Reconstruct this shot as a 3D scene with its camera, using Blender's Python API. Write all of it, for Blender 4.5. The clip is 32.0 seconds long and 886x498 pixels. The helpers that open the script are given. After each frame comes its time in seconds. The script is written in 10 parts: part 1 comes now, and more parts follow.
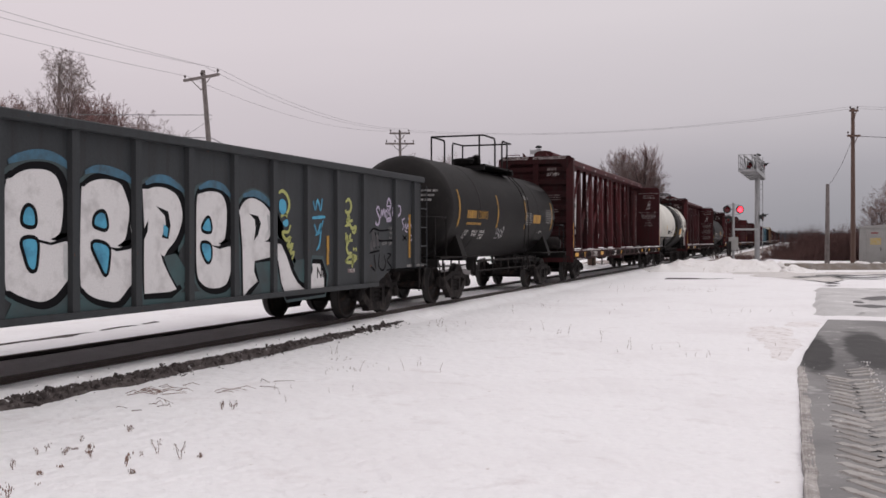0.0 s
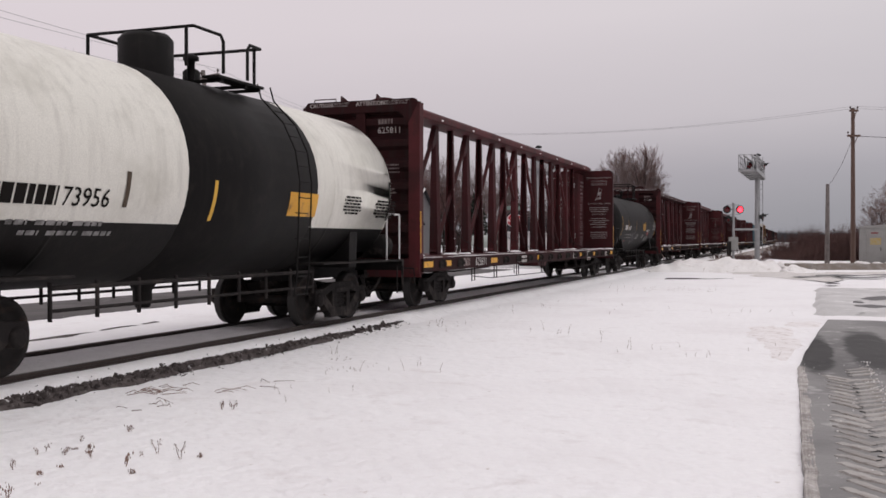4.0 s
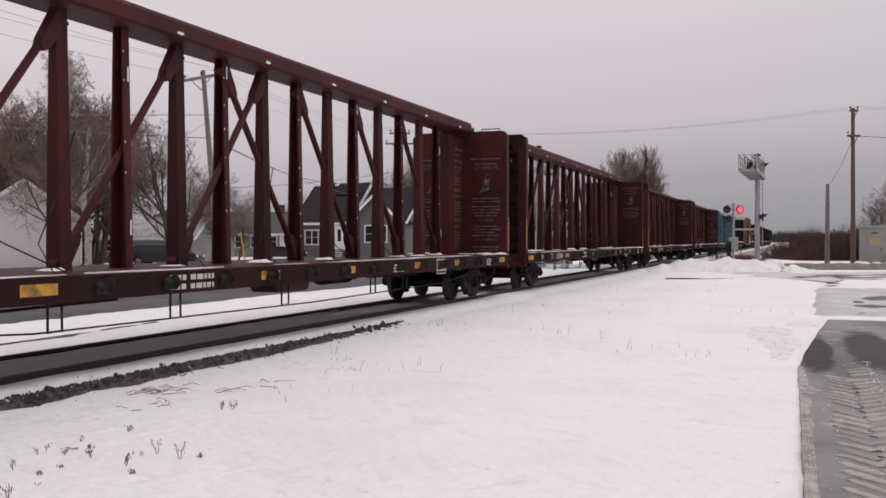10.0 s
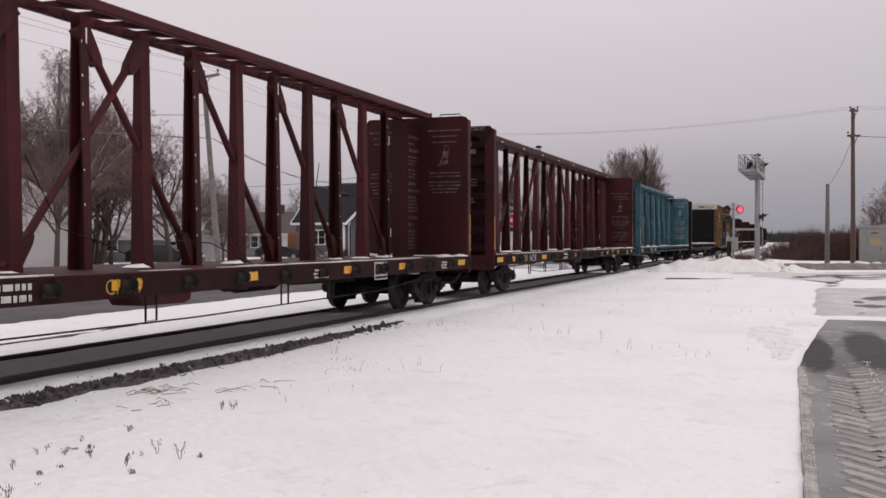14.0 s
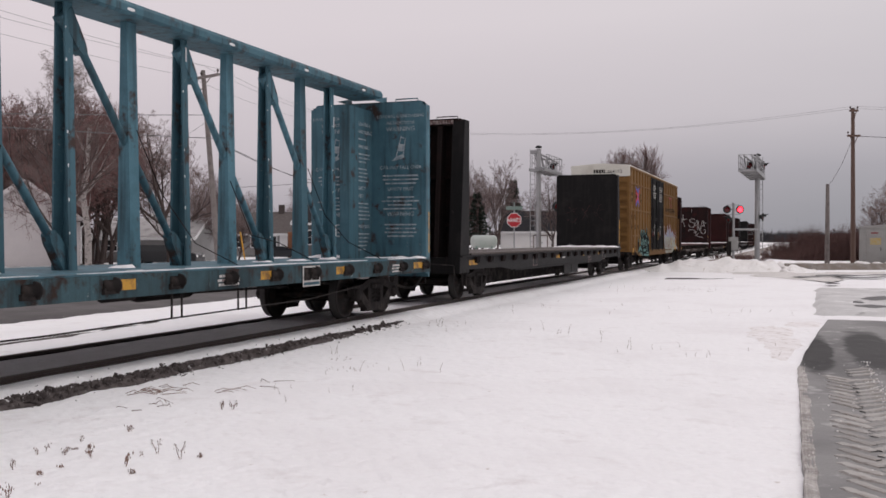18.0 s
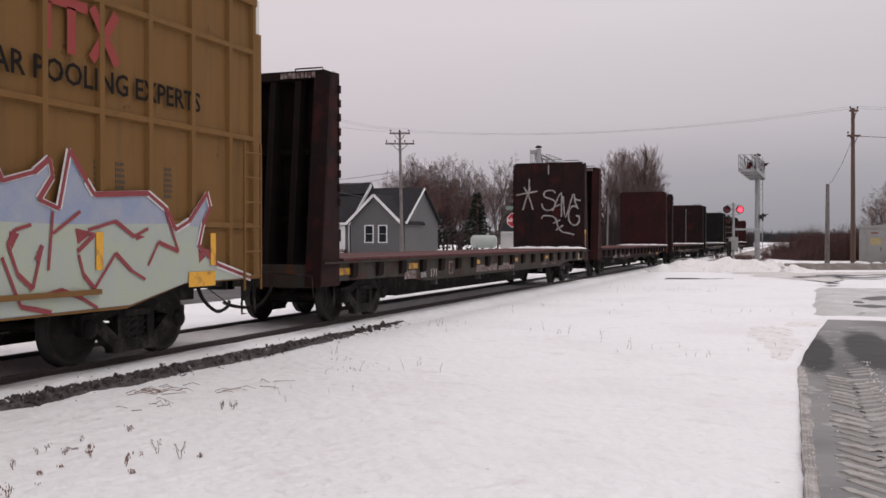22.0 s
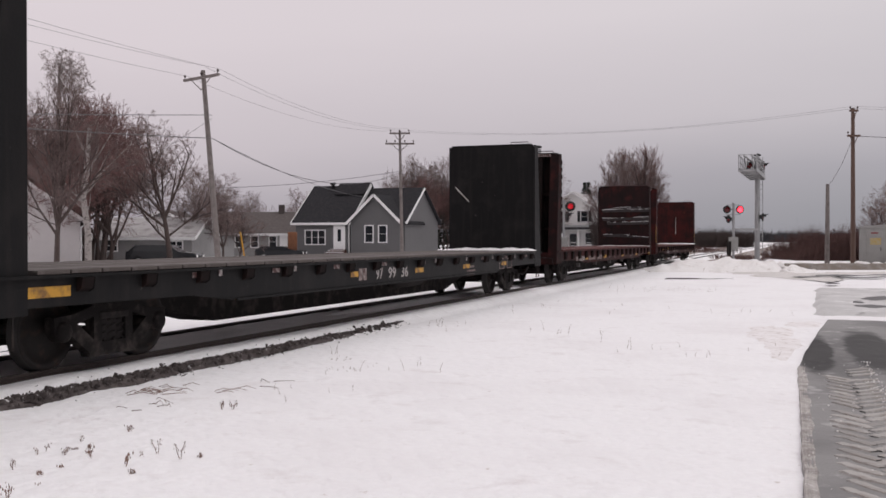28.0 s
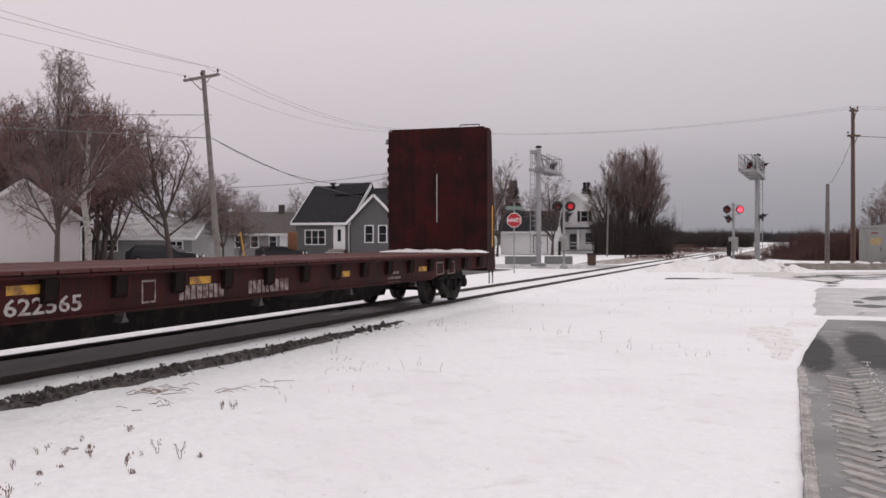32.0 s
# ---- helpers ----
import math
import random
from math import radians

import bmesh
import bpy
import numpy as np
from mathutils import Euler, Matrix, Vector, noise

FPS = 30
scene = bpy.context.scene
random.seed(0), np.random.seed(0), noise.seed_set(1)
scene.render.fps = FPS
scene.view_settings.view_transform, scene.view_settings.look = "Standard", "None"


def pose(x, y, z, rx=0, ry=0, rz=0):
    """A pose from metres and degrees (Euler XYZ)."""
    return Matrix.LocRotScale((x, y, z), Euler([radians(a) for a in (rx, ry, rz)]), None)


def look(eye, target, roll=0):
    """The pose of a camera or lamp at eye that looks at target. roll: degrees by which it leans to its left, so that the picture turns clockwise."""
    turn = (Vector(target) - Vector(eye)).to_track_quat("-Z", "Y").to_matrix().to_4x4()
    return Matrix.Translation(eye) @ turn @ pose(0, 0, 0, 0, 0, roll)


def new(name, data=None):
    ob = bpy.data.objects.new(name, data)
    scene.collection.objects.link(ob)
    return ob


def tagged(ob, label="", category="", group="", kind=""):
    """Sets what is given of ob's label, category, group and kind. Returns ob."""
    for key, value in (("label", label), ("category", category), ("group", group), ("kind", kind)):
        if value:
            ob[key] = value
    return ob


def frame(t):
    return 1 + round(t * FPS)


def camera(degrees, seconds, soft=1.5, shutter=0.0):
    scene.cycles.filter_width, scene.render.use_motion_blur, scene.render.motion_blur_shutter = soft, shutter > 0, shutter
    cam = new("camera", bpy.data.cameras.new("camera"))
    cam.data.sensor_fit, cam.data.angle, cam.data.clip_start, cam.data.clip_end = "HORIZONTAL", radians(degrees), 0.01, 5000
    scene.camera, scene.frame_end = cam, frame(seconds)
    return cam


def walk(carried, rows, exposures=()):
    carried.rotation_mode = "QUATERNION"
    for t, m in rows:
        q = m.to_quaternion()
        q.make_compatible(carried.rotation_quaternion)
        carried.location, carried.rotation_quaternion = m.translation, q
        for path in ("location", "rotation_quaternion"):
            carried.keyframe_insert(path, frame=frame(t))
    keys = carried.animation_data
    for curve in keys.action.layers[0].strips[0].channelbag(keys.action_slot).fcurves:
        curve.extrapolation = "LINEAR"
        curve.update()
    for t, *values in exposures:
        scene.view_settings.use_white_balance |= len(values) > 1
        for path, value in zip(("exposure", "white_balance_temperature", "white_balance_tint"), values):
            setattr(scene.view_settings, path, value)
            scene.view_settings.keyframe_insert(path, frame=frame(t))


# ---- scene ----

# ---------------------------------------------------------------- camera
EYE_Z = 1.528
SPEED = 13.49          # the train's pace, metres a second, towards -y
TRACK = -9.07          # centre line of the track
cam = camera(49.11, 32.0, soft=1.6)
VIEW = pose(0, 0, EYE_Z, 89.466, 0, 20.1)
walk(cam, [(0.0, VIEW), (32.0, VIEW)])

# ---------------------------------------------------------------- light
world = bpy.data.worlds.new("overcast_sky")
scene.world = world
world.use_nodes = True


def build_sky():
    nt = world.node_tree
    nt.nodes.clear()
    n, link = nt.nodes.new, nt.links.new
    out, bg = n("ShaderNodeOutputWorld"), n("ShaderNodeBackground")
    sky = n("ShaderNodeTexSky")
    sky.sky_type, sky.sun_disc = "NISHITA", False
    sky.sun_elevation, sky.sun_rotation = radians(62), radians(70)
    sky.dust_density = 4.0
    grey = n("ShaderNodeHueSaturation")
    grey.inputs["Saturation"].default_value = 0.12
    grey.inputs["Value"].default_value = 0.10
    link(sky.outputs[0], grey.inputs["Color"])
    tc, sep = n("ShaderNodeTexCoord"), n("ShaderNodeSeparateXYZ")
    link(tc.outputs["Generated"], sep.inputs[0])
    ramp = n("ShaderNodeValToRGB")
    cr = ramp.color_ramp
    cr.elements[0].position, cr.elements[0].color = 0.0, (0.33, 0.325, 0.355, 1)
    cr.elements[1].position, cr.elements[1].color = 1.0, (0.94, 0.885, 0.92, 1)
    for p, c in ((0.06, (0.425, 0.40, 0.44)), (0.13, (0.595, 0.548, 0.585)), (0.24, (0.72, 0.662, 0.695)), (0.5, (0.82, 0.765, 0.80))):
        e = cr.elements.new(p)
        e.color = (*c, 1)
    # the cloud base is darker far along the line and lighter towards the village
    tilt = n("ShaderNodeMath")
    tilt.operation = "MULTIPLY_ADD"
    tilt.inputs[1].default_value = -0.085
    link(sep.outputs["X"], tilt.inputs[0])
    link(sep.outputs["Z"], tilt.inputs[2])
    puff = n("ShaderNodeTexNoise")
    puff.inputs["Scale"].default_value, puff.inputs["Detail"].default_value = 3.0, 4
    stretch = n("ShaderNodeMapping")
    stretch.inputs["Scale"].default_value = (1, 1, 4)
    link(tc.outputs["Generated"], stretch.inputs[0])
    link(stretch.outputs[0], puff.inputs["Vector"])
    wob = n("ShaderNodeMath")
    wob.operation = "MULTIPLY_ADD"
    wob.inputs[1].default_value = 0.05
    link(puff.outputs[0], wob.inputs[0])
    link(tilt.outputs[0], wob.inputs[2])
    down = n("ShaderNodeMath")
    down.operation = "SUBTRACT"
    down.inputs[1].default_value = 0.03
    link(wob.outputs[0], down.inputs[0])
    link(down.outputs[0], ramp.inputs[0])
    mix = n("ShaderNodeMix")
    mix.data_type, mix.factor_mode = "RGBA", "UNIFORM"
    mix.inputs[0].default_value = 0.9
    link(grey.outputs[0], mix.inputs[6])
    link(ramp.outputs[0], mix.inputs[7])
    # warmer cloud over the village, cooler along the line
    side, hue, tone = n("ShaderNodeMapRange"), n("ShaderNodeMix"), n("ShaderNodeMix")
    side.inputs[1].default_value, side.inputs[2].default_value = -0.75, 0.15
    link(sep.outputs["X"], side.inputs[0])
    hue.data_type = tone.data_type = "RGBA"
    hue.inputs[6].default_value, hue.inputs[7].default_value = (1.025, 0.992, 1.0, 1), (0.985, 1.0, 0.995, 1)
    link(side.outputs[0], hue.inputs[0])
    tone.blend_type = "MULTIPLY"
    tone.inputs[0].default_value = 1.0
    link(mix.outputs[2], tone.inputs[6])
    link(hue.outputs[2], tone.inputs[7])
    link(tone.outputs[2], bg.inputs[0])
    bg.inputs[1].default_value = 1.0
    link(bg.outputs[0], out.inputs[0])


build_sky()
sun = new("sun", bpy.data.lights.new("sun", "SUN"))
sun.data.energy, sun.data.angle, sun.data.color = 0.6, radians(25), (1.0, 0.97, 0.94)
sun.matrix_world = look((0, 0, 30), (-15, -5, 0))


# ---------------------------------------------------------------- materials
def surface(name, base, rough=0.7, metal=0.0, spots=(), grain=(60, 0.12), relief=(30, 0.15), glow=None, tint=0.0, streak=None, spec=0.5):
    """A procedural surface. spots: (scale, threshold, softness, colour) layers of wear or dirt; grain: scale and depth of fine
    variation; relief: scale and strength of the bump; tint: change from object to object; streak: (colour, amount) run-down stains."""
    m = bpy.data.materials.new(name)
    m.use_nodes = True
    nt = m.node_tree
    n, link = nt.nodes.new, nt.links.new
    b = nt.nodes["Principled BSDF"]
    b.inputs["Roughness"].default_value, b.inputs["Metallic"].default_value = rough, metal
    b.inputs["Specular IOR Level"].default_value = spec
    tc = n("ShaderNodeTexCoord")
    fine = n("ShaderNodeTexNoise")
    fine.inputs["Scale"].default_value, fine.inputs["Detail"].default_value = grain[0], 5
    link(tc.outputs["Object"], fine.inputs["Vector"])
    val = n("ShaderNodeMapRange")
    val.inputs["To Min"].default_value, val.inputs["To Max"].default_value = 1 - grain[1] * 2, 1 + grain[1] * 2
    link(fine.outputs[0], val.inputs[0])
    hsv = n("ShaderNodeHueSaturation")
    hsv.inputs["Color"].default_value = (*base, 1)
    link(val.outputs[0], hsv.inputs["Value"])
    if tint:
        oi, tr = n("ShaderNodeObjectInfo"), n("ShaderNodeMapRange")
        tr.inputs["To Min"].default_value, tr.inputs["To Max"].default_value = 1 - tint, 1 + tint
        link(oi.outputs["Random"], tr.inputs[0])
        mul = n("ShaderNodeMath")
        mul.operation = "MULTIPLY"
        link(val.outputs[0], mul.inputs[0])
        link(tr.outputs[0], mul.inputs[1])
        link(mul.outputs[0], hsv.inputs["Value"])
    col = hsv.outputs[0]
    for k, (scale, edge, soft, c) in enumerate(spots):
        t, r, mx = n("ShaderNodeTexNoise"), n("ShaderNodeMapRange"), n("ShaderNodeMix")
        t.inputs["Scale"].default_value, t.inputs["Detail"].default_value = scale, 7
        t.inputs["Roughness"].default_value = 0.62
        off = n("ShaderNodeMapping")
        off.inputs["Location"].default_value = (k * 7.3, k * 3.1, k * 1.7)
        link(tc.outputs["Object"], off.inputs[0])
        link(off.outputs[0], t.inputs["Vector"])
        r.inputs[1].default_value, r.inputs[2].default_value = edge - soft, edge + soft
        link(t.outputs[0], r.inputs[0])
        mx.data_type = "RGBA"
        link(r.outputs[0], mx.inputs[0])
        link(col, mx.inputs[6])
        mx.inputs[7].default_value = (*c, 1)
        col = mx.outputs[2]
    if streak:
        t, r, mx, mp = n("ShaderNodeTexNoise"), n("ShaderNodeMapRange"), n("ShaderNodeMix"), n("ShaderNodeMapping")
        mp.inputs["Scale"].default_value = (5, 5, 0.35)
        link(tc.outputs["Object"], mp.inputs[0])
        link(mp.outputs[0], t.inputs["Vector"])
        t.inputs["Scale"].default_value, t.inputs["Detail"].default_value = 1.6, 4
        r.inputs[1].default_value, r.inputs[2].default_value = 0.5, 0.78
        r.inputs[4].default_value = streak[1]
        link(t.outputs[0], r.inputs[0])
        mx.data_type = "RGBA"
        link(r.outputs[0], mx.inputs[0])
        link(col, mx.inputs[6])
        mx.inputs[7].default_value = (*streak[0], 1)
        col = mx.outputs[2]
    link(col, b.inputs["Base Color"])
    if relief[1]:
        bump, t = n("ShaderNodeBump"), n("ShaderNodeTexNoise")
        t.inputs["Scale"].default_value, t.inputs["Detail"].default_value = relief[0], 6
        link(tc.outputs["Object"], t.inputs["Vector"])
        bump.inputs["Strength"].default_value, bump.inputs["Distance"].default_value = relief[1], relief[2] if len(relief) > 2 else 0.02
        link(t.outputs[0], bump.inputs["Height"])
        link(bump.outputs[0], b.inputs["Normal"])
    if glow:
        b.inputs["Emission Color"].default_value = (*glow[0], 1)
        b.inputs["Emission Strength"].default_value = glow[1]
    return m


RUST = (0.10, 0.035, 0.018)
GRIME = (0.022, 0.019, 0.018)
SNOW = surface("snow", (0.855, 0.840, 0.850), 0.6, spots=((0.35, 0.60, 0.12, (0.79, 0.765, 0.775)), (2.2, 0.64, 0.07, (0.76, 0.73, 0.735)), (7.0, 0.71, 0.03, (0.62, 0.57, 0.55))), grain=(14, 0.03), relief=(5.5, 1.0, 0.06))
SLUSH = surface("slush", (0.50, 0.49, 0.49), 0.35, spots=((1.2, 0.5, 0.10, (0.20, 0.195, 0.20)), (2.2, 0.60, 0.06, (0.72, 0.70, 0.70))), relief=(14, 0.5))
BALLAST = surface("ballast", (0.65, 0.625, 0.63), 0.9, spots=((2.5, 0.57, 0.08, (0.72, 0.70, 0.705)), (9, 0.64, 0.05, (0.52, 0.50, 0.50))), relief=(26, 0.7), spec=0.15)
CLOD = surface("wet_gravel", (0.062, 0.051, 0.050), 0.9, spots=((9, 0.50, 0.05, (0.10, 0.085, 0.082)), (11, 0.66, 0.03, (0.60, 0.58, 0.58))), relief=(20, 0.8), tint=0.3, spec=0.15)
RAIL = surface("rail_steel", (0.045, 0.032, 0.028), 0.6, 0.4)
RAILTOP = surface("polished_rail", (0.17, 0.155, 0.15), 0.45, 1.0)
MAROON = surface("maroon_paint", (0.060, 0.0118, 0.0138), 0.6, spots=((0.9, 0.56, 0.14, (0.034, 0.0105, 0.0115)), (2.5, 0.62, 0.08, (0.045, 0.014, 0.014)), (5, 0.69, 0.03, RUST)), streak=(GRIME, 0.6), tint=0.42, spec=0.16)
BLUE = surface("faded_blue_paint", (0.068, 0.148, 0.186), 0.6, spots=((0.9, 0.58, 0.12, (0.042, 0.098, 0.128)), (3, 0.62, 0.05, (0.055, 0.035, 0.03)), (11, 0.68, 0.03, (0.17, 0.23, 0.25))), streak=(GRIME, 0.8), tint=0.32, spec=0.2)
BLACKCAR = surface("black_car_paint", (0.0085, 0.0080, 0.0085), 0.55, spots=((1.3, 0.60, 0.1, (0.017, 0.015, 0.015)), (7, 0.70, 0.02, (0.05, 0.045, 0.042))), streak=((0.020, 0.017, 0.016), 0.6), tint=0.15, spec=0.12)
RUSTCAR = surface("weathered_brown_paint", (0.024, 0.0108, 0.0108), 0.7, spots=((0.9, 0.52, 0.12, (0.014, 0.010, 0.010)), (1.7, 0.60, 0.08, (0.048, 0.013, 0.0125)), (5, 0.64, 0.04, (0.020, 0.011, 0.010))), streak=((0.010, 0.009, 0.009), 0.85), tint=0.2, spec=0.08)
REDCAR = surface("oxide_red_paint", (0.066, 0.0115, 0.0108), 0.65, spots=((0.7, 0.50, 0.18, (0.028, 0.009, 0.009)), (2.0, 0.57, 0.14, (0.015, 0.009, 0.009)), (6, 0.68, 0.03, (0.11, 0.03, 0.02))), streak=((0.013, 0.010, 0.010), 0.85), tint=0.12, spec=0.1)
GREENCAR = surface("grimed_green_paint", (0.044, 0.043, 0.037), 0.7, spots=((1.4, 0.54, 0.1, (0.05, 0.026, 0.02)), (4, 0.64, 0.05, RUST)), streak=(GRIME, 0.5), tint=0.15, spec=0.1)
GONDOLA = surface("dark_grey_paint", (0.034, 0.037, 0.040), 0.55, spots=((1.2, 0.6, 0.1, (0.028, 0.029, 0.031)), (6, 0.70, 0.02, RUST)), streak=(GRIME, 0.5), spec=0.2)
TANKBLACK = surface("tank_black", (0.0090, 0.0083, 0.0086), 0.6, spots=((0.6, 0.54, 0.2, (0.0135, 0.0118, 0.0112)), (3.5, 0.62, 0.1, (0.018, 0.0155, 0.0145))), streak=((0.020, 0.0175, 0.0165), 0.5), spec=0.11)
TANKWHITE = surface("tank_white", (0.70, 0.68, 0.62), 0.45, spots=((1.0, 0.62, 0.14, (0.52, 0.50, 0.44)),), streak=((0.30, 0.28, 0.25), 0.3))
YELLOWBOX = surface("boxcar_yellow", (0.173, 0.089, 0.028), 0.7, spots=((0.9, 0.58, 0.18, (0.155, 0.080, 0.025)), (4, 0.68, 0.03, (0.09, 0.048, 0.019))), streak=((0.09, 0.052, 0.026), 0.45), spec=0.2)
UNDER = surface("underframe_grime", (0.0205, 0.0180, 0.0178), 0.85, spots=((4, 0.58, 0.08, (0.050, 0.042, 0.039)),), relief=(40, 0.4), tint=0.3, spec=0.08)
WHEEL = surface("wheel_steel", (0.020, 0.0170, 0.0165), 0.7, 0.15, spots=((5, 0.6, 0.08, (0.05, 0.032, 0.025)),), spec=0.2)
TREAD = surface("wheel_tread", (0.035, 0.032, 0.031), 0.6, 0.6)
REFLECT = surface("yellow_reflector", (0.66, 0.33, 0.02), 0.5, spots=((5, 0.60, 0.06, (0.30, 0.15, 0.03)),), relief=(0, 0))
WORNREFLECT = surface("worn_yellow_reflector", (0.50, 0.26, 0.025), 0.6, spots=((4, 0.55, 0.08, (0.16, 0.08, 0.025)),), relief=(0, 0))
STENCIL = surface("white_stencil", (0.52, 0.50, 0.48), 0.7, spots=((7, 0.60, 0.05, (0.24, 0.17, 0.16)),), relief=(0, 0))
DECK = surface("deck_boards", (0.10, 0.085, 0.08), 0.85, spots=((1.5, 0.58, 0.1, (0.20, 0.185, 0.18)),), relief=(24, 0.5), tint=0.12, spec=0.15)
REDDECK = surface("painted_deck", (0.095, 0.036, 0.034), 0.8, spots=((1.5, 0.58, 0.1, (0.14, 0.09, 0.088)),), relief=(24, 0.5), tint=0.1, spec=0.15)


# ---------------------------------------------------------------- mesh building
class Shape:
    """Collects vertices and faces; each face may carry a material slot."""

    def __init__(self):
        self.v, self.f, self.m, self.smooth = [], [], [], []

    def add(self, verts, faces, slot=0, smooth=False):
        o = len(self.v)
        self.v.extend(tuple(p) for p in verts)
        for f in faces:
            self.f.append(tuple(i + o for i in f))
            self.m.append(slot)
            self.smooth.append(smooth)
        return self

    def box(self, x0, x1, y0, y1, z0, z1, slot=0, bev=0.0):
        x0, x1, y0, y1, z0, z1 = min(x0, x1), max(x0, x1), min(y0, y1), max(y0, y1), min(z0, z1), max(z0, z1)
        b = min(bev, (x1 - x0) * 0.45, (y1 - y0) * 0.45, (z1 - z0) * 0.45)
        if b <= 0:
            v = [(x, y, z) for z in (z0, z1) for y in (y0, y1) for x in (x0, x1)]
            f = [(0, 2, 3, 1), (4, 5, 7, 6), (0, 1, 5, 4), (2, 6, 7, 3), (0, 4, 6, 2), (1, 3, 7, 5)]
            return self.add(v, f, slot)
        v, idx = [], {}
        for sx in (0, 1):
            for sy in (0, 1):
                for sz in (0, 1):
                    c = [(x0, x1)[sx], (y0, y1)[sy], (z0, z1)[sz]]
                    d = [b * (1 - 2 * s) for s in (sx, sy, sz)]
                    for ax in range(3):
                        p = [c[i] + (0 if i == ax else d[i]) for i in range(3)]
                        idx[sx, sy, sz, ax] = len(v)
                        v.append(p)
        f = []
        for s in (0, 1):
            q = [idx[s, 0, 0, 0], idx[s, 1, 0, 0], idx[s, 1, 1, 0], idx[s, 0, 1, 0]]
            f.append(q if s else q[::-1])
            q = [idx[0, s, 0, 1], idx[0, s, 1, 1], idx[1, s, 1, 1], idx[1, s, 0, 1]]
            f.append(q if s else q[::-1])
            q = [idx[0, 0, s, 2], idx[1, 0, s, 2], idx[1, 1, s, 2], idx[0, 1, s, 2]]
            f.append(q if s else q[::-1])
        for a in (0, 1):
            for c in (0, 1):
                f.append([idx[a, c, 0, 0], idx[a, c, 1, 0], idx[a, c, 1, 1], idx[a, c, 0, 1]])
                f.append([idx[a, 0, c, 0], idx[a, 1, c, 0], idx[a, 1, c, 2], idx[a, 0, c, 2]])
                f.append([idx[0, a, c, 1], idx[1, a, c, 1], idx[1, a, c, 2], idx[0, a, c, 2]])
        for a in (0, 1):
            for c in (0, 1):
                for e in (0, 1):
                    f.append([idx[a, c, e, 0], idx[a, c, e, 1], idx[a, c, e, 2]])
        return self.add(v, f, slot)

    def tube(self, pts, r, seg=6, slot=0, caps=True, smooth=True):
        """A round bar along pts; r is one radius or one a point."""
        pts = [Vector(p) for p in pts]
        rs = r if isinstance(r, (list, tuple)) else [r] * len(pts)
        v, f = [], []
        side = None
        for i, p in enumerate(pts):
            d = (pts[min(i + 1, len(pts) - 1)] - pts[max(i - 1, 0)]).normalized()
            if side is None:
                side = d.cross(Vector((0.31, 0.17, 0.93)) if abs(d.z) < 0.9 else Vector((1, 0.1, 0))).normalized()
            side = (side - d * side.dot(d)).normalized()
            up = d.cross(side)
            for k in range(seg):
                a = 2 * math.pi * k / seg
                v.append(p + (side * math.cos(a) + up * math.sin(a)) * rs[i])
        for i in range(len(pts) - 1):
            for k in range(seg):
                k2 = (k + 1) % seg
                f.append((i * seg + k, i * seg + k2, (i + 1) * seg + k2, (i + 1) * seg + k))
        self.add(v, f, slot, smooth)
        if caps:
            e = (len(pts) - 1) * seg
            self.add(v[:seg], [tuple(range(seg))[::-1]], slot)
            self.add(v[e:], [tuple(range(seg))], slot)
        return self

    def lathe(self, profile, axis="x", at=(0, 0, 0), seg=24, slot=0, slots=None, smooth=True):
        """Turns (along, radius) pairs round an axis."""
        v, n = [], len(profile)
        for a, r in profile:
            for k in range(seg):
                c, s = math.cos(2 * math.pi * k / seg) * r, math.sin(2 * math.pi * k / seg) * r
                q = {"x": (a, c, s), "y": (s, a, c), "z": (c, s, a)}[axis]
                v.append((q[0] + at[0], q[1] + at[1], q[2] + at[2]))
        for i in range(n - 1):
            f = [(i * seg + k, i * seg + (k + 1) % seg, (i + 1) * seg + (k + 1) % seg, (i + 1) * seg + k) for k in range(seg)]
            if i == 0:
                o = len(self.v)
                self.v.extend(v)
            for q in f:
                self.f.append(tuple(j + o for j in q))
                self.m.append(slots[i] if slots else slot)
                self.smooth.append(smooth)
        return self

    def prism(self, poly, axis, a, b, slot=0):
        """Pushes a flat outline from a to b along an axis; outline pairs are the other two axes in order."""
        def put(u, w, t):
            return {"x": (t, u, w), "y": (u, t, w), "z": (u, w, t)}[axis]
        k = len(poly)
        v = [put(u, w, a) for u, w in poly] + [put(u, w, b) for u, w in poly]
        f = [tuple(range(k))[::-1], tuple(range(k, 2 * k))]
        f += [(i, (i + 1) % k, k + (i + 1) % k, k + i) for i in range(k)]
        return self.add(v, f, slot)

    def beam(self, p, q, w, d, slot=0, up=(1, 0, 0)):
        """A rectangular bar from p to q, w wide across and d deep along up."""
        p, q, u = Vector(p), Vector(q), Vector(up)
        t = (q - p).normalized()
        s = t.cross(u).normalized() * (w / 2)
        u = s.cross(t).normalized() * (d / 2)
        v = [e + a * s + c * u for e in (p, q) for a, c in ((-1, -1), (1, -1), (1, 1), (-1, 1))]
        return self.add(v, [(0, 3, 2, 1), (4, 5, 6, 7), (0, 1, 5, 4), (1, 2, 6, 5), (2, 3, 7, 6), (3, 0, 4, 7)], slot)

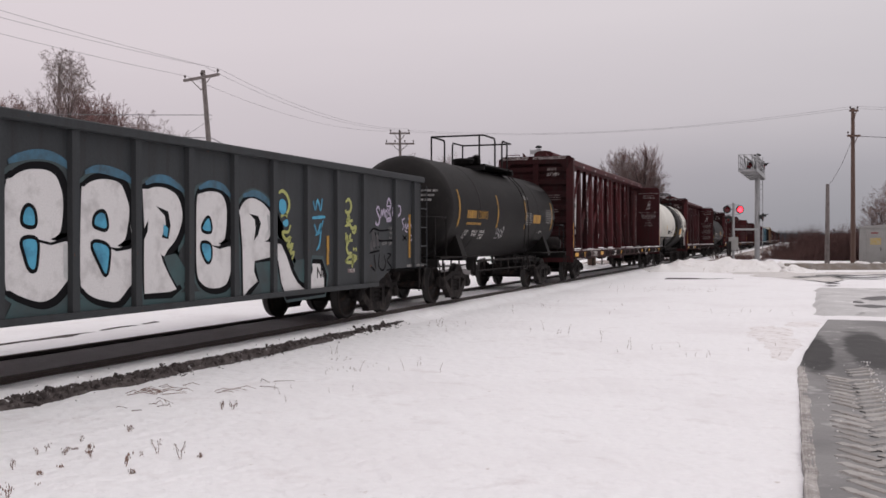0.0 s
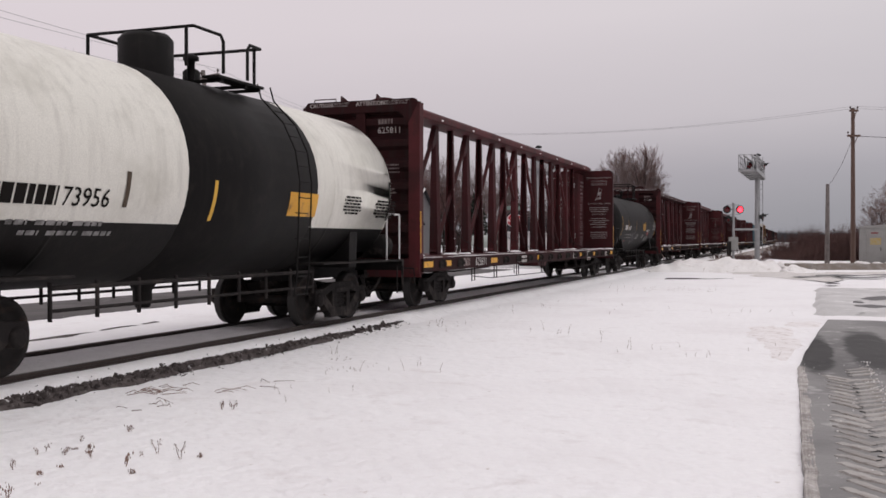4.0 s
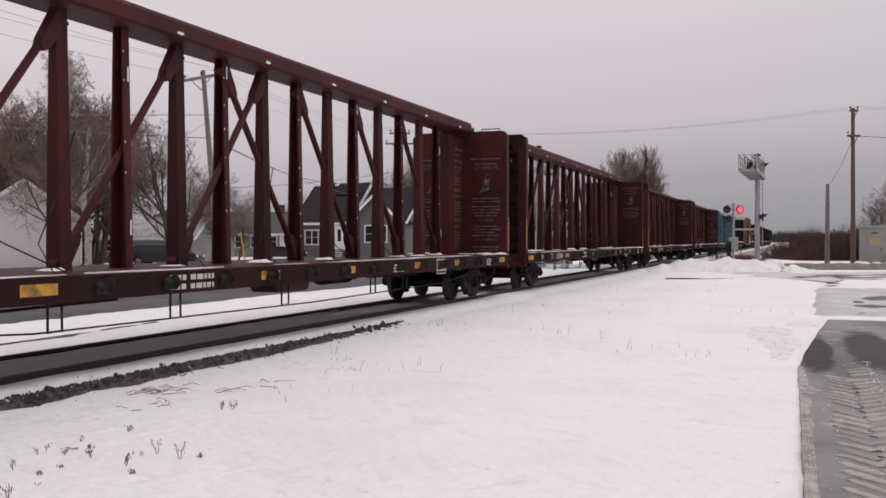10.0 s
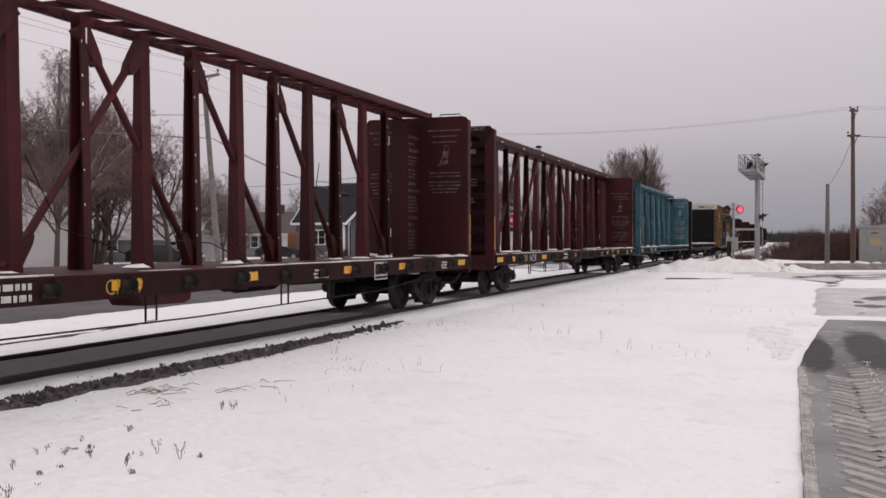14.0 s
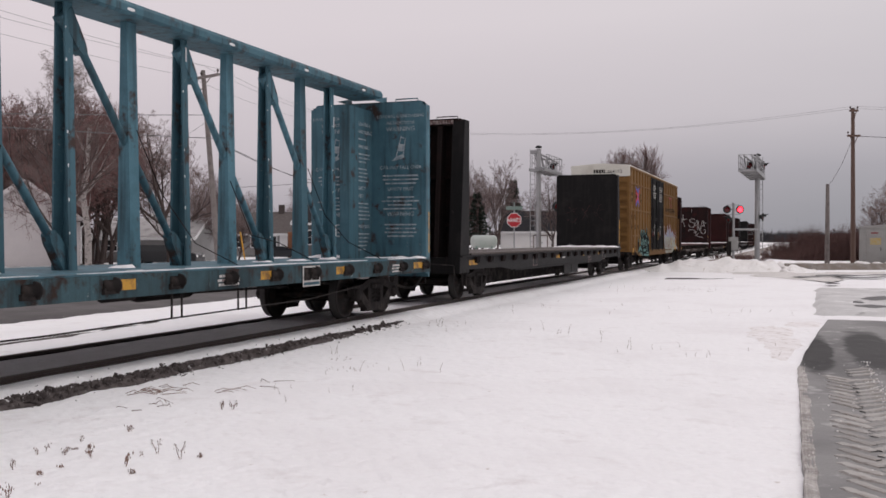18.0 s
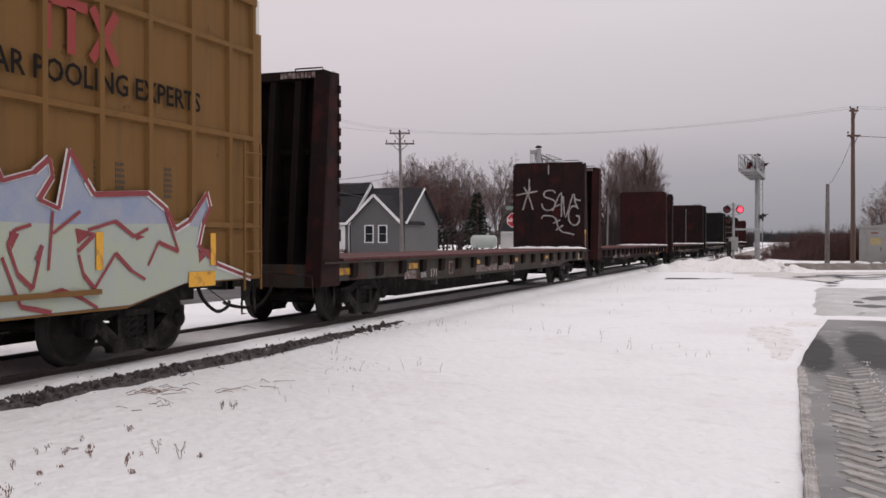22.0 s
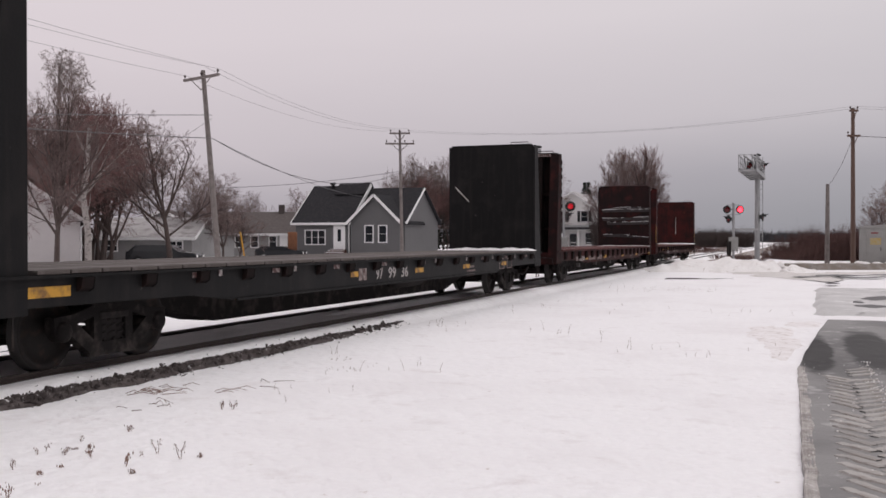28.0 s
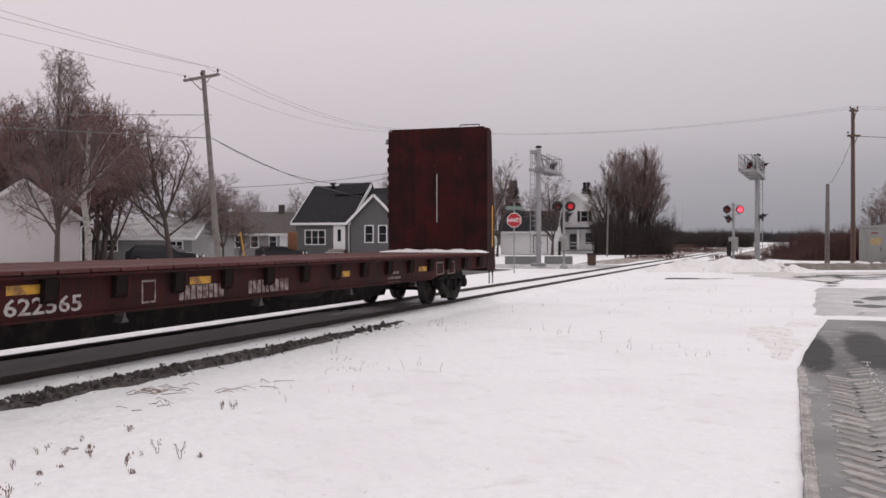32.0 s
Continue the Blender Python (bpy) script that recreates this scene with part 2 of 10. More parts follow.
    def mesh(self, name, *mats):
        me = bpy.data.meshes.new(name)
        me.from_pydata(self.v, [], self.f)
        for m in mats:
            me.materials.append(m)
        if any(self.m):
            me.polygons.foreach_set("material_index", self.m)
        if any(self.smooth):
            me.polygons.foreach_set("use_smooth", self.smooth)
        b = bmesh.new()
        b.from_mesh(me)
        bmesh.ops.recalc_face_normals(b, faces=b.faces)
        b.to_mesh(me)
        b.free()
        return me


KEPT = {}


def kept(key, make):
    """The mesh of that key, made once."""
    if key not in KEPT:
        KEPT[key] = make()
    return KEPT[key]


def part(name, shape, material, parent, label="", loc=(0, 0, 0), rot=(0, 0, 0), kind=""):
    """Links a shape or a mesh as one object under a thing or a part."""
    mats = material if isinstance(material, (list, tuple)) else (material,)
    me = shape.mesh(name, *mats) if isinstance(shape, Shape) else shape
    ob = new(name, me)
    ob.parent = parent
    ob.location, ob.rotation_euler = loc, [radians(a) for a in rot]
    return tagged(ob, label, kind=kind)


def thing(name, label, category, loc=(0, 0, 0), rot=0.0, group="", kind=""):
    ob = new(name)
    ob.empty_display_size = 0.2
    ob.matrix_world = pose(*loc, 0, 0, rot)
    return tagged(ob, label, category, group, kind)


def solid(name, shape, material, label, category="", kind="", group="", loc=(0, 0, 0), rot=0.0):
    mats = material if isinstance(material, (list, tuple)) else (material,)
    ob = new(name, shape.mesh(name, *mats))
    ob.matrix_world = pose(*loc, 0, 0, rot)
    return tagged(ob, label, category, group, kind)


def words(text, size, material, extrude=0.0015, spacing=1.0, align="LEFT", bold=0.0, key=""):
    """A mesh of lettering in the built-in font."""
    def make():
        cu = bpy.data.curves.new("words", "FONT")
        cu.body, cu.size, cu.align_x = text, size, align
        cu.space_character, cu.extrude, cu.offset = spacing, extrude, bold
        cu.resolution_u = 2
        ob = bpy.data.objects.new("words", cu)
        me = bpy.data.meshes.new_from_object(ob)
        bpy.data.objects.remove(ob)
        me.materials.clear()
        me.materials.append(material)
        return me
    return kept(("words", text, size, material.name, spacing, align, bold), make)


SIDE, FRONT = (90, 0, 90), (90, 0, 0)   # lettering that faces +x, or -y

# ---------------------------------------------------------------- ground
def ground_height(x, y):
    z = -0.20 + 0.05 * noise.noise(Vector((x * 0.12, y * 0.12, 0))) + 0.015 * noise.noise(Vector((x * 0.9, y * 0.9, 3)))
    z += 0.010 * noise.noise(Vector((x * 2.6, y * 2.6, 7)))
    d = abs(x - TRACK)
    if d < 1.7:
        q = min(1.0, max(0.0, (1.62 - d) / 0.42))
        q = q * q * (3 - 2 * q)
        z += (-0.066 + 0.010 * noise.noise(Vector((x * 2, y * 1.5, 9))) - z) * q
    if d < 0.72:
        z -= 0.03
    return z


def spaced(lo, hi, dense_lo, dense_hi, step, grow):
    out, p = [], dense_lo
    while p < dense_hi:
        out.append(p)
        p += step
    s = step
    while p < hi:
        out.append(p)
        s *= grow
        p += s
    out.append(hi)
    s, p = step, dense_lo
    left = []
    while p > lo:
        s *= grow
        p -= s
        left.append(max(p, lo))
    return left[::-1] + out


def build_ground():
    xs = spaced(-2500, 2500, -12, 3, 0.14, 1.18)
    ys = spaced(-400, 3500, 4, 30, 0.16, 1.14)
    v = [(x, y, ground_height(x, y)) for y in ys for x in xs]
    w = len(xs)
    f = [(j * w + i, j * w + i + 1, (j + 1) * w + i + 1, (j + 1) * w + i) for j in range(len(ys) - 1) for i in range(w - 1)]
    s = Shape()
    s.add(v, f, 0, True)
    return solid("ground", s, SNOW, "flat snow-covered ground with sparse dead grass", "ground", "structure")


build_ground()


def build_track():
    bed = Shape()
    ys = [-60 + 0.25 * i for i in range(330)]
    rows = []
    for y in ys:
        rows.append([(TRACK + dx, y, -0.052 - (0.10 * max(0.0, y - 19.0 - 2.5 * noise.noise(Vector((dx * 2, 0, 0)))) if y > 17 else 0) + 0.010 * noise.noise(Vector((dx * 5, y * 2, 0)))) for dx in (-0.70, -0.35, 0, 0.35, 0.70)])
    v = [p for r in rows for p in r]
    f = [(j * 5 + i, j * 5 + i + 1, (j + 1) * 5 + i + 1, (j + 1) * 5 + i) for j in range(len(ys) - 1) for i in range(4)]
    bed.add(v, f, 0, True)
    solid("ballast_bed", bed, BALLAST, "grey gravel swept of snow between the rails", "ballast", "structure")
    for k, dx in enumerate((-0.7525, 0.7525)):
        s = Shape()
        prof = [(-0.07, -0.18), (0.07, -0.18), (0.07, -0.165), (0.012, -0.14), (0.012, -0.045), (0.036, -0.032), (0.036, -0.004), (0.025, 0), (-0.025, 0), (-0.036, -0.004), (-0.036, -0.032), (-0.012, -0.045), (-0.012, -0.14), (-0.07, -0.165)]
        s.prism([(TRACK + dx + a, b) for a, b in prof], "y", -120, 1500)
        rail = solid("rail", s, RAIL, "dark steel railway rail half buried in snow", "rail", group="rails of the track")
        t = Shape().box(TRACK + dx - 0.024, TRACK + dx + 0.024, -120, 1500, 0.0005, 0.003)
        part("railhead", t, RAILTOP, rail, "polished running surface")


build_track()

# ---------------------------------------------------------------- the train
CARS = []      # (car, middle of the car along the train)
AXLES = {0: [], 1: []}


def car(name, label, category, u):
    ob = thing(name, label, category, (TRACK, u, 0), group="freight cars of the train")
    CARS.append((ob, u))
    return ob


def wheelset_mesh():
    s = Shape()
    r = 0.457
    for sgn in (-1, 1):
        x = 0.7525 * sgn
        prof = [(-0.07, 0.0), (-0.07, 0.13), (-0.02, 0.16), (-0.015, r - 0.09), (-0.065, r - 0.075), (-0.068, r - 0.002), (0.04, r), (0.05, r + 0.022), (0.068, r + 0.02), (0.07, r - 0.07), (0.02, r - 0.09), (0.02, 0.15), (0.06, 0.12), (0.06, 0.0)]
        if sgn > 0:
            prof = [(-a, b) for a, b in prof]
        s.lathe([(x + a, b) for a, b in prof], "x", seg=28, slots=[0, 0, 0, 0, 0, 1, 1, 1, 0, 0, 0, 0, 0])
    s.lathe([(-1.05, 0), (-1.05, 0.075), (1.05, 0.075), (1.05, 0)], "x", seg=10)
    for k in range(3):
        a = 2 * math.pi * k / 3
        for sgn in (-1, 1):
            s.box(sgn * 1.04, sgn * 1.07, 0.04 * math.cos(a) - 0.012, 0.04 * math.cos(a) + 0.012, 0.04 * math.sin(a) - 0.012, 0.04 * math.sin(a) + 0.012)
    return s.mesh("wheelset", WHEEL, TREAD)


def side_frame_mesh():
    """A cast side frame with its spring window, in the plane of the bearings."""
    s = Shape()
    def bar(a, b, w):
        s.beam((0, *a), (0, *b), w, 0.14)
    bar((-1.03, 0.53), (-0.66, 0.55), 0.20)
    bar((1.03, 0.53), (0.66, 0.55), 0.20)
    bar((-0.72, 0.58), (-0.34, 0.68), 0.13)
    bar((0.72, 0.58), (0.34, 0.68), 0.13)
    bar((-0.40, 0.68), (0.40, 0.68), 0.14)
    bar((-0.74, 0.50), (-0.36, 0.21), 0.17)
    bar((0.74, 0.50), (0.36, 0.21), 0.17)
    bar((-0.44, 0.20), (0.44, 0.20), 0.17)
    bar((-0.29, 0.66), (-0.29, 0.24), 0.14)
    bar((0.29, 0.66), (0.29, 0.24), 0.14)
    for y in (-0.889, 0.889):
        s.lathe([(-0.06, 0.0), (-0.06, 0.12), (0.10, 0.12), (0.13, 0.08), (0.13, 0)], "x", (0.0, y, 0.457), 12)
    return s.mesh("side_frame", UNDER)


def springs_mesh():
    s = Shape()
    for y in (-0.17, 0.0, 0.17):
        pts = [(0.045 * math.cos(a * 0.9), y + 0.07 * math.sin(a * 0.9), 0.29 + a * 0.0125) for a in range(0, 22)]
        s.tube(pts, 0.016, 5)
    s.box(-0.10, 0.10, -0.27, 0.27, 0.56, 0.66, bev=0.02)
    s.box(-0.02, 0.02, -0.23, 0.23, 0.27, 0.57)
    return s.mesh("suspension_spring", UNDER)


def truck(parent, y):
    def bolster():
        s = Shape()
        s.prism([(-1.0, 0.58), (-0.35, 0.50), (0.35, 0.50), (1.0, 0.58), (1.0, 0.68), (0.4, 0.76), (-0.4, 0.76), (-1.0, 0.68)], "y", -0.18, 0.18)
        s.lathe([(0.74, 0.0), (0.74, 0.2), (0.84, 0.2), (0.84, 0.0)], "z", seg=12)
        for w in (-0.45, 0.45):
            s.beam((-0.7, w, 0.35), (0.7, w, 0.35), 0.09, 0.12, up=(0, 1, 0))
        return s.mesh("truck", UNDER)
    t = part("truck", kept("bolster", bolster), None, parent, loc=(0, y, 0))
    for sx in (-1, 1):
        part("side_frame", kept("side_frame", side_frame_mesh), None, t, loc=(sx * 1.0, 0, 0), rot=(0, 0, 0 if sx > 0 else 180))
        part("suspension_spring", kept("suspension_spring", springs_mesh), None, t, loc=(sx * 1.0, 0, 0), kind="stuff")
    for k, ay in enumerate((-0.889, 0.889)):
        ws = part("wheelset", kept("wheelset", wheelset_mesh), None, t, loc=(0, ay, 0.457))
        AXLES[k].append(ws)
    return t


def couplers(parent, half, reach, z=0.85):
    """A coupler, its hose and a cut lever at each end; half: end of the frame; reach: how far the knuckle goes beyond it."""
    for sy in (-1, 1):
        s = Shape()
        s.box(-0.09, 0.09, sy * half, sy * (half + reach - 0.18), z - 0.10, z + 0.10, bev=0.02)
        s.prism([(-0.20, sy * (half + reach - 0.22)), (0.16, sy * (half + reach - 0.22)), (0.16, sy * (half + reach - 0.02)), (0.02, sy * (half + reach + 0.04)), (-0.06, sy * (half + reach - 0.10)), (-0.20, sy * (half + reach - 0.02))], "z", z - 0.15, z + 0.15)
        part("coupler", s, UNDER, parent)
        h = Shape()
        h.tube(flowing([(0.42, sy * (half - 0.05), z - 0.06), (0.42, sy * (half + 0.10), z - 0.26), (0.36, sy * (half + reach * 0.40), z - 0.46), (0.20, sy * (half + reach * 0.8), z - 0.44), (0.08, sy * (half + reach), z - 0.36)], 3), 0.030, 6)
        h.tube([(0.3, sy * (half + 0.30), z - 0.05), (0.28, sy * (half + reach * 0.8), z - 0.40)], 0.008, 4)
        part("air_hose", h, UNDER, parent)
        c = Shape()
        c.tube([(1.30, sy * (half + 0.10), z - 0.30), (1.28, sy * (half + 0.12), z + 0.06), (0.6, sy * (half + 0.14), z + 0.10), (0.16, sy * (half + 0.18), z + 0.16)], 0.014, 5)
        part("cut_lever", c, UNDER, parent)


def reflector(parent, y, z, w=0.55, h=0.13, x=1.4615, mat=None):
    m = mat or REFLECT
    part("reflector", kept(("refl", w, h, m.name), lambda: Shape().box(-0.003, 0.003, -w / 2, w / 2, -h / 2, h / 2).mesh("reflector", m)), None, parent, "yellow reflective strip", (x, y, z))


def flowing(pts, n=4):
    """A smooth open line through a few points of any dimension."""
    pts = [Vector(p) for p in pts]
    pts = [pts[0] * 2 - pts[1]] + pts + [pts[-1] * 2 - pts[-2]]
    out = []
    for p0, p1, p2, p3 in zip(pts, pts[1:], pts[2:], pts[3:]):
        for q in range(n):
            s = q / n
            out.append(p1 + (p2 - p0) * 0.5 * s + (p0 * 2 - p1 * 5 + p2 * 4 - p3) * 0.5 * s * s + (p1 * 3 - p0 - p2 * 3 + p3) * 0.5 * s ** 3)
    return out + [pts[-2]]


def ribbon(pts, width, taper=0.35):
    """A flat sprayed stroke on a side wall: pts are (along, up)."""
    line, v = flowing(pts), []
    k = len(line)
    for i, p in enumerate(line):
        d = (line[min(i + 1, k - 1)] - line[max(i - 1, 0)]).normalized()
        w = width / 2 * (taper + (1 - taper) * math.sin(math.pi * (i + 0.6) / (k + 0.2)))
        v += [(0, p.x - d.y * w, p.y + d.x * w), (0, p.x + d.y * w, p.y - d.x * w)]
    return Shape().add(v, [(2 * i, 2 * i + 1, 2 * i + 3, 2 * i + 2) for i in range(k - 1)])


def stirrup(parent, y, x=1.40, top=0.85, drop=0.34, w=0.22):
    part("stirrup", kept(("stirrup", drop, w), lambda: Shape().tube([(0, -w / 2, 0), (0, -w / 2, -drop), (0, w / 2, -drop), (0, w / 2, 0)], 0.016, 5).mesh("stirrup", UNDER)), None, parent, loc=(x, y, top))


def lettering(parent, text, size, y, z, mat=None, x=1.463, face=SIDE, name="lettering", label="", align="LEFT", spacing=1.0, bold=0.0, span=None):
    """Lettering on a side (at y, z, proud of x) or, with FRONT, on an end face (x is across, y the face); span: its width and height."""
    loc = (x, y, z)
    ob = part(name, words(text, size, mat or STENCIL, align=align, spacing=spacing, bold=bold), None, parent, label, loc, face)
    if span:
        xs, ys = [v.co.x for v in ob.data.vertices], [v.co.y for v in ob.data.vertices]
        ob.scale = (span[0] / (max(xs) - min(xs)), span[1] / (max(ys) - min(ys)), 1)
    return ob


BARINK = surface("worn_white_lettering", (0.27, 0.225, 0.215), 0.8, spots=((9, 0.50, 0.08, (0.08, 0.035, 0.033)),), relief=(0, 0))


def bars(parent, rows, loc, face, mat=None, name="stencil_block", seed=1):
    """Small print as plain bars: rows of (offset across, height, length, thickness)."""
    def make():
        rnd = random.Random(seed)
        s = Shape()
        for u0, w0, ln, th in rows:
            p = u0
            while p < u0 + ln - 0.02:
                k = rnd.uniform(0.05, 0.16) if th < 0.09 else th * rnd.uniform(0.45, 0.7)
                k = min(k, u0 + ln - p)
                s.box(p, p + k, w0, w0 + th, -0.001, 0.001)
                p += k + th * (0.45 if th < 0.09 else 0.16)
        return s.mesh(name, ink)
    ink = mat or (BARINK if rows[0][3] >= 0.16 else STENCIL)
    return part(name, kept(("bars", tuple(rows), ink.name, seed), make), None, parent, "", loc, face, "stuff")


def block(w, lines, th=0.035, gap=0.06, top=0.0, centred=True, seed=3):
    rnd = random.Random(seed)
    out = []
    for i in range(lines):
        ln = w * rnd.uniform(0.6, 1.0)
        out.append((round((w - ln) / 2 if centred else 0.0, 3), round(top - i * gap, 3), round(ln, 3), th))
    return tuple(out)


# ------------------------------------------------ centre-beam flat cars
# plain white, painted where light shows through holes and slots
HOLELIGHT = surface("lodged_ice", (0.78, 0.77, 0.77), 0.5, relief=(0, 0))
WORNPALE = surface("worn_pale_stencil", (0.38, 0.42, 0.44), 0.8, spots=((6, 0.54, 0.1, (0.15, 0.20, 0.23)),), relief=(0, 0))
ENDSTENCIL = surface("dusty_white_stencil", (0.34, 0.31, 0.30), 0.8, spots=((7, 0.54, 0.08, (0.15, 0.10, 0.10)),), relief=(0, 0))
FADEDPRINT = surface("faded_print", (0.20, 0.155, 0.15), 0.8, spots=((6, 0.5, 0.1, (0.07, 0.035, 0.035)),), relief=(0, 0))
DIMSTENCIL = surface("worn_stencil", (0.16, 0.125, 0.12), 0.8, spots=((6, 0.5, 0.1, (0.06, 0.035, 0.034)),), relief=(0, 0))
CB_END, CB_DECK, CB_TOP = 11.71, 1.13, 4.60
OUTER = {"maroon_paint": surface("grimed_maroon_paint", (0.028, 0.0078, 0.0086), 0.75, spots=((1.2, 0.55, 0.12, (0.018, 0.008, 0.008)),), streak=(GRIME, 0.7), spec=0.1),
         "faded_blue_paint": surface("grimed_blue_paint", (0.034, 0.070, 0.090), 0.75, spots=((1.2, 0.58, 0.12, (0.022, 0.040, 0.050)), (4, 0.62, 0.05, (0.05, 0.032, 0.027)), (9, 0.66, 0.03, (0.16, 0.20, 0.21))), streak=(GRIME, 0.8), spec=0.1)}


BLUESILL = surface("scraped_blue_paint", (0.052, 0.096, 0.112), 0.75, spots=((0.8, 0.52, 0.12, (0.028, 0.045, 0.052)), (3, 0.58, 0.06, (0.040, 0.026, 0.022)), (8, 0.66, 0.03, (0.18, 0.22, 0.23))), streak=(GRIME, 0.9), spec=0.12)


def centre_beam(u, paint, number, rear_words, chord="solid", label="", mark_w=0.5, beam=(4.53, 4.82), slide=0.0):
    ob = car("centerbeam_flatcar", label, "freight car", u)
    tag = paint.name
    key = ("cb", tag)
    outer = OUTER[tag]
    rise, low = (1.0 + (beam[0] - 4.41) / 3.3, beam[0]) if chord != "deep" else (1.075, 4.65) if paint is BLUE else (1.052, 4.55)

    def sill():
        s = Shape()
        s.prism([(1.46, 0.83), (1.46, CB_DECK - 0.02), (1.18, CB_DECK - 0.02), (1.18, CB_DECK - 0.06), (1.42, CB_DECK - 0.06), (1.42, 0.86), (1.30, 0.86), (1.30, 0.83)], "y", -CB_END + 0.1, CB_END - 0.1)
        return s.mesh("side_sill", BLUESILL if paint is BLUE else outer)
    for turn in (0, 180):
        part("side_sill", kept((*key, "sill"), sill), None, ob, rot=(0, 0, turn))
    for sy in (-1, 1):
        part("end_sill", kept((*key, "end_sill"), lambda: Shape().box(-1.41, 1.41, -0.04, 0.04, 0.72, CB_DECK - 0.022).mesh("end_sill", paint)), None, ob, loc=(0, sy * (CB_END - 0.06), 0))
    for k in range(18):
        part("crossbearer", kept("crossbearer", lambda: Shape().box(-1.41, 1.41, -0.06, 0.06, 0.875, 1.06).mesh("crossbearer", UNDER)), None, ob, loc=(0, (k - 8.5) * 1.28, 0))

    def belly():
        s = Shape()
        s.prism([(-CB_END + 0.2, 0.74), (-8.2, 0.74), (-7.4, 0.86), (7.4, 0.86), (8.2, 0.74), (CB_END - 0.2, 0.74), (CB_END - 0.2, 1.04), (-CB_END + 0.2, 1.04)], "x", -0.34, 0.34)
        return s.mesh("center_sill", UNDER)
    part("center_sill", kept(("cb", "belly"), belly), None, ob)
    part("deck", kept((*key, "deck"), lambda: Shape().box(-1.43, 1.43, -CB_END + 0.12, CB_END - 0.12, CB_DECK - 0.018, CB_DECK).mesh("deck", paint)), None, ob)

    def snow_ridge():
        s = Shape()
        rnd = random.Random(5)
        for k in range(16):
            y = (k - 7.5) * 1.28
            if rnd.random() < 0.25:
                continue
            w, h = rnd.uniform(0.05, 0.15), rnd.uniform(0.02, 0.07)
            v = [(0.15, y - 0.30, CB_DECK), (0.15 + w, y - 0.10, CB_DECK), (0.15, y - 0.10, CB_DECK + h), (-0.15, y - 0.10, CB_DECK + h * 0.6), (-0.15, y - 0.26, CB_DECK), (0.16, y - 0.16, CB_DECK + h * 0.5)]
            s.add(v, [(0, 1, 5), (1, 2, 5), (2, 0, 5), (0, 2, 3), (0, 3, 4)])
        for sy in (1,):
            y = sy * (CB_END - 0.45)
            for i in range(14):
                x = -1.3 + 2.6 * i / 13
                h = rnd.uniform(0.02, 0.07)
                s.lathe([(CB_DECK, 0.22), (CB_DECK + h * 0.6, 0.15), (CB_DECK + h, 0.02)], "z", (x, y, 0), 7)
        # thin ribbons of snow along the deck's edge
        for k in range(46):
            y, ln = rnd.uniform(-CB_END + 0.4, CB_END - 0.4), rnd.uniform(0.15, 0.7)
            x, w = rnd.uniform(1.22, 1.38), rnd.uniform(0.02, 0.06)
            s.prism([(x - w, y - ln), (x + w * 0.5, y - ln * 0.5), (min(x + w, 1.425), y + ln * 0.2), (x, y + ln), (x - w, y + ln * 0.3)], "z", CB_DECK + 0.001, CB_DECK + rnd.uniform(0.006, 0.02))
        return s.mesh("blown_snow", SNOW)
    part("blown_snow", kept(("cb", "snow"), snow_ridge), None, ob, "snow blown against the posts", kind="stuff")

    def post(seed):
        """A tapered pressed channel: two flanges joined by a web on its +y side, white spots for light through its
        strap holes.
        """
        s, rnd = Shape(), random.Random(seed)
        h, web = 3.30, 0.028
        for sx in (-1, 1):
            v = [(sx * a, y, z) for z, a in ((0, 0.150), (h, 0.080)) for y in (-0.090, 0.090) for a in (a, a - web)]
            s.add(v, [(0, 1, 5, 4), (1, 3, 7, 5), (3, 2, 6, 7), (2, 0, 4, 6)])
        v = [(a * w, y, z) for z, w in ((0, 0.122), (h, 0.052)) for y in (0.062, 0.089) for a in (-1, 1)]
        s.add(v, [(0, 1, 5, 4), (1, 3, 7, 5), (3, 2, 6, 7), (2, 0, 4, 6)])
        for k in range(7):
            z = 0.42 + 0.42 * k + rnd.uniform(-0.03, 0.03)
            w = 0.150 - 0.0212 * z
            if rnd.random() < 0.8:
                q = rnd.uniform(0.018, 0.045)
                s.box(w - 0.002, w + 0.003, -0.082, -0.066, z, z + q, slot=1)
            if rnd.random() < 0.12:
                s.box(w - 0.002, w + 0.003, 0.0, 0.03, z, z + 0.20, slot=1)
        return s.mesh("post", paint, HOLELIGHT)
    for k in range(16):
        sd = (k * 7 + len(ob.name)) % 5
        p = part("post", kept((*key, "post", sd), lambda: post(sd)), None, ob, loc=(0, (k - 7.5) * 1.28 + slide, CB_DECK), rot=(0, 0, 180 * ((k + 1) % 2)))
        p.scale.z = rise

    def brace(sign):
        s = Shape()
        s.tube([(0, -sign * 1.25, 0.10), (0, sign * 1.25, 3.10)], 0.058, 8)
        for a, b, c in ((1.02, 2.78, 1), (-1.02, 0.38, -1)):
            # gusset plates with a rounded tip
            q = Vector((0, sign * c * 0.62, c * 0.78))
            n = Vector((0, -q.z, q.y))
            o = Vector((0, sign * a, b))
            out = [o - q * 0.10 + n * 0.05, o - q * 0.12, o - q * 0.10 - n * 0.05, o - n * 0.085, o + q * 0.48 - n * 0.13, o + q * 0.48 + n * 0.13, o + n * 0.085]
            s.prism([(p.y, p.z) for p in out], "x", -0.075, 0.075)
        return s.mesh("brace", paint)
    for k in (2, 4, 6, 8):
        y = (k - 8.5) * 1.28
        for sg in (1, -1):
            p = part("brace", kept((*key, "brace", sg), lambda: brace(sg)), None, ob, loc=(0, sg * y + slide, CB_DECK))
            p.scale.z = rise

